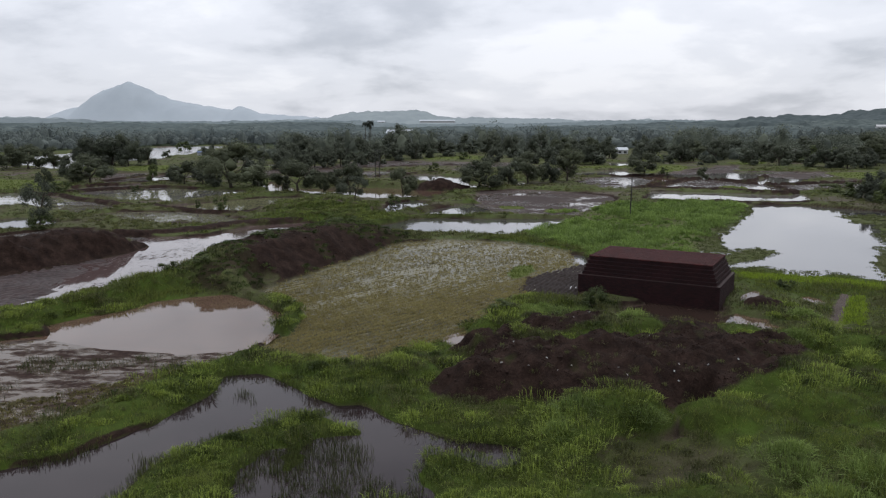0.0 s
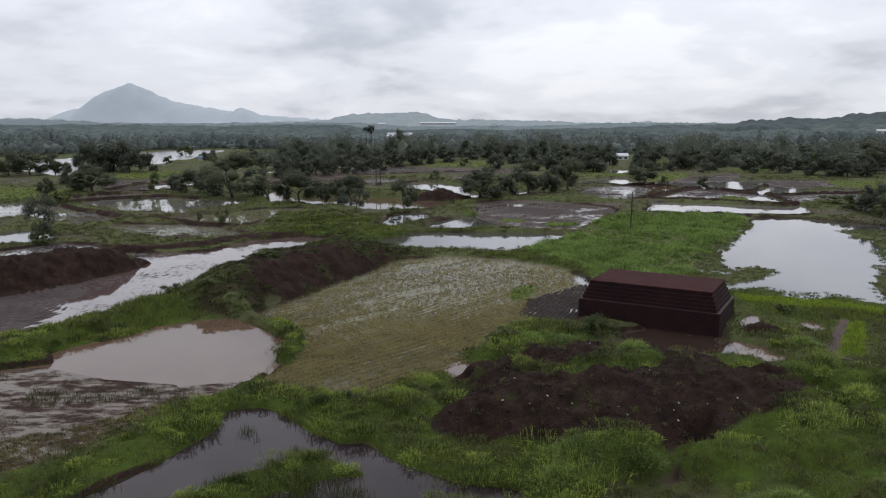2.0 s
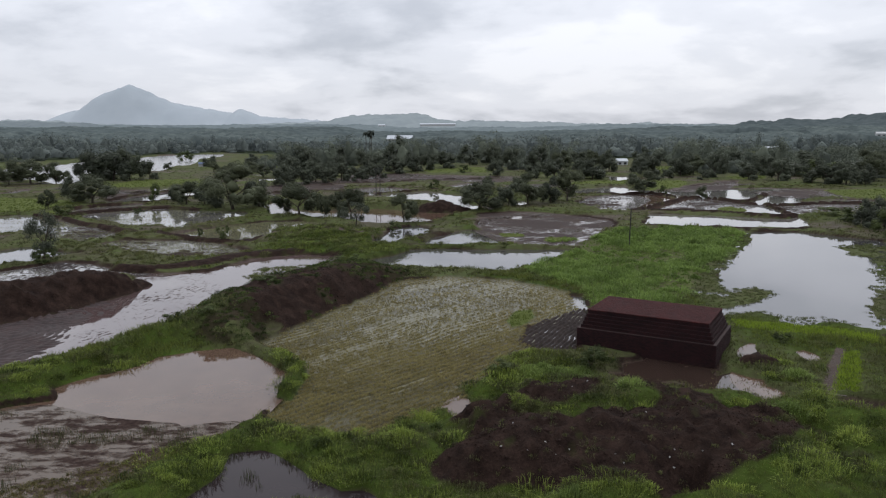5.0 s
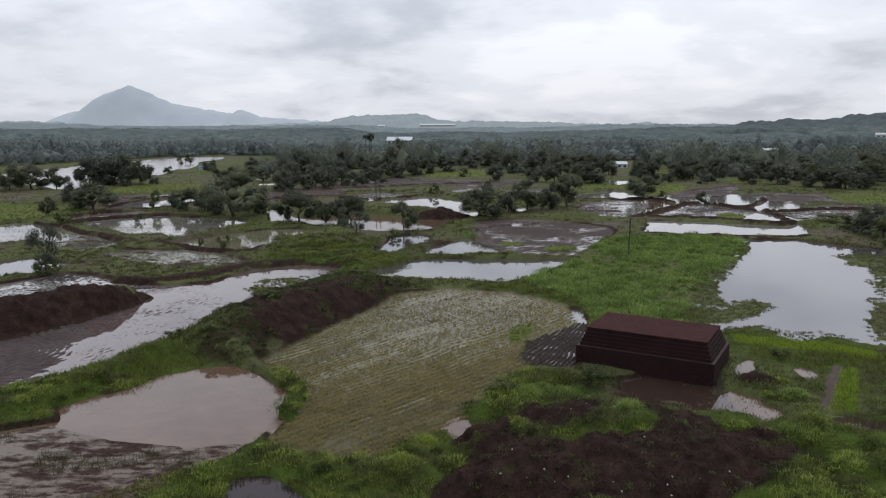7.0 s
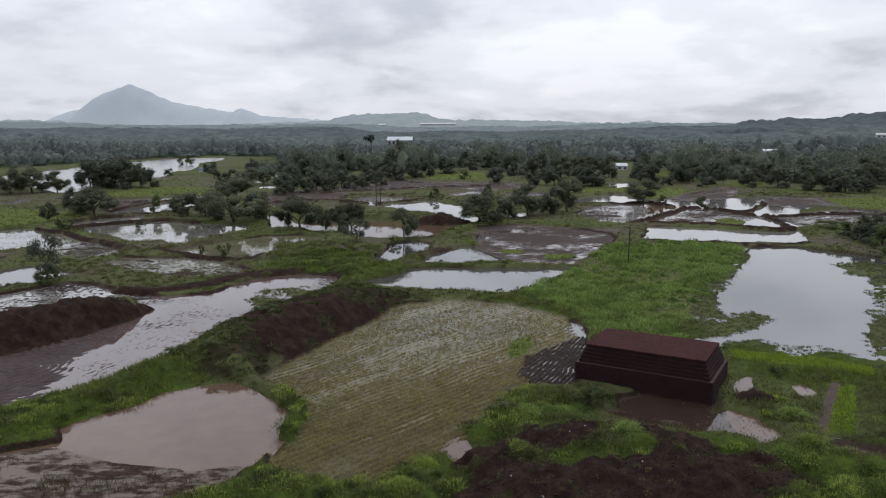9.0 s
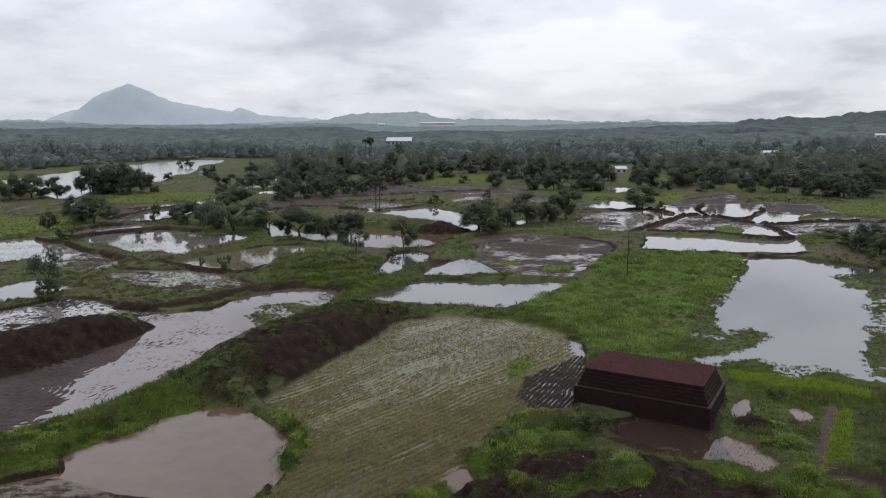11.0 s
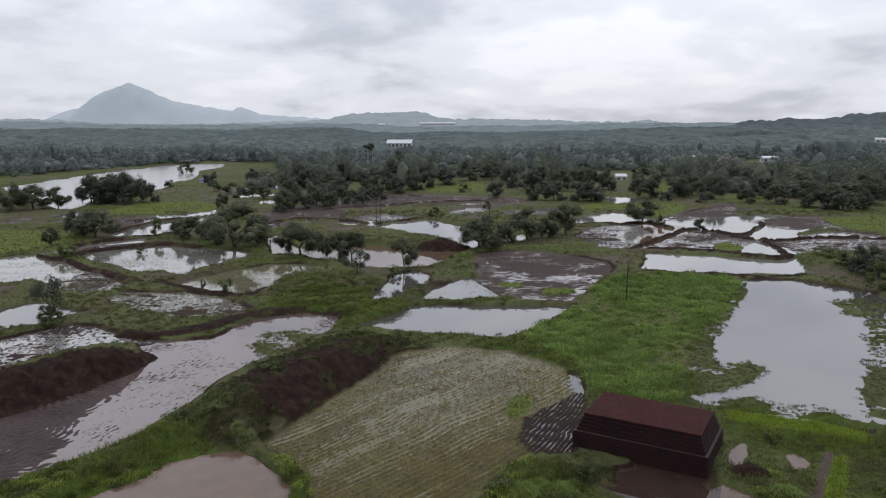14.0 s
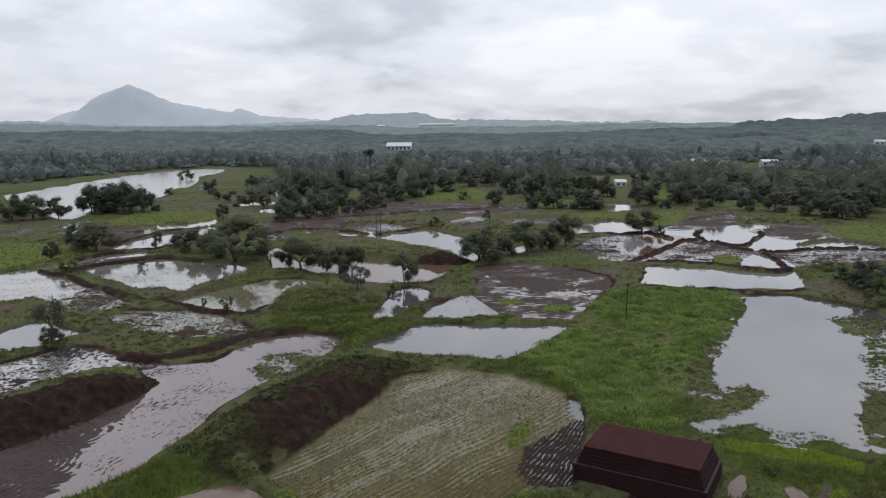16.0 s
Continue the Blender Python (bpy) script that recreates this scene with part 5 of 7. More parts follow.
def cores(rng, px, py, pz, width, height, rings, sides):
    """Lumpy closed masses of foliage behind the leaves."""
    n = len(px)
    t = (np.arange(rings) + 0.35) / rings
    ang = np.linspace(0, 2 * math.pi, sides, endpoint=False)
    prof = np.sin(np.clip(0.25 + t * 0.75, 0, 1) * math.pi) ** 0.6
    r = prof[None, :, None] * rng.uniform(0.72, 1.15, (n, rings, sides)) * 0.46 * width[:, None, None]
    a = ang[None, None] + rng.uniform(0, 6.28, n)[:, None, None] + np.arange(rings)[None, :, None] * 0.4
    z = pz[:, None, None] + height[:, None, None] * (0.10 + 0.78 * t[None, :, None]) * rng.uniform(0.93, 1.07, (n, rings, sides))
    ring = np.stack([px[:, None, None] + r * np.cos(a), py[:, None, None] + r * np.sin(a), z], -1).reshape(n, -1, 3)
    top = np.stack([px, py, pz + height * 0.91], -1)[:, None]
    v = np.concatenate([ring, top], 1)
    f = []
    for k in range(rings - 1):
        for i in range(sides):
            j = (i + 1) % sides
            p, q = k * sides, (k + 1) * sides
            f += [(p + i, p + j, q + j), (p + i, q + j, q + i)]
    for i in range(sides):
        f.append(((rings - 1) * sides + i, (rings - 1) * sides + (i + 1) % sides, rings * sides))
    f = np.array(f)[None] + (np.arange(n) * v.shape[1])[:, None, None]
    return v.reshape(-1, 3), f.reshape(-1, 3)


def build_woods(name, label, near, far, gap, leaves, mat, seed, tall, rings, sides, rim=(2, 9999)):
    rng = np.random.default_rng(seed)
    span = 0.72 * far + 60
    gx, gy = np.meshgrid(np.arange(-span, span, gap), np.arange(near, far, gap))
    x, y = gx.ravel() + rng.uniform(-0.8, 0.8, gx.size) * gap, gy.ravel() + rng.uniform(-0.8, 0.8, gx.size) * gap
    depth = inside(WOODS_EDGE, x, y)
    keep = (depth > rim[0]) & (depth < rim[1]) & (np.abs(x) < 0.70 * y + 40) & (fbm(x, y, 70.0, 81, 3) > np.where((x > -60) & (y < 700), -0.17, -0.6))
    if rim[0] < 0:
        keep &= fbm(x, y, 30.0, 85, 3) > -0.05
    keep &= (np.hypot((x + 57) / 24, (y - 650) / 80) > 1)  # trees left out to open the camera's view of the large shed
    x, y = x[keep], y[keep]
    rise = 14 * smooth((y - 900) / 1500) * (0.4 + 0.6 * value_noise(x / 400, y / 300, 5)) + 10 * smooth((x - 150) / 400) * smooth((y - 450) / 500)
    h = tall * rng.uniform(0.38, 1.4, len(x)) * np.clip(0.85 + 0.5 * fbm(x, y, 60.0, 91, 2), 0.4, 1.5)
    w = gap * rng.uniform(0.65, 1.9, len(x))
    v = crowns(rng, x, y, rise, w, h, leaves, gap * (0.078 if leaves > 65 else 0.112))
    cv, cf = cores(rng, x, y, rise, w * 0.62, h * 0.8, rings, sides)
    f = np.concatenate([np.arange(len(v)).reshape(-1, 3), cf + len(v)])
    me = mesh_from(name, np.concatenate([v, cv]), f, mat)
    tone = rng.uniform(0, 1, len(x))
    layer = me.attributes.new("clump", "FLOAT", "POINT")
    layer.data.foreach_set("value", np.concatenate([np.repeat(tone, leaves * 3), np.repeat(tone, len(cv) // len(x))]).astype(np.float32))
    me.polygons.foreach_set("use_smooth", np.arange(len(f)) >= len(v) // 3)
    tagged(new(name, me), label, "woods", kind="stuff")


build_woods("woodland", "dense dark green broadleaf woodland edge", 300, 480, 9.0, 240, WOODS_NEAR, 5, 12.5, 5, 8)
build_woods("woodland_scrub", "scrub and saplings along the woodland edge", 255, 480, 6.0, 70, WOODS_NEAR, 15, 4.6, 4, 7, (-16, 12))
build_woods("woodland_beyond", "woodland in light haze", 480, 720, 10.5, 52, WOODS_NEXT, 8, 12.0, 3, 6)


def canopy(name, label, near, far, dx, dy, size, tall, mat, seed):
    """Far tree tops closed into one uneven roof of crowns."""
    ys = np.arange(near, far, dy)
    cols = int(2 * (0.66 * far) / dx)
    X = np.linspace(-1, 1, cols)[None] * (0.66 * ys + 60)[:, None]
    Y = np.repeat(ys[:, None], cols, 1) + 0.3 * dy * np.sin(X * 12.9)
    top = domes(X + 3 * fbm(X, Y, size, seed, 2), Y, size, seed + 3)
    small = domes(X, Y + 2 * fbm(X, Y, size, seed + 9, 2), size * 0.55, seed + 5)
    lift = np.clip(0.75 + 0.55 * fbm(X, Y, 70.0, seed + 7, 3), 0.1, 1.5)
    rise = 14 * smooth((Y - 900) / 1500) * (0.4 + 0.6 * value_noise(X / 400, Y / 300, 5)) + 10 * smooth((X - 150) / 400) * smooth((Y - 450) / 500)
    rise = rise + 10 * smooth((-X - 170) / 160) * smooth((Y - 850) / 300)
    lift = lift * (1 - 0.92 * smooth(1.7 - np.hypot((X + 76) / 30, (Y - 860) / 120)))  # lowered to open the camera's view of the large shed
    Z = rise + tall * lift * (0.35 + 0.5 * top + 0.3 * small)
    Z[0] = 0
    n = np.arange(X.size).reshape(X.shape)
    quads = np.stack([n[:-1, :-1], n[:-1, 1:], n[1:, 1:], n[1:, :-1]], -1).reshape(-1, 4)
    me = mesh_from(name, np.stack([X.ravel(), Y.ravel(), Z.ravel()], 1), quads, mat, 4)
    me.polygons.foreach_set("use_smooth", np.ones(len(me.polygons), bool))
    tagged(new(name, me), label, "woods", kind="stuff")


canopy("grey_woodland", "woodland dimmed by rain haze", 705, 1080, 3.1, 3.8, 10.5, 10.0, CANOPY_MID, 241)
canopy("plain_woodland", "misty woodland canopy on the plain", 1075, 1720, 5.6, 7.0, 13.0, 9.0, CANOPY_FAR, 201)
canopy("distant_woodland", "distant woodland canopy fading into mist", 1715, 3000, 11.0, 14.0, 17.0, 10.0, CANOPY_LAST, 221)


# ---- trees ----
def trunk_mesh(rng, forks, fork_at, thick):
    bm = bmesh.new()
    lean = Vector((rng.uniform(-0.05, 0.05), rng.uniform(-0.05, 0.05), 0))
    mid_p = Vector((0, 0, fork_at)) + lean
    tube(bm, (0, 0, -0.06), lean * 0.4 + Vector((0, 0, fork_at * 0.5)), thick, thick * 0.75)
    tube(bm, lean * 0.4 + Vector((0, 0, fork_at * 0.5)), mid_p, thick * 0.75, thick * 0.62)
    for i in range(forks):
        a = 6.283 * i / forks + rng.uniform(-0.4, 0.4)
        reach = rng.uniform(0.12, 0.27)
        p = mid_p + Vector((math.cos(a) * reach, math.sin(a) * reach, rng.uniform(0.14, 0.30)))
        q = p + Vector((math.cos(a) * reach * 0.5, math.sin(a) * reach * 0.5, rng.uniform(0.08, 0.2)))
        tube(bm, mid_p, p, thick * 0.5, thick * 0.28, 5)
        tube(bm, p, q, thick * 0.28, thick * 0.1, 5)
    return bm


def ball(steps):
    """Corners and faces of a round lump."""
    bm = bmesh.new()
    bmesh.ops.create_icosphere(bm, subdivisions=steps, radius=1.0)
    bm.verts.index_update()
    out = np.array([tuple(v.co) for v in bm.verts]), np.array([[v.index for v in f.verts] for f in bm.faces])
    bm.free()
    return out


def crown_mesh(name, seed, lumps, leaves, base, ragged, leaf, solid, steps, mat):
    """A crown one wide and one high in all: leafy lumps heaped to an uneven dome, small leaves standing off them."""
    rng = np.random.default_rng(seed)
    limbs = 5 + seed % 4
    k = np.arange(limbs)
    up = rng.permutation(np.linspace(-0.7, 0.9, limbs))
    ang = k * 6.283 / limbs + rng.uniform(-0.5, 0.5, limbs)
    reach = rng.uniform(0.30 - 0.2 * ragged, 0.32, limbs)
    heart = np.stack([np.cos(ang) * np.sqrt(1 - up * up) * reach, np.sin(ang) * np.sqrt(1 - up * up) * reach, up * reach], 1)
    on = np.arange(lumps) % limbs
    rad = rng.uniform(0.085, 0.165, lumps)
    step = rng.normal(0, 1, (lumps, 3))
    step /= np.linalg.norm(step, axis=1)[:, None]
    centre = heart[on] + step * rng.uniform(0.03, 0.17, (lumps, 1)) * np.array([1.15, 1.15, 0.8])
    tall = 1 - base
    centre = np.clip(centre, -0.44, 0.44)
    centre[:, 2] = base + tall * (0.5 + centre[:, 2])
    bv, bf = ball(steps)
    mids = np.concatenate([centre, [(0, 0, base + tall * 0.5)]])
    size = np.concatenate([rad * 0.62 * solid, [0.12 * solid]])
    cv = mids[:, None] + bv[None] * (size[:, None, None] * rng.uniform(0.66, 1.2, (len(mids), len(bv), 1))) * np.array([1, 1, tall])
    cf = bf[None] + (np.arange(len(mids)) * len(bv))[:, None, None]
    pick = rng.choice(lumps, leaves, p=rad**2 / (rad**2).sum())
    d = rng.normal(0, 1, (leaves, 3))
    d /= np.linalg.norm(d, axis=1)[:, None]
    away = centre[pick] - mids[-1]
    d = np.where(((d * away).sum(1) < -0.05)[:, None], -d, d)
    c = centre[pick] + d * (rad[pick] * rng.uniform(0.5, 1.15, leaves))[:, None] * np.array([1, 1, tall])
    a, b = rng.normal(0, 1, (leaves, 3)), rng.normal(0, 1, (leaves, 3))
    a -= d * (a * d).sum(1, keepdims=True) * 0.5
    a /= np.linalg.norm(a, axis=1)[:, None]
    b -= d * (b * d).sum(1, keepdims=True) * 0.5
    b /= np.linalg.norm(b, axis=1)[:, None]
    s = leaf * rng.uniform(0.6, 1.4, (leaves, 1))
    lv = np.stack([c - a * s, c + a * s, c + b * s], 1).reshape(-1, 3)
    f = np.concatenate([cf.reshape(-1, 3), np.arange(len(lv)).reshape(-1, 3) + cv.shape[0] * cv.shape[1]])
    me = mesh_from(name, np.concatenate([cv.reshape(-1, 3), lv]), f, mat)
    me.polygons.foreach_set("use_smooth", np.arange(len(f)) < len(mids) * len(bf))
    return me


KINDS = dict(round=(44, 7600, 0.0, 0.3, 0.0175, 1.0, 1, TREE_LEAF, 3, 0.2, 0.030), wide=(48, 8600, -0.06, 0.42, 0.0155, 0.95, 1, TREE_LEAF, 4, 0.2, 0.030),
             ragged=(36, 3300, -0.2, 0.5, 0.024, 1.0, 1, OLIVE_LEAF, 4, 0.25, 0.026),
             sparse=(22, 3000, 0.06, 0.45, 0.022, 0.42, 1, OLIVE_LEAF, 4, 0.3, 0.022), bush=(18, 1600, -0.25, 0.3, 0.030, 0.85, 1, BUSH_LEAF, 4, 0.08, 0.020))
LABELS = dict(round="round dense dark green tree beside a paddy", wide="broad spreading dark green mango tree", ragged="ragged dark green tree leafy down to the ground", sparse="thin open tree with pale green leaves", bush="low leafy green shrub")
STOCK = {}


def tree_stock(kind, turn):
    """Three different trees of each kind, made once."""
    key = (kind, turn)
    lumps, leaves, base, ragged, leaf, solid, steps, mat, forks, fork_at, thick = KINDS[kind]
    rng = random.Random(len(STOCK) * 7 + 3)
    name = "shrub" if kind == "bush" else "tree"
    root = new(name)
    part("trunk", trunk_mesh(rng, forks, fork_at, thick), BARK, root)
    crown = new("crown", crown_mesh("crown", 100 + len(STOCK), lumps + turn * 2, leaves, base, ragged, leaf, solid, steps, mat))
    crown.parent = root
    tagged(root, LABELS[kind], "shrub" if kind == "bush" else "tree", "trees among the paddies")
    STOCK[key] = root
    return root


def plant(kind, x, y, height, width, n):
    turn = n % 3
    z = float(terrain(np.array([float(x)]), np.array([float(y)]))["h"][0])
    m = pose(x, y, max(z, 0.0) - 0.05, 0, 0, (n * 137) % 360) @ Matrix.Diagonal((width * (0.92 + 0.07 * (n % 4)), width * (1.08 - 0.07 * (n % 3)), height * (1.0 + 0.03 * (n % 4)), 1))
    if (kind, turn) in STOCK:
        copy_thing(STOCK[(kind, turn)], m).matrix_basis = m
    else:
        tree_stock(kind, turn).matrix_basis = m


PLANTED = []


def grove(kind, spots):
    """Trees of one kind, each as x, y, height, width."""
    for x, y, height, width in spots:
        plant(kind, x, y, height, width, len(PLANTED))
        PLANTED.append(kind)


grove("round", [(-12.9, 162.6, 7.4, 6.9), (-26.0, 172.1, 8.3, 8.2), (-32.7, 174.8, 5.4, 4.2), (-39.3, 177.7, 8.1, 10.6), (-76.8, 204.8, 7.5, 9.7), (-109.4, 193.2, 5.5, 4.9), (29.2, 211.0, 9.7, 9.3), (70.3, 222.3, 4.1, 4.2), (-89.9, 275.1, 6.4, 6.5), (-43, 181, 7, 7)])
grove("round", [(-30, 178, 6.5, 6), (-94, 330, 7, 8), (-108, 342, 6, 8), (-120, 356, 6, 8), (-86, 318, 6, 7), (100, 330, 9, 11), (62, 362, 11, 12), (45, 350, 11, 12)])
grove("sparse", [(-22.3, 154.3, 5.7, 6.8), (-159.5, 307.0, 5.7, 6.1)])
grove("bush", [(-48.5, 183.6, 3.5, 2.0), (-88.4, 210.7, 6.3, 4.3), (-96.0, 175.7, 3.3, 5.1), (62.7, 236.2, 3.1, 3.9), (-10.1, 255.6, 4.1, 3.9), (8.9, 279.6, 3.8, 3.6), (146.0, 309.2, 7.6, 14.1), (80.0, 141.4, 6.1, 6.4), (89.9, 161.5, 5.8, 10.5), (85.7, 165.6, 3.6, 9.6)])
grove("bush", [(87.5, 177.2, 2.5, 8.1), (-44.8, 137.8, 2.9, 2.9), (-50.7, 141.8, 2.5, 1.7), (107.4, 348.7, 7.3, 10.6), (-185.4, 494.5, 7.5, 12.8), (-0.1, 347.0, 3.9, 6.8), (-66.7, 237.5, 3.7, 4.0), (-14.2, 155.3, 2.2, 3.5), (-81.2, 183.3, 1.9, 3.1), (11.3, 62.9, 2.3, 2.7)])
grove("bush", [(31.0, 71.5, 1.3, 2.0), (-29.2, 73.5, 0.9, 2.6), (-26, 74, 0.8, 2.2), (-22.5, 84, 0.8, 2.6), (-14.5, 101.5, 1.0, 3.0), (-17, 99.5, 0.9, 2.6)])
grove("bush", [(3.5, 60.5, 0.9, 2.4)])
grove("sparse", [(-67.1, 116.8, 7.6, 7.2)])
grove("bush", [(-65.4, 114.8, 2.8, 4.0), (-69.0, 119.0, 3.0, 3.6)])
grove("wide", [(-59.1, 189.9, 11.9, 17.1), (-104.6, 207.3, 8.3, 13.4), (4.2, 190.4, 8.7, 14.2), (17.5, 202.8, 8.8, 11.4), (57.7, 241.3, 7.7, 11.5), (-165.6, 281.3, 8.9, 14.8), (-157.5, 284.5, 9.2, 10.6), (-170.1, 274.8, 9.4, 11.7), (156.0, 289.3, 12.1, 17.2)])
grove("ragged", [(14.6, 326.7, 7.4, 9.4), (37.1, 306.2, 9.5, 12.1), (52, 305.5, 8.2, 14.8), (-143.4, 302.3, 14, 23.9), (-150.9, 378.2, 3.8, 5.2), (-150.7, 347.5, 5.9, 9.5), (-97.9, 323.2, 6.4, 8.8), (-138.6, 406.6, 6.2, 9.3), (140.2, 322.5, 9.7, 22.5), (153.2, 300.8, 9.5, 23.7)])
grove("ragged", [(85.5, 153.4, 6.9, 8.1), (83.5, 157.6, 5.4, 6), (111.6, 296.9, 7.1, 9), (-77.5, 326.8, 11.4, 12.9), (-61.8, 310.8, 8.8, 11.3), (-53.1, 323.3, 11, 13.2), (-45.2, 344.3, 11, 13.1), (-35.4, 356.9, 10.4, 12.5), (-23.1, 356.2, 9.7, 10.8), (-10.5, 391.2, 9.4, 14.2)])
grove("ragged", [(3, 418.3, 10.2, 15.9), (23.9, 373.4, 13.5, 13), (34.6, 352.9, 13.2, 15), (68.4, 356.4, 9.9, 11.9), (82.9, 355.5, 9.6, 9.7), (78.8, 316.8, 11.6, 15.4), (91.7, 320.5, 9.2, 13.1), (103.5, 311.3, 12.4, 12.3), (146, 415.2, 10.5, 14.5), (97.4, 418.8, 10.2, 15.3)])
grove("ragged", [(55.9, 371.4, 11.3, 14.1), (15.8, 424.9, 12.3, 14.2), (-39.3, 429.1, 14.8, 16.3), (-69.1, 431.3, 13.2, 18.3), (-81.3, 380, 13, 16.1), (-124.8, 435.5, 6, 11.2), (-150, 296, 14, 14), (-136, 301, 14.5, 13), (-147, 310, 11.1, 16), (-130, 306, 9, 10)])
grove("ragged", [(-176, 290, 9, 10), (-66, 196, 8, 9), (-55, 199, 9, 9), (-71, 203, 6, 8), (-112, 212, 7, 9), (-83, 214, 6, 7), (12, 197, 7, 8), (24, 207, 7, 7), (47, 306, 9, 10), (30, 312, 8, 10)])
grove("ragged", [(120, 318, 9, 12), (131, 330, 10, 12)])
grove("ragged", [(-66.7, 276.0, 8.5, 9.8), (-65.7, 285.9, 9.5, 10.9), (-60.1, 282.3, 7, 8.0), (-58.7, 294.6, 9, 10.3), (-52.6, 290.7, 7.5, 8.6), (-49.9, 303.6, 9.5, 10.9), (-43.3, 299.5, 6.5, 7.5), (-40.9, 315.3, 8.5, 9.8), (-35.6, 319.3, 7, 8.0), (-31.4, 347.2, 9, 10.3), (-25.2, 362.8, 9.5, 10.9), (-17.0, 373.8, 10, 11.5)])
grove("ragged", [(52.4, 319.4, 6, 7.8), (56.1, 310.8, 5.5, 7.2), (81.0, 351.2, 9, 11.7), (83.0, 305.5, 5, 6.5), (97.0, 330.6, 9, 11.7), (94.5, 299.1, 5, 6.5), (115.3, 349.2, 9, 11.7), (129.2, 281.5, 9, 11.7), (132.2, 274.8, 8, 10.4), (136.5, 271.5, 9, 11.7), (144.9, 274.3, 7, 9.1), (121.3, 292.3, 10, 13.0)])


def palm(x, y, height, seed):
    rng = random.Random(seed)
    root = tagged(new("palm_tree"), "tall thin palm rising over the woodland", "palm", "palms over the woodland")
    root.matrix_basis = pose(x, y, 0)
    bm = bmesh.new()
    px = Vector((0, 0, 0))
    for i in range(6):
        q = Vector((rng.uniform(-0.15, 0.15), rng.uniform(-0.15, 0.15), height * (i + 1) / 6))
        tube(bm, px, q, 0.24 - 0.015 * i, 0.225 - 0.015 * i)
        px = q
    part("trunk", bm, BARK, root)
    for i in range(22):
        bm = bmesh.new()
        a, up = 6.283 * i / 22 + rng.uniform(-0.2, 0.2), rng.uniform(-0.5, 1.0)
        d = Vector((math.cos(a), math.sin(a), 0))
        side = Vector((-d.y, d.x, 0))
        last = None
        for s in range(6):
            f = s / 5
            c = px + d * 2.7 * f + Vector((0, 0, up * 2.6 * f - 2.2 * f * f))
            wd = 0.7 * math.sin(0.35 + 2.6 * f)
            row = [bm.verts.new(c - side * wd + Vector((0, 0, -0.25 * wd))), bm.verts.new(c), bm.verts.new(c + side * wd + Vector((0, 0, -0.25 * wd)))]
            if last:
                bm.faces.new((last[0], last[1], row[1], row[0]))
                bm.faces.new((last[1], last[2], row[2], row[1]))
            last = row
        part("frond", bm, WOODS_NEAR, root)


palm(-64.3, 491, 18.2, 1)
palm(-60.6, 489, 18.9, 2)
palm(-62.2, 495, 17.4, 3)


# ---- brick clamp ----
def brick_wall(rng, out, x0, x1, y, z0, courses, flip):
    """Courses of single bricks along a face; flip lays the face along y."""
    for c in range(courses):
        z = z0 + c * 0.0835
        x = x0 - (0.12 if c % 2 else 0.0)
        while x < x1:
            a, b = max(x, x0), min(x + 0.23, x1)
            if b - a > 0.04:
                jut = rng.uniform(-0.012, 0.012)
                out.append((a, b, y + jut, z, flip))
            x += 0.24


def bricks_mesh(name, items, deep, parent, mat):
    v, f = [], []
    for a, b, y, z, flip in items:
        n = len(v)
        for dz in (0.0, 0.074):
            for px, py in ((a, y), (b, y), (b, y + deep), (a, y + deep)):
                v.append((py, px, z + dz) if flip else (px, py, z + dz))
        for q in ((0, 1, 5, 4), (1, 2, 6, 5), (2, 3, 7, 6), (3, 0, 4, 7), (4, 5, 6, 7)):
            f.append([n + i for i in (q[::-1] if flip else q)])
    ob = new(name, mesh_from(name, v, f, mat, 4))
    ob.parent = parent
    return ob


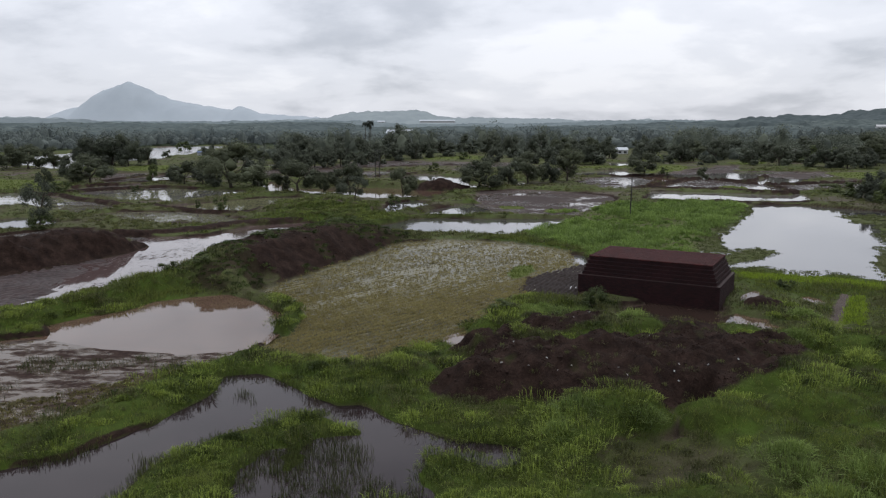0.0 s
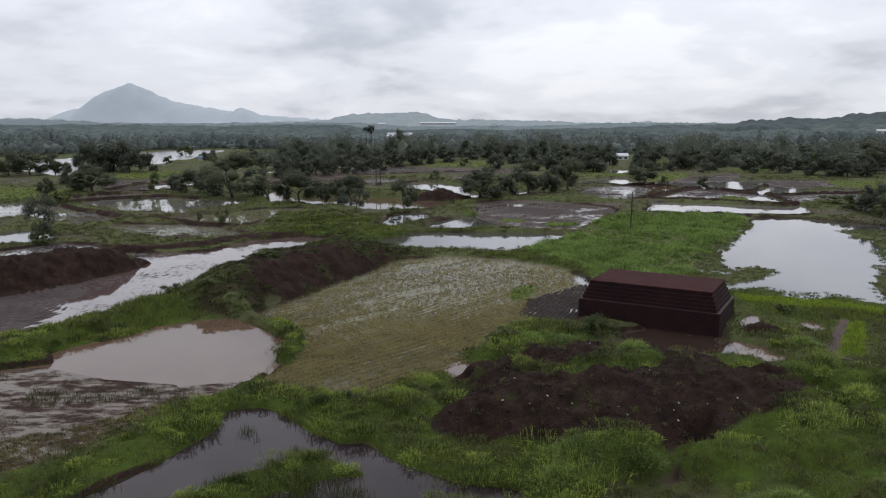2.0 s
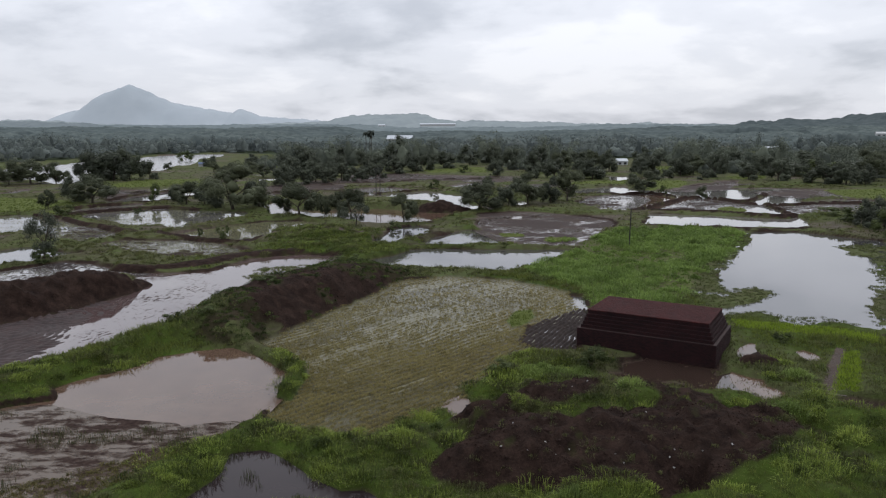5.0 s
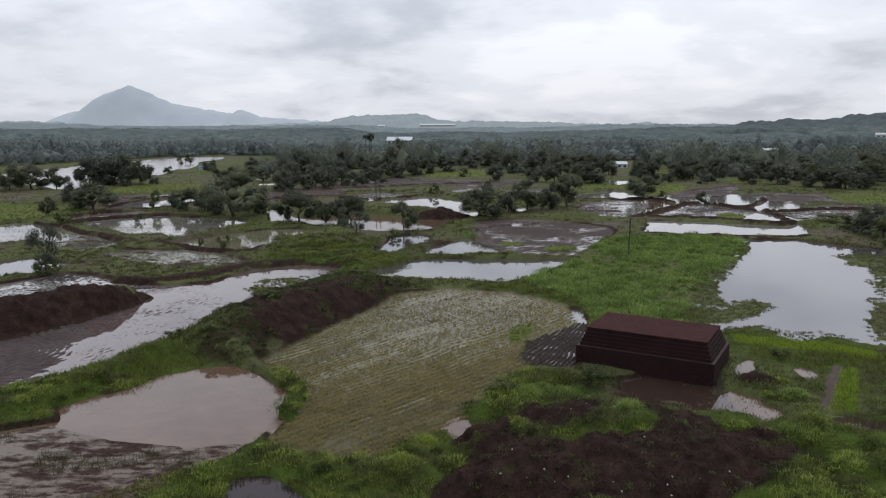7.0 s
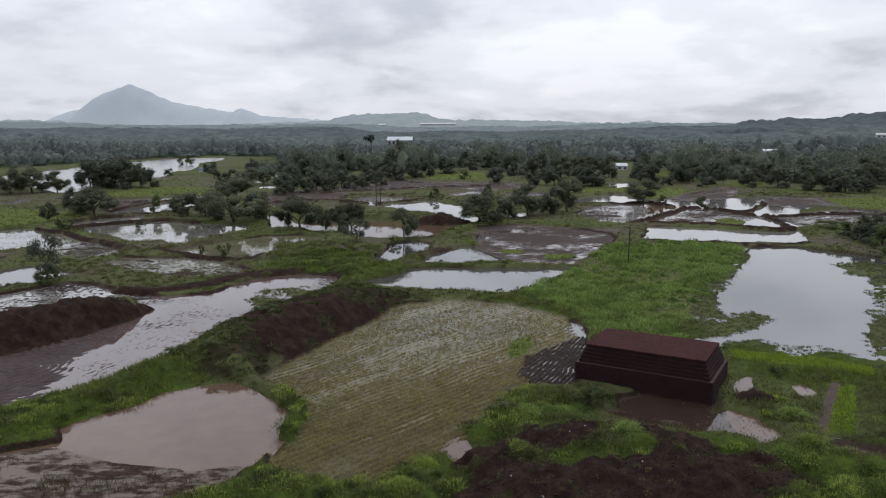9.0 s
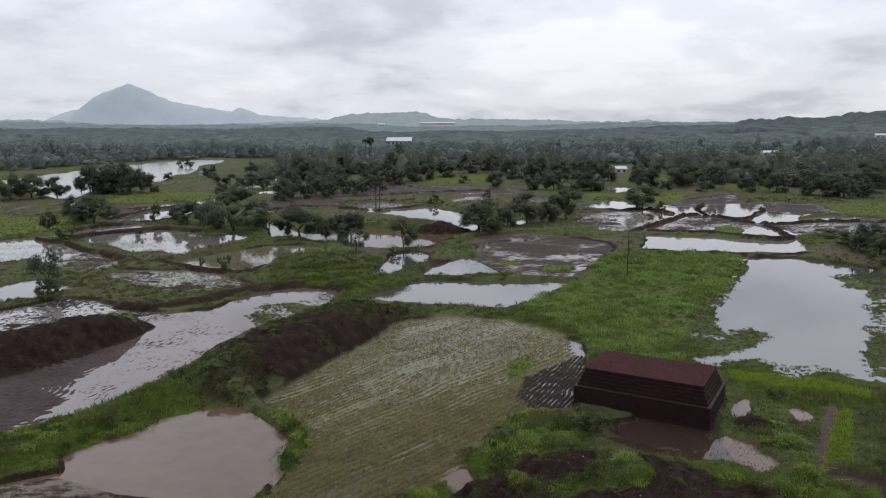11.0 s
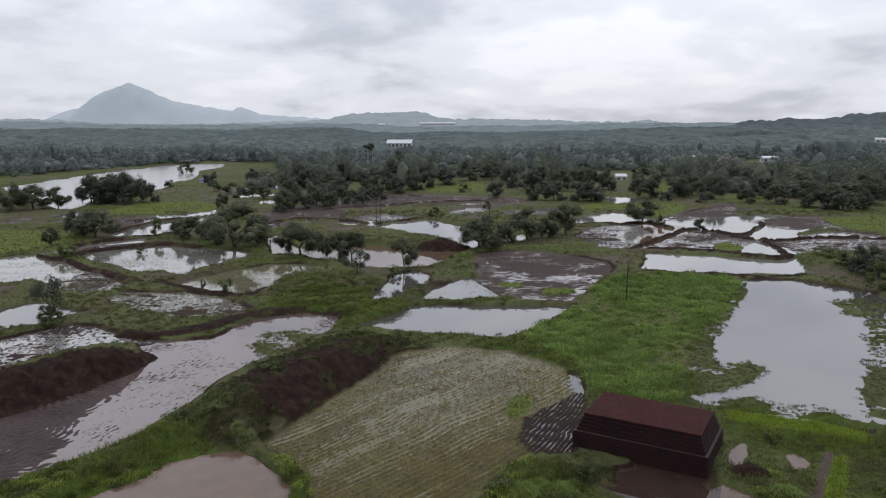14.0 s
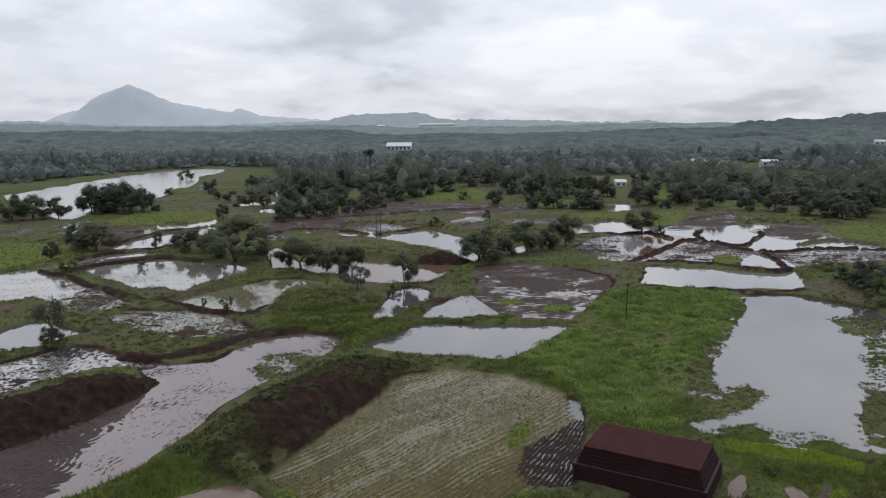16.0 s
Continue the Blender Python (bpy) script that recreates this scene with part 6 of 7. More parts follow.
def brick_clamp():
    rng = random.Random(4)
    root = tagged(new("brick_clamp"), "stepped flat-topped clamp of wet dark red bricks on muddy ground", "brick stack")
    root.matrix_basis = pose(18.65, 70.8, 0.1, 0, 0, -28.2)
    L, W = 12.75, 7.85
    tiers = [(0.0, 24, 0.0)] + [(2.02 + 0.336 * n, 4, 0.30 + 0.13 * n) for n in range(5)]
    for n, (z0, courses, inset) in enumerate(tiers):
        hx, hy = L / 2 - inset, W / 2 - inset * 0.85
        tier = new("tier")
        tier.parent = root
        bm = bmesh.new()
        top = z0 + courses * 0.0835
        box(bm, -hx + 0.09, hx - 0.09, -hy + 0.09, hy - 0.09, z0 - (0.3 if n == 0 else 0.006), top - 0.012)
        part("core", bm, BRICK_DARK, tier)
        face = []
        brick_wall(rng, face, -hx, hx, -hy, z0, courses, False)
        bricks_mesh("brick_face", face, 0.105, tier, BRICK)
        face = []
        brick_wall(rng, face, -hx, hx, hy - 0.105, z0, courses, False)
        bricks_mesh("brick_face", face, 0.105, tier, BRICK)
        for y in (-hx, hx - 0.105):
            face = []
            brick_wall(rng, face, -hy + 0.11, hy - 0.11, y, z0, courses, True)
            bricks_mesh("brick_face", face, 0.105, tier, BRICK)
    hx, hy = L / 2 - 0.80, W / 2 - 0.68
    top, x, row = [], -hx, 0
    y = -hy
    while y < hy:
        x = -hx - (0.12 if row % 2 else 0)
        while x < hx:
            a, b = max(x, -hx), min(x + 0.23, hx)
            if b - a > 0.05:
                top.append((a, b, y, 3.70 + rng.uniform(-0.008, 0.010), False))
            x += 0.24
        y += 0.117
        row += 1
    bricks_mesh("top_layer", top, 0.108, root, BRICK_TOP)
    bm = bmesh.new()
    lx, ly = L / 2 - 0.02, W / 2 - 0.02
    for x0, x1, y0, y1 in ((-lx, lx, -ly, -ly + 0.26), (lx - 0.26, lx, -ly + 0.26, ly), (-lx, -lx + 0.26, -ly + 0.26, ly)):
        box(bm, x0, x1, y0, y1, 2.008, 2.045)
    part("ledge", bm, LEDGE, root, "slightly lighter ledge between the tiers")


LEDGE = plain("lighter_ledge", (0.016, 0.008, 0.007), (0.044, 0.021, 0.018), 6.0)
brick_clamp()


# ---- poles ----
def pole(x, y, height, lean, arms):
    z = float(terrain(np.array([float(x)]), np.array([float(y)]))["h"][0])
    root = tagged(new("electric_pole"), "thin dark steel power pole standing in the field", "pole", "power poles")
    root.matrix_basis = pose(x, y, z - 0.3, 0, lean, 8)
    bm = bmesh.new()
    tube(bm, (0, 0, 0), (0, 0, height + 0.3), 0.12, 0.095, 8)
    part("post", bm, POLE_METAL, root)
    for k in range(arms):
        bm = bmesh.new()
        zz = height - 0.05 - 0.6 * k
        box(bm, -0.75, 0.75, -0.11, -0.076, zz - 0.04, zz + 0.04)
        arm = part("crossarm", bm, POLE_METAL, root)
        for px in (-0.65, 0.65):
            bm = bmesh.new()
            tube(bm, (px, -0.09, zz + 0.03), (px, -0.09, zz + 0.2), 0.035, 0.045, 6)
            part("insulator", bm, WHITE_WALL, arm)
    return root


pole(29.4, 131.5, 6.7, 1.2, 0)
pole(-27.6, 235.2, 9.0, 0.0, 2)
pole(-26.4, 235.6, 9.0, 0.3, 1)
pole(-88, 330, 8.5, 0.0, 1)
pole(8.3, 236, 6.5, 0.5, 1)


# ---- houses in the distance ----
def house(x, y, turn, length, depth, wall, rise, roof_mat, windows, label, base=0.0):
    root = tagged(new("house"), label, "building", "far buildings")
    root.matrix_basis = pose(x, y, base, 0, 0, turn)
    bm = bmesh.new()
    hx, hy = length / 2, depth / 2
    v = [bm.verts.new(p) for p in ((-hx, -hy, -2), (hx, -hy, -2), (hx, hy, -2), (-hx, hy, -2), (-hx, -hy, wall), (hx, -hy, wall), (hx, hy, wall), (-hx, hy, wall), (-hx, 0, wall + rise), (hx, 0, wall + rise))]
    for f in ((0, 1, 5, 4), (2, 3, 7, 6), (1, 2, 6, 9, 5), (3, 0, 4, 8, 7)):
        bm.faces.new([v[i] for i in f])
    part("wall", bm, WHITE_WALL, root)
    bm = bmesh.new()
    o = 0.06 * depth
    for s in (-1, 1):
        e = [(-hx - o, s * (hy + o), wall - rise * o / hy), (hx + o, s * (hy + o), wall - rise * o / hy), (hx + o, 0, wall + rise), (-hx - o, 0, wall + rise)]
        low = [bm.verts.new((px, py, pz + 0.02)) for px, py, pz in e]
        up = [bm.verts.new((px, py, pz + 0.2)) for px, py, pz in e]
        bm.faces.new(up if s < 0 else up[::-1])
        bm.faces.new(low[::-1] if s < 0 else low)
        for i in range(4):
            j = (i + 1) % 4
            bm.faces.new((low[i], low[j], up[j], up[i]))
    part("roof", bm, roof_mat, root)
    for i in range(windows):
        bm = bmesh.new()
        cx = -hx + length * (i + 0.5) / windows
        ww = min(length / windows * 0.25, 1.2)
        box(bm, cx - ww, cx + ww, -hy - 0.05, -hy + 0.1, wall * 0.3, wall * 0.75)
        part("window", bm, DARK_GLASS, root)
    return root


house(-84, 980, -3, 31, 20, 6.5, 4.0, SHEET_ROOF, 6, "large pale shed with a sheet roof above the trees", 1.0)
house(87, 419, 5, 6.0, 5, 2.6, 1.2, SHEET_ROOF, 2, "small white house at the edge of the woodland")
house(-640, 1256, 4, 37, 10, 6.0, 1.5, SHEET_ROOF, 8, "long low white building among distant trees", 4)
house(418, 770, -20, 9, 8, 5.0, 1.5, WHITE_WALL, 2, "white house among trees on the slope", 9)
house(205, 405, 10, 11, 7, 2.4, 1.3, SHEET_ROOF, 2, "low sheet-roofed shed beside the woodland")
house(182, 590, -8, 10, 7, 4.0, 1.5, SHEET_ROOF, 3, "pale farmhouse among trees", 1)
house(198, 575, 12, 8, 7, 3.6, 1.6, TILE_ROOF, 2, "farmhouse with a brown tile roof", 1)
house(235, 585, 0, 12, 7, 3.6, 1.3, SHEET_ROOF, 3, "pale roofed farm shed among trees", 1)
house(-142, 408, 15, 7, 4, 2.0, 0.8, BLUE_SHEET, 1, "low hut under a blue tarpaulin by the river")
house(-30, 452, 10, 9, 6, 2.8, 1.2, SHEET_ROOF, 1, "sheet-roofed house half hidden by trees", 0.2)
house(-90, 2500, 0, 115, 30, 5, 3, SHEET_ROOF, 0, "very long pale factory shed on a hill", 28)
house(-265, 2400, 0, 22, 15, 8, 3, SHEET_ROOF, 2, "pale distant building on a hillside", 22)
house(300, 470, -10, 9, 6, 3.4, 1.4, TILE_ROOF, 2, "tile-roofed house among trees", 6)


# ---- litter ----
def scrap(x, y, seed):
    rng = random.Random(seed)
    z = float(terrain(np.array([x]), np.array([y]))["h"][0])
    bm = bmesh.new()
    s = rng.uniform(0.035, 0.075)
    g = [[bm.verts.new((s * (i - 1) * rng.uniform(0.7, 1.2), s * (j - 1) * rng.uniform(0.6, 1.1), 0.05 + rng.uniform(0, 0.12))) for j in range(3)] for i in range(3)]
    for i in range(2):
        for j in range(2):
            bm.faces.new((g[i][j], g[i + 1][j], g[i + 1][j + 1], g[i][j + 1]))
    bmesh.ops.solidify(bm, geom=bm.faces[:], thickness=0.012)
    me = bpy.data.meshes.new("plastic_scrap")
    bm.to_mesh(me)
    bm.free()
    me.materials.append(SCRAP)
    ob = tagged(new("plastic_scrap", me), "crumpled white plastic scrap on bare earth", "litter", "scraps on the earth heap")
    ob.matrix_basis = pose(x, y, z, 0, 0, rng.uniform(0, 360))


for n, (x, y) in enumerate(((2.6, 42.3), (4.1, 41.8), (5.2, 42.4), (5.8, 42.0), (6.6, 42.3), (12.2, 41.4), (12.3, 40.8), (12.6, 41.9), (14.0, 41.3), (3.4, 44.1), (9.4, 53.2), (9.0, 41.0), (16.0, 42.2), (9.3, 40.1), (8.2, 52.6), (11.9, 47.4), (12.3, 47.5), (26.5, 52.0))):
    scrap(x, y, n)


# ---- planks by the seedbed ----
def plank(x, y, turn, length, tilt):
    z = float(terrain(np.array([x]), np.array([y]))["h"][0])
    bm = bmesh.new()
    box(bm, -length / 2, length / 2, -0.11, 0.11, 0.0, 0.05)
    bmesh.ops.bevel(bm, geom=bm.edges[:], offset=0.008, segments=1, affect="EDGES")
    me = bpy.data.meshes.new("wooden_plank")
    bm.to_mesh(me)
    bm.free()
    me.materials.append(BARK)
    ob = tagged(new("wooden_plank", me), "dark wet plank lying on bare earth", "plank", "planks by the seedbed")
    ob.matrix_basis = pose(x, y, z + 0.02, 0, tilt, turn)


plank(27.6, 55.0, -20, 2.6, 0)
plank(29.1, 54.2, 12, 2.2, 2)
plank(27.8, 53.6, -8, 3.0, 0)
plank(29.3, 52.8, 25, 1.8, -3)
plank(27.8, 54.4, 40, 1.5, 1)


# ---- clods on bare earth ----
def build_clods():
    rng = np.random.default_rng(71)
    x = np.concatenate([rng.uniform(-2, 25, 16000), rng.uniform(-66, -6, 26000)])
    y = np.concatenate([rng.uniform(38, 60, 16000), rng.uniform(66, 104, 26000)])
    land = terrain(x, y)
    keep = (land["soil"] > 0.75) & (land["h"] > 0.6) & (rng.uniform(0, 1, len(x)) < 0.55 + 0.6 * fbm(x, y, 2.5, 321, 3))
    x, y, z = x[keep], y[keep], land["h"][keep]
    s = 0.03 * np.exp(rng.normal(0, 0.5, len(x))) + 0.0003 * y
    corner = np.array([(1, 0, 0), (0, 1, 0), (-1, 0, 0), (0, -1, 0), (0, 0, 0.9), (0, 0, -0.6)])
    v = corner[None] * rng.uniform(0.6, 1.4, (len(x), 6, 3)) + rng.normal(0, 0.2, (len(x), 6, 3))
    v = v * s[:, None, None] + np.stack([x, y, z + 0.01], 1)[:, None]
    f = np.array([(0, 1, 4), (1, 2, 4), (2, 3, 4), (3, 0, 4), (1, 0, 5), (2, 1, 5), (3, 2, 5), (0, 3, 5)])[None] + (np.arange(len(x)) * 6)[:, None, None]
    tagged(new("earth_clods", mesh_from("earth_clods", v.reshape(-1, 3), f.reshape(-1, 3), CLOD)), "loose clods of dark earth on the heaps", "earth", kind="stuff")


CLOD = plain("clod_earth", (0.011, 0.006, 0.005), (0.048, 0.029, 0.023), 1.2, 0.9, 0.1, 0.01)
build_clods()


# ---- grass, sedge and stubble ----
def blades(name, label, mat, x, y, z, tall, wide, per, seed, spread=0.12, lean=0.45, bent=True):
    """Tufts of bent, tapering blades."""
    rng = np.random.default_rng(seed)
    n = len(x) * per
    bx = np.repeat(x, per) + rng.normal(0, 1, n) * spread * np.repeat(tall, per)
    by = np.repeat(y, per) + rng.normal(0, 1, n) * spread * np.repeat(tall, per)
    bz = np.repeat(z, per) - 0.03
    t = np.repeat(tall, per) * rng.uniform(0.55, 1.2, n)
    w = np.repeat(wide, per) * rng.uniform(0.7, 1.3, n)
    a, turn = rng.uniform(0, 6.283, n), rng.uniform(0, 6.283, n)
    out = t * rng.uniform(0.1, 1.0, n) * lean
    sx, sy = np.cos(turn) * w, np.sin(turn) * w
    dx, dy = np.cos(a) * out, np.sin(a) * out
    v = np.stack([
        np.stack([bx - sx, by - sy, bz], 1), np.stack([bx + sx, by + sy, bz], 1),
        np.stack([bx + dx * 0.35 + sx * 0.8, by + dy * 0.35 + sy * 0.8, bz + t * 0.6], 1), np.stack([bx + dx * 0.35 - sx * 0.8, by + dy * 0.35 - sy * 0.8, bz + t * 0.6], 1),
        np.stack([bx + dx, by + dy, bz + t * 0.95], 1)], 1).reshape(-1, 3)
    if not bent:
        v = v.reshape(-1, 5, 3)[:, (0, 1, 4)].reshape(-1, 3)
        return tagged(new(name, mesh_from(name, v, np.arange(len(v)).reshape(-1, 3), mat)), label, "grass", kind="stuff")
    k = np.arange(n)[:, None] * 5
    f = np.concatenate([k + np.array([0, 1, 2]), k + np.array([0, 2, 3]), k + np.array([3, 2, 4])])
    return tagged(new(name, mesh_from(name, v, f, mat)), label, "grass", kind="stuff")


def weeds(name, label, mat, x, y, z, tall, size, per, seed):
    """Leafy weeds: small leaves heaped over each spot."""
    rng = np.random.default_rng(seed)
    n = len(x) * per
    d = rng.normal(0, 1, (n, 3))
    d /= np.linalg.norm(d, axis=1)[:, None]
    d[:, 2] = np.abs(d[:, 2])
    t = np.repeat(tall, per)[:, None]
    c = np.stack([np.repeat(x, per), np.repeat(y, per), np.repeat(z, per)], 1) + d * t * rng.uniform(0.4, 1.0, (n, 1)) * np.array([0.8, 0.8, 1.0])
    a, b = rng.normal(0, 1, (n, 3)), rng.normal(0, 1, (n, 3))
    a += d * 0.5
    a /= np.linalg.norm(a, axis=1)[:, None]
    b -= a * (a * b).sum(1, keepdims=True)
    b /= np.linalg.norm(b, axis=1)[:, None]
    s = np.repeat(size, per)[:, None] * rng.uniform(0.6, 1.4, (n, 1))
    v = np.stack([c - a * s, c + b * s * 0.35, c + a * s, c - b * s * 0.35], 1).reshape(-1, 3)
    return tagged(new(name, mesh_from(name, v, np.arange(len(v)).reshape(-1, 4), mat, 4)), label, "weeds", kind="stuff")


def tussocks(name, label, mat, x, y, z, reach, tall, per, seed):
    """Rounded clumps of long grass bending outwards from their middles."""
    rng = np.random.default_rng(seed)
    n = len(x) * per
    r, a = np.sqrt(rng.uniform(0, 1, n)), rng.uniform(0, 6.283, n)
    R, H, X, Y, Z = (np.repeat(q, per) for q in (reach, tall, x, y, z))
    squash = 1 + 0.3 * np.sin(a * 2 + X) + 0.15 * np.sin(a * 3 + Y)
    ox, oy = np.cos(a) * r * R * squash, np.sin(a) * r * R * squash
    t = H * (1 - 0.72 * r * r) * rng.uniform(0.7, 1.15, n)
    out = (0.12 + r * 0.6) * H * rng.uniform(0.5, 1.3, n)
    b = a + rng.normal(0, 0.9, n)
    w = (0.005 + 0.00027 * Y) * rng.uniform(0.7, 1.4, n)
    turn = rng.uniform(0, 6.283, n)
    bx, by = X + ox * 0.85, Y + oy * 0.85
    mid_x, mid_y = bx + np.cos(b) * out * 0.3, by + np.sin(b) * out * 0.3
    sx, sy = np.cos(turn) * w, np.sin(turn) * w
    droop = rng.uniform(0.5, 1.0, n)
    v = np.stack([np.stack([bx, by, Z - 0.05], 1), np.stack([mid_x - sx, mid_y - sy, Z + t * 0.7], 1), np.stack([mid_x + sx, mid_y + sy, Z + t * 0.7], 1),
                  np.stack([bx + np.cos(b) * out, by + np.sin(b) * out, Z + t * droop], 1)], 1).reshape(-1, 3)
    k = np.arange(n)[:, None] * 4
    f = np.concatenate([k + np.array([0, 2, 1]), k + np.array([1, 2, 3])])
    me = mesh_from(name, v, f, mat)
    layer = me.attributes.new("clump", "FLOAT", "POINT")
    layer.data.foreach_set("value", np.repeat(rng.uniform(0, 1, len(x)), per * 4).astype(np.float32))
    return tagged(new(name, me), label, "grass", kind="stuff")


def clump_spots(rng, x0, x1, y0, y1, gap):
    gx, gy = np.meshgrid(np.arange(x0, x1, gap), np.arange(y0, y1, gap))
    return gx.ravel() + rng.uniform(-0.7, 0.7, gx.size) * gap, gy.ravel() + rng.uniform(-0.7, 0.7, gx.size) * gap


def build_tussocks():
    rng = np.random.default_rng(44)
    x, y = clump_spots(rng, -45, 45, 17, 66, 1.08)
    land = terrain(x, y)
    keep = (np.abs(x) < 0.66 * y + 5) & ~land["wet"] & (land["h"] > land["level"] + 0.05) & (land["straw"] < 0.2) & (land["green"] < 0.25) & (land["soil"] < np.where(land["level"] > -5, 0.35, 0.82))
    low = land["tall"] < 0.5
    keep &= (land["tall"] > 0.3) & (rng.uniform(0, 1, len(x)) < (0.72 + 0.5 * fbm(x, y, 6.0, 301, 3)) * np.where(x > 6, 0.6, 1.0))
    for name, kind, level, outline in FIELDS:
        p = np.asarray(outline)
        if p[:, 1].mean() < 80 and (kind in ("puddle", "nursery") or name in ("wet_patch", "weedy_puddle", "earth_path")):
            keep &= np.maximum(inside(outline, x, y), inside(outline, x, y + 2.2)) < (-0.6 if name == "weedy_puddle" else -1.3 if name == "wet_patch" else -0.6)
    size = rng.uniform(0.55, 1.25, len(x)) * np.where(rng.uniform(0, 1, len(x)) < 0.14, 1.7, 1.0) * (1 + 0.25 * fbm(x, y, 9.0, 305, 2))
    dull = rng.uniform(0, 1, len(x)) < 0.22 + 0.4 * fbm(x, y, 8.0, 311, 2) + 0.4 * (1 - land["lush"])
    # duller grass in the creases also paints shade between hummock tops
    dull |= low | ((land["hump"] < 0.3) & (rng.uniform(0, 1, len(x)) < 0.55) & (x > 4))
    size = size * np.where(x > 4, 0.6 + 0.65 * land["hump"], 1.0)
    size = np.where(low, size * 0.55, size)
    for name, label, mat, pick in (("grass_tussocks", "rounded clumps of long wet green grass", TUSSOCK_LEAF, keep & ~dull), ("dull_tussocks", "clumps of dull olive weeds and grass", BUND_LEAF, keep & dull)):
        tussocks(name, label, mat, x[pick], y[pick], land["h"][pick] - 0.05, size[pick], 0.30 + 0.34 * size[pick] * rng.uniform(0.5, 1.1, pick.sum()), 185, 46)
    # deep cushions of lush grass round the heap
    cx, cy = clump_spots(rng, 6, 46, 22, 62, 2.3)
    spot = terrain(cx, cy)
    good = (np.abs(cx) < 0.66 * cy + 3) & ~spot["wet"] & (spot["soil"] < 0.3) & (spot["green"] < 0.2) & (spot["tall"] > 0.6) & (spot["level"] < -5) & (fbm(cx, cy, 9.0, 351, 2) > -0.35)
    for name, kind, level, outline in FIELDS:
        if kind in ("puddle", "nursery", "path") or name == "weedy_puddle":
            good &= np.maximum(inside(outline, cx, cy), inside(outline, cx, cy + 3.5)) < -1.6
    cx, cy, cz = cx[good], cy[good], spot["h"][good]
    wide = rng.uniform(0.7, 1.6, len(cx))
    tussocks("grass_cushions", "deep rounded cushions of lush wet grass", CUSHION_LEAF, cx, cy, cz - 0.15, wide, 0.45 + 0.5 * wide, 440, 57)
    # drowned grass on the flat beside the bund
    x, y = clump_spots(rng, -34, -14, 31, 52, 0.34)
    land = terrain(x, y)
    keep = (land["reed"] > 0.4) & (land["level"] > 0.2) & (land["level"] < 0.5) & (y < 61.8 + 0.806 * x) & (rng.uniform(0, 1, len(x)) < 0.95 + 0.7 * fbm(x, y, 2.5, 323, 3))
    x, y, z = x[keep], y[keep], np.maximum(land["h"][keep], 0.28)
    tussocks("drowned_grass", "dull olive grass drowned in silty water", DROWNED_LEAF, x, y, z, rng.uniform(0.2, 0.5, len(x)), np.full(len(x), 0.26), 44, 53)
    # low growth that fills the gaps between the clumps
    x, y = clump_spots(rng, -45, 45, 17, 66, 0.52)
    land = terrain(x, y)
    keep = (np.abs(x) < 0.66 * y + 5) & ~land["wet"] & (land["h"] > land["level"] + 0.03) & (land["straw"] < 0.2) & (land["green"] < 0.25) & (land["soil"] < 0.6) & (land["tall"] > 0.2)
    keep &= rng.uniform(0, 1, len(x)) < np.clip(0.75 + 0.4 * fbm(x, y, 3.0, 317, 3) - 0.3 * land["crease"], 0.1, 1)
    size = rng.uniform(0.25, 0.5, len(x))
    green = rng.uniform(0, 1, len(x)) < 0.55 * land["lush"] + 0.3 * fbm(x, y, 5.0, 319, 2)
    for name, label, mat, pick in (("low_grass", "low green grass between the clumps", GRASS_TUFT, keep & green), ("low_weeds", "low olive weeds and dead stalks on mud", BUND_LEAF, keep & ~green)):
        tussocks(name, label, mat, x[pick], y[pick], land["h"][pick] - 0.03, size[pick], 0.16 + 0.35 * size[pick], 15, 51)
    x, y = clump_spots(rng, 0, 62, 84, 168, 1.75)
    land = terrain(x, y)
    keep = (land["green"] > 0.2) & (land["green"] < 0.6) & ~land["wet"] & (rng.uniform(0, 1, len(x)) < 0.85 + 0.5 * fbm(x, y, 12.0, 303, 3))
    size = rng.uniform(0.8, 2.1, len(x)) * np.clip(1 + 0.4 * fbm(x, y, 10.0, 307, 2), 0.5, 1.5)
    x, y, z, size = x[keep], y[keep], land["h"][keep], size[keep]
    tussocks("meadow_tussocks", "lumpy bright green uncut grass field", MEADOW_LEAF, x, y, z - 0.1, size, 0.25 + 0.55 * size, 155, 47)
    x, y = clump_spots(rng, -75, 75, 62, 150, 1.6)
    land = terrain(x, y)
    keep = ~land["wet"] & (land["h"] > land["level"] + 0.06) & (land["straw"] < 0.2) & (land["green"] < 0.2) & (land["soil"] < 0.6) & (land["tall"] > 0.3) & (np.abs(x) < 0.64 * y + 4)
    keep &= rng.uniform(0, 1, len(x)) < 0.42 + 0.7 * fbm(x, y, 9.0, 309, 3) + 0.8 * (land["h"] > 1.0)
    x, y, z, lush = x[keep], y[keep], land["h"][keep], land["lush"][keep]
    size = rng.uniform(0.4, 1.2, len(x))
    rich = rng.uniform(0, 1, len(x)) < 0.15 + 0.6 * lush
    for name, label, mat, pick in (("bund_tussocks", "clumps of green grass along the bunds", BUND_GREEN, rich), ("bund_weeds", "dark olive weeds along the bunds", BUND_LEAF, ~rich)):
        tussocks(name, label, mat, x[pick], y[pick], z[pick] - 0.05, size[pick], 0.3 + 0.4 * size[pick], 72, 48)
    x, y = clump_spots(rng, -130, 130, 150, 270, 2.3)
    land = terrain(x, y)
    keep = ~land["wet"] & (land["h"] > land["level"] + 0.06) & (land["green"] < 0.2) & (land["soil"] < 0.6) & (land["tall"] > 0.3) & (np.abs(x) < 0.62 * y + 4)
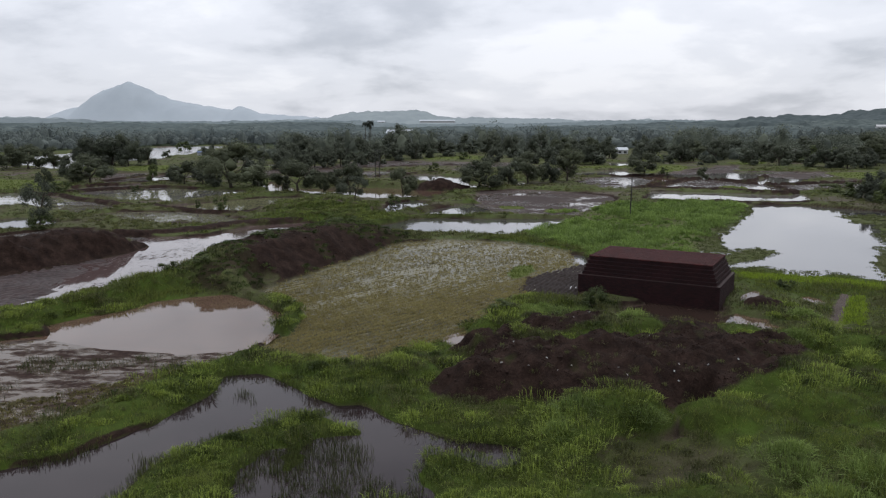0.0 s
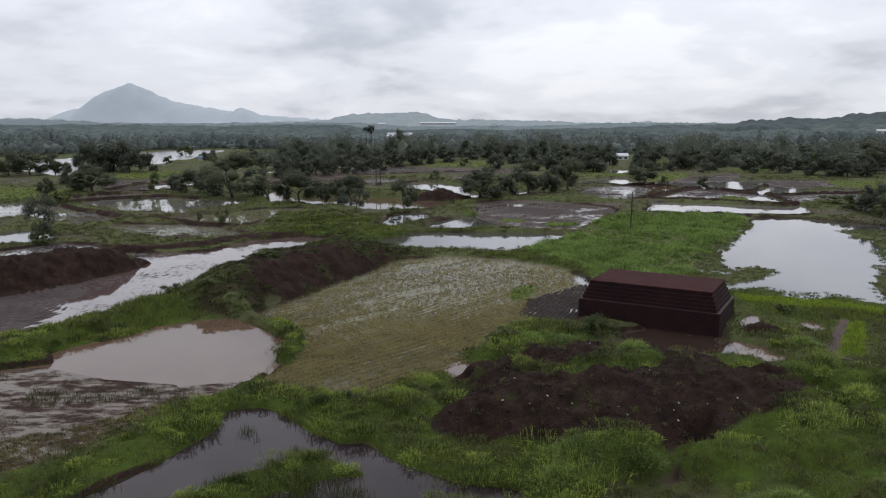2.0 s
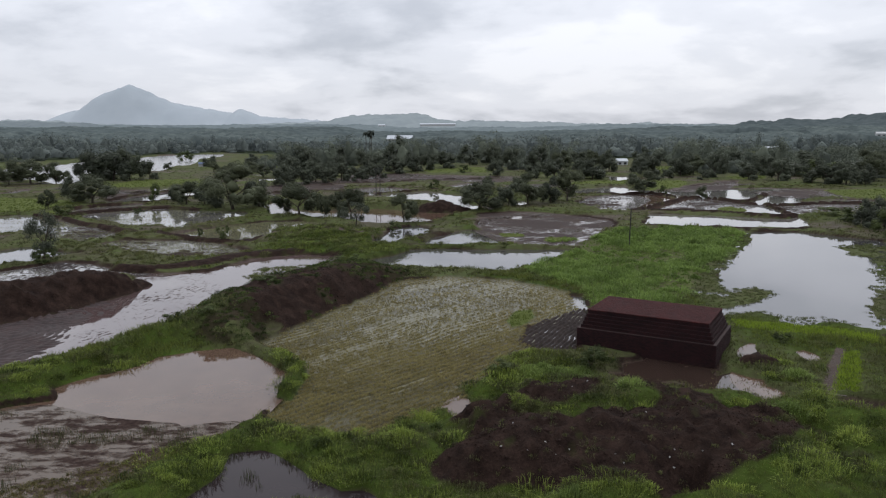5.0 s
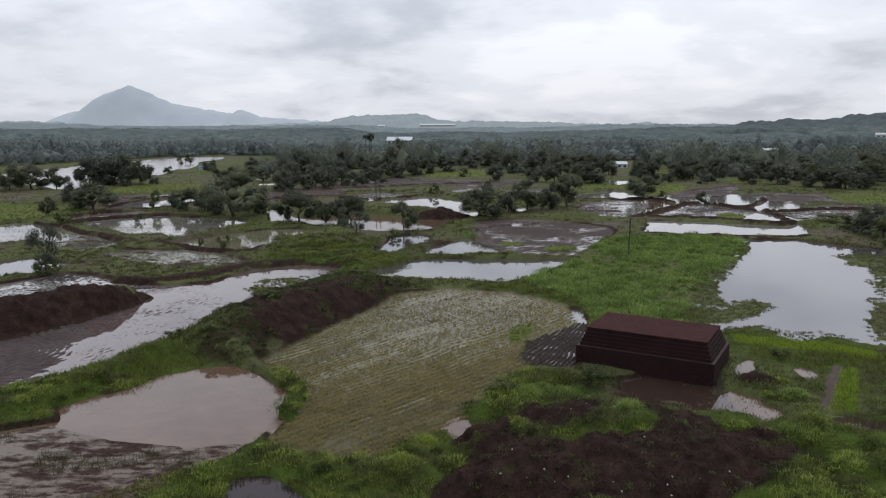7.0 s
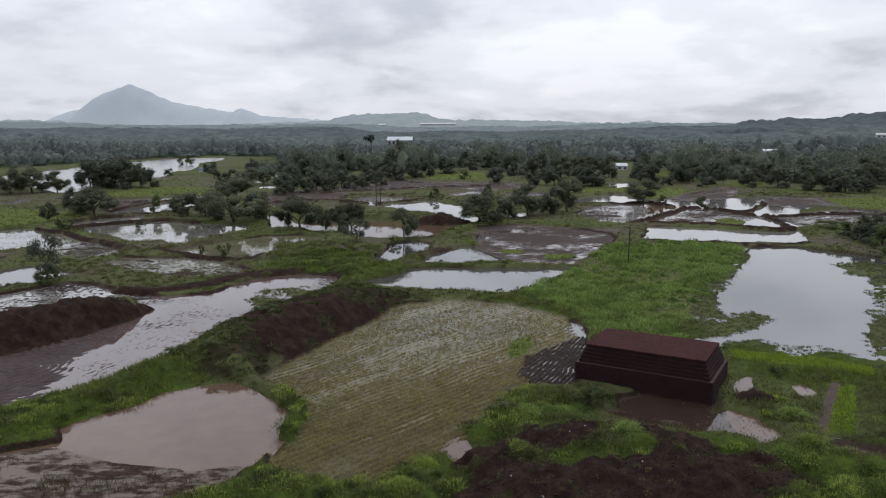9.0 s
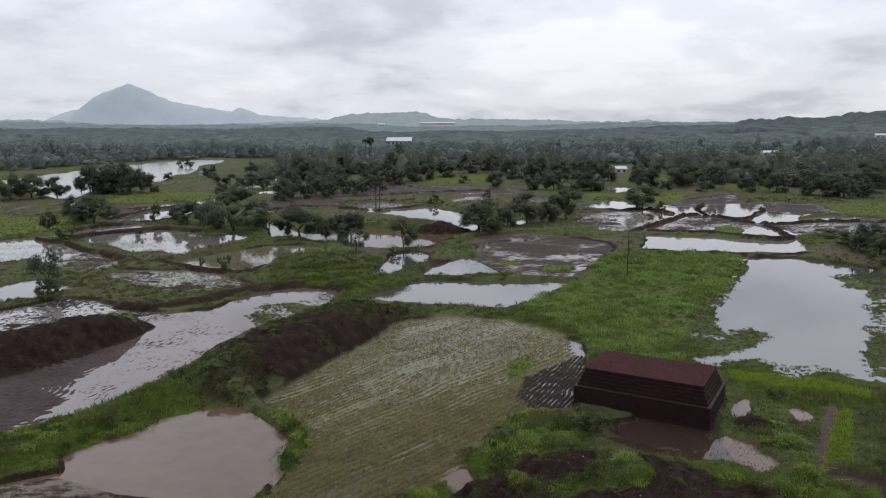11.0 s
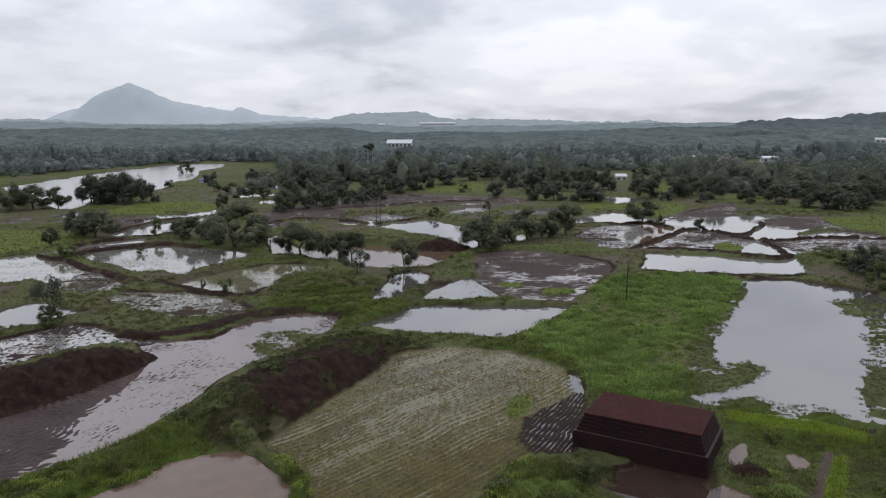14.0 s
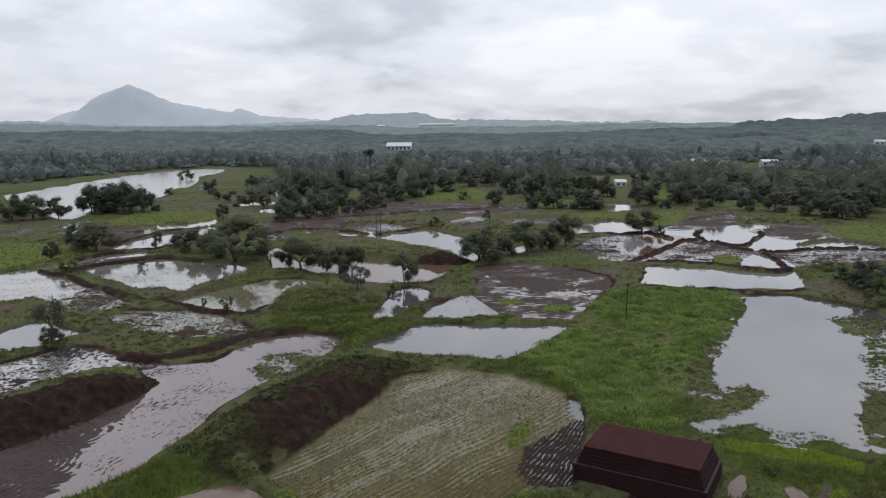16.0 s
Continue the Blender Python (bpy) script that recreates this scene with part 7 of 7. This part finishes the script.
    keep &= rng.uniform(0, 1, len(x)) < 0.30 + 0.8 * fbm(x, y, 14.0, 331, 3) + 0.5 * (land["h"] > 0.6)
    x, y, z, lush = x[keep], y[keep], land["h"][keep], land["lush"][keep]
    size = rng.uniform(0.6, 1.7, len(x))
    rich = rng.uniform(0, 1, len(x)) < 0.2 + 0.6 * lush
    for name, label, mat, pick in (("far_tussocks", "clumps of green grass among far paddies", BUND_GREEN, rich), ("far_weeds", "dark olive weeds among far paddies", BUND_LEAF, ~rich)):
        tussocks(name, label, mat, x[pick], y[pick], z[pick] - 0.05, size[pick], 0.3 + 0.4 * size[pick], 36, 54)
    # lush hummocks between the paddies
    x, y = clump_spots(rng, -46, -4, 112, 160, 1.25)
    land = terrain(x, y)
    keep = ~land["wet"] & (land["soil"] < 0.6) & (land["h"] > land["level"] + 0.08)
    near = np.max([smooth(1.45 - np.hypot(x - cx, y - cy) / r) for cx, cy, r, up in MOUNDS], axis=0)
    keep &= rng.uniform(0, 1, len(x)) < 0.85 * near
    x, y, z = x[keep], y[keep], land["h"][keep]
    size = rng.uniform(0.6, 1.5, len(x))
    tussocks("hummock_grass", "lush green grass on hummocks", HUMMOCK_LEAF, x, y, z - 0.1, size, 0.25 + 0.4 * size, 80, 56)
    # dark weeds on the bank between the paddies
    x, y = clump_spots(rng, -36, -5, 68, 110, 0.7)
    land = terrain(x, y)
    keep = (rng.uniform(0, 1, len(x)) < 2.2 * land["weed"]) & ~land["wet"]
    x, y, z = x[keep], y[keep], land["h"][keep]
    size = rng.uniform(0.25, 0.7, len(x))
    tussocks("bank_weeds", "dark green weeds covering the earth bank", BANK_LEAF, x, y, z - 0.05, size, 0.15 + 0.4 * size, 50, 52)
    # thin weeds on the near heap
    x, y = clump_spots(rng, -1, 25, 38, 60, 0.45)
    land = terrain(x, y)
    keep = (rng.uniform(0, 1, len(x)) < 0.9 * land["weed"] + 0.10 * (land["soil"] > 0.7) * (land["h"] > 1.0)) & ~land["wet"]
    x, y, z = x[keep], y[keep], land["h"][keep]
    size = rng.uniform(0.15, 0.5, len(x))
    tussocks("heap_weeds", "olive weeds and dead stalks on the earth heap", BUND_LEAF, x, y, z - 0.03, size, 0.15 + 0.45 * size, 26, 55)
    # sedge mats at the pond's margins
    x, y = clump_spots(rng, -35, 75, 80, 150, 0.75)
    land = terrain(x, y)
    thick = 0.8 + 0.9 * fbm(x, y, 3.5, 313, 3) + 0.8 * (x > 24) * (x < 44) * (y < 100)
    keep = (land["reed"] > 0.35) & (rng.uniform(0, 1, len(x)) < thick)
    x, y, z = x[keep], y[keep], np.maximum(land["h"][keep], -0.04)
    tussocks("sedge_mats", "dull olive sedge matted in shallow water", SEDGE_MAT, x, y, z, rng.uniform(0.25, 0.6, len(x)), np.full(len(x), 0.22), 30, 49)
    # seedbed beside the path
    x, y = clump_spots(rng, 20, 60, 44, 100, 0.3)
    land = terrain(x, y)
    spot = np.zeros(len(x), bool)
    for name, kind, level, outline in FIELDS:
        if kind == "nursery":
            spot |= inside(outline, x, y) > 0.1
    x, y, z = x[spot], y[spot], land["h"][spot]
    blades("rice_seedlings", "dense lime green rice seedlings", NURSERY_LEAF, x, y, z, np.full(len(x), 0.3), 0.01 + 0.0004 * y, 9, 50, 0.6, 0.5, bent=False)


CUSHION_LEAF = leafy("cushion_blades", (0.042, 0.062, 0.016), (0.210, 0.285, 0.072), 0.3, 0.6, 0.45)
BANK_LEAF = leafy("bank_weed_blades", (0.022, 0.034, 0.010), (0.105, 0.145, 0.038), 0.3, 0.6, 0.6)
GRASS_TUFT = leafy("low_grass_blades", (0.038, 0.050, 0.012), (0.196, 0.236, 0.052), 0.3, 0.6, 0.5)
HUMMOCK_LEAF = leafy("hummock_blades", (0.050, 0.068, 0.018), (0.205, 0.250, 0.064), 0.3, 0.6, 0.6)
DROWNED_LEAF = leafy("drowned_grass_blades", (0.052, 0.047, 0.017), (0.168, 0.150, 0.052), 0.25, 0.6, 0.5)
SEDGE_MAT = leafy("sedge_mat_blades", (0.044, 0.052, 0.021), (0.130, 0.150, 0.054), 0.25)


def scatter(rng, number, y0, y1, side=0.66):
    """Places spread over the wedge of land ahead, thinning out with distance."""
    y = y0 * (y1 / y0) ** rng.uniform(0, 1, number)
    x = rng.uniform(-1, 1, number) * (side * y + 6)
    return x, y


def build_grass():
    rng = np.random.default_rng(12)
    for name, label, y0, y1, number, per in (("tall_grass", "tall wet green grass and weeds", 15, 62, 33000, 7), ("bund_grass", "rough green grass on bunds and banks", 62, 150, 60000, 5),
                                             ("far_grass", "rough grass among far paddies", 150, 420, 60000, 5)):
        x, y = scatter(rng, number, y0, y1)
        land = terrain(x, y)
        clump = np.clip(0.85 + 0.65 * fbm(x, y, 2.6, 101, 3), 0.25, 1.7)
        keep = ~land["wet"] & (land["straw"] < 0.2) & (land["green"] < 0.25) & (rng.uniform(0, 1, number) < np.maximum(land["tall"], 0.8 * (land["level"] > -5) * (land["h"] > land["level"] + 0.06) * (land["soil"] < 0.3)) * np.clip(clump, 0.3, 1) * (1.05 - 0.95 * land["crease"])) & (rng.uniform(0, 1, number) < 1.1 - np.maximum(land["mud"] * np.where((land["level"] > -5) & (land["h"] > land["level"] + 0.06), 0.2, 1.0), land["soil"]))
        thin = np.clip(0.25 + 0.75 * land["lush"] + 0.5 * fbm(x, y, 7.0, 161, 3), 0.05, 1)
        keep &= rng.uniform(0, 1, number) < thin
        x, y, clump, z, lush = x[keep], y[keep], clump[keep], land["h"][keep], land["lush"][keep]
        tall = (0.24 + 0.12 * land["hump"][keep]) * (1.0 + 0.5 * (y > 62)) * np.clip(clump, 0.6, 1.3) * (1 + 0.25 * smooth((y - 60) / 200)) * (1 - 0.35 * smooth((y - 110) / 100))
        if y0 < 60:
            leafy_spot = (rng.uniform(0, 1, len(x)) < 0.3) & (fbm(x, y, 4.0, 191, 2) > -0.5)
            weeds("leafy_weeds", "low leafy green weeds in wet clumps", WEED_LEAF, x[leafy_spot], y[leafy_spot], z[leafy_spot], tall[leafy_spot] * 0.75, 0.035 + 0.0007 * y[leafy_spot], 7, 17)
            x, y, z, tall, lush = (a[~leafy_spot] for a in (x, y, z, tall, lush))
        rich = rng.uniform(0, 1, len(x)) < lush
        blades(name, label, GRASS_LEAF, x[rich], y[rich], z[rich], tall[rich], np.where(y[rich] < 62, 0.004 + 0.00028 * y[rich], 0.008 + 0.00045 * y[rich]), per, 5, 0.45, 1.0, bent=False)
        dull = ~rich
        blades(name + "_dry", "dull olive grass and weeds on wet earth", BUND_LEAF, x[dull], y[dull], z[dull], tall[dull] * 0.8, 0.006 + 0.0004 * y[dull], per, 15, 0.45, 1.0, bent=False)
    x, y = scatter(rng, 22000, 82, 165)
    land = terrain(x, y)
    keep = (land["green"] > 0.2) & (land["green"] < 0.6) & ~land["wet"]
    x, y, z = x[keep], y[keep], land["h"][keep]
    tall = (0.2 + 0.1 * land["hump"][keep]) * np.clip(0.9 + 0.4 * fbm(x, y, 2.5, 111, 3), 0.4, 1.4)
    blades("meadow_grass", "lush bright green uncut grass field", GREEN_LEAF, x, y, z, tall, 0.018 + 0.0006 * y, 5, 6, 0.3, bent=False)
    x, y = scatter(rng, 90000, 52, 420)
    land = terrain(x, y)
    keep = land["green"] > 0.7
    x, y, z = x[keep], y[keep], land["h"][keep]
    blades("young_rice", "bright lime green young rice", LIME_LEAF, x, y, z, np.full(len(x), 0.26), 0.016 + 0.0005 * y, 5, 7, 0.4, bent=False)
    x, y = scatter(rng, 170000, 46, 106, 0.3)
    land = terrain(x, y)
    keep = (land["straw"] > 0.33)
    x, y, z = x[keep], y[keep], land["h"][keep]
    across = rows_of_stubble(x, y)[0]
    row = np.sin(across * 6.283 / 0.72) + 0.28 * fbm(x, y, 1.2, 127, 2) > 0.25
    soaked = smooth((y - 57 - 0.7 * (x + 6)) / 22)
    thick = fbm(0.75 * x - 0.66 * y, y * 0.3, 5.0, 121, 3) * 0.45
    keep = (row | (rng.uniform(0, 1, len(x)) < 0.12)) & (rng.uniform(0, 1, len(x)) < np.clip(0.85 - 0.35 * soaked + thick, 0.25, 1.0))
    x, y, z = x[keep], y[keep], z[keep]
    blades("rice_stubble", "rows of short yellow-brown rice stubble in thin water", DRY_LEAF, x, y, z, np.full(len(x), 0.19), 0.014 + 0.00026 * y, 6, 8, 0.45, 1.0, bent=False)
    x, y = scatter(rng, 60000, 24, 62, 0.6)
    land = terrain(x, y)
    shallow = land["level"] - land["h"]
    keep = (shallow > -0.1) & (shallow < 0.24) & (land["straw"] < 0.2) & (land["level"] > 0.25) & (fbm(x, y, 3.0, 131, 3) > np.where(land["reed"] > 0.3, np.where(land["level"] > 0.5, -0.1, 0.35), np.where(land["level"] > 0.5, 0.3, 1.2))) & (land["mud"] < 0.95)
    x, y, z = x[keep], y[keep], np.maximum(land["h"][keep], land["level"][keep] - 0.1)
    blades("sedge", "thin dark sedge standing in shallow water", REED_LEAF, x, y, z, np.full(len(x), 0.42), np.full(len(x), 0.012), 4, 9, 0.5, 0.35)


def build_sprouts():
    """Thin drowned rice standing in the shallow paddies."""
    rng = np.random.default_rng(61)
    spots = []
    for name, kind, z, outline in FIELDS:
        if name not in ("sprouting_paddy", "weedy_puddle"):
            continue
        p = np.asarray(outline)
        lo, hi = p.min(0), p.max(0)
        n = int((hi - lo).prod() * (10 if kind in ("shoal", "olive") else 5))
        x, y = rng.uniform(lo[0], hi[0], n), rng.uniform(lo[1], hi[1], n)
        thick = 0.42 + 0.9 * fbm(x, y, 13.0, 341, 3) + 0.35 * fbm(x * 0.3, y, 2.0, 343, 2) + (0.5 if kind in ("shoal", "olive") else -0.05)
        keep = (inside(outline, x, y) > -0.3) & (rng.uniform(0, 1, n) < thick)
        spots.append(np.stack([x[keep], y[keep], np.full(keep.sum(), z)], 1))
    x, y, z = np.concatenate(spots).T
    blades("drowned_rice", "thin olive rice stalks standing in shallow water", SPROUT_LEAF, x, y, z, rng.uniform(0.10, 0.24, len(x)), np.full(len(x), 0.03), 3, 62, 1.2, 0.8, bent=False)


SPROUT_LEAF = leafy("drowned_rice_blades", (0.110, 0.115, 0.055), (0.220, 0.225, 0.110), 0.3)
build_grass()
build_tussocks()
build_sprouts()
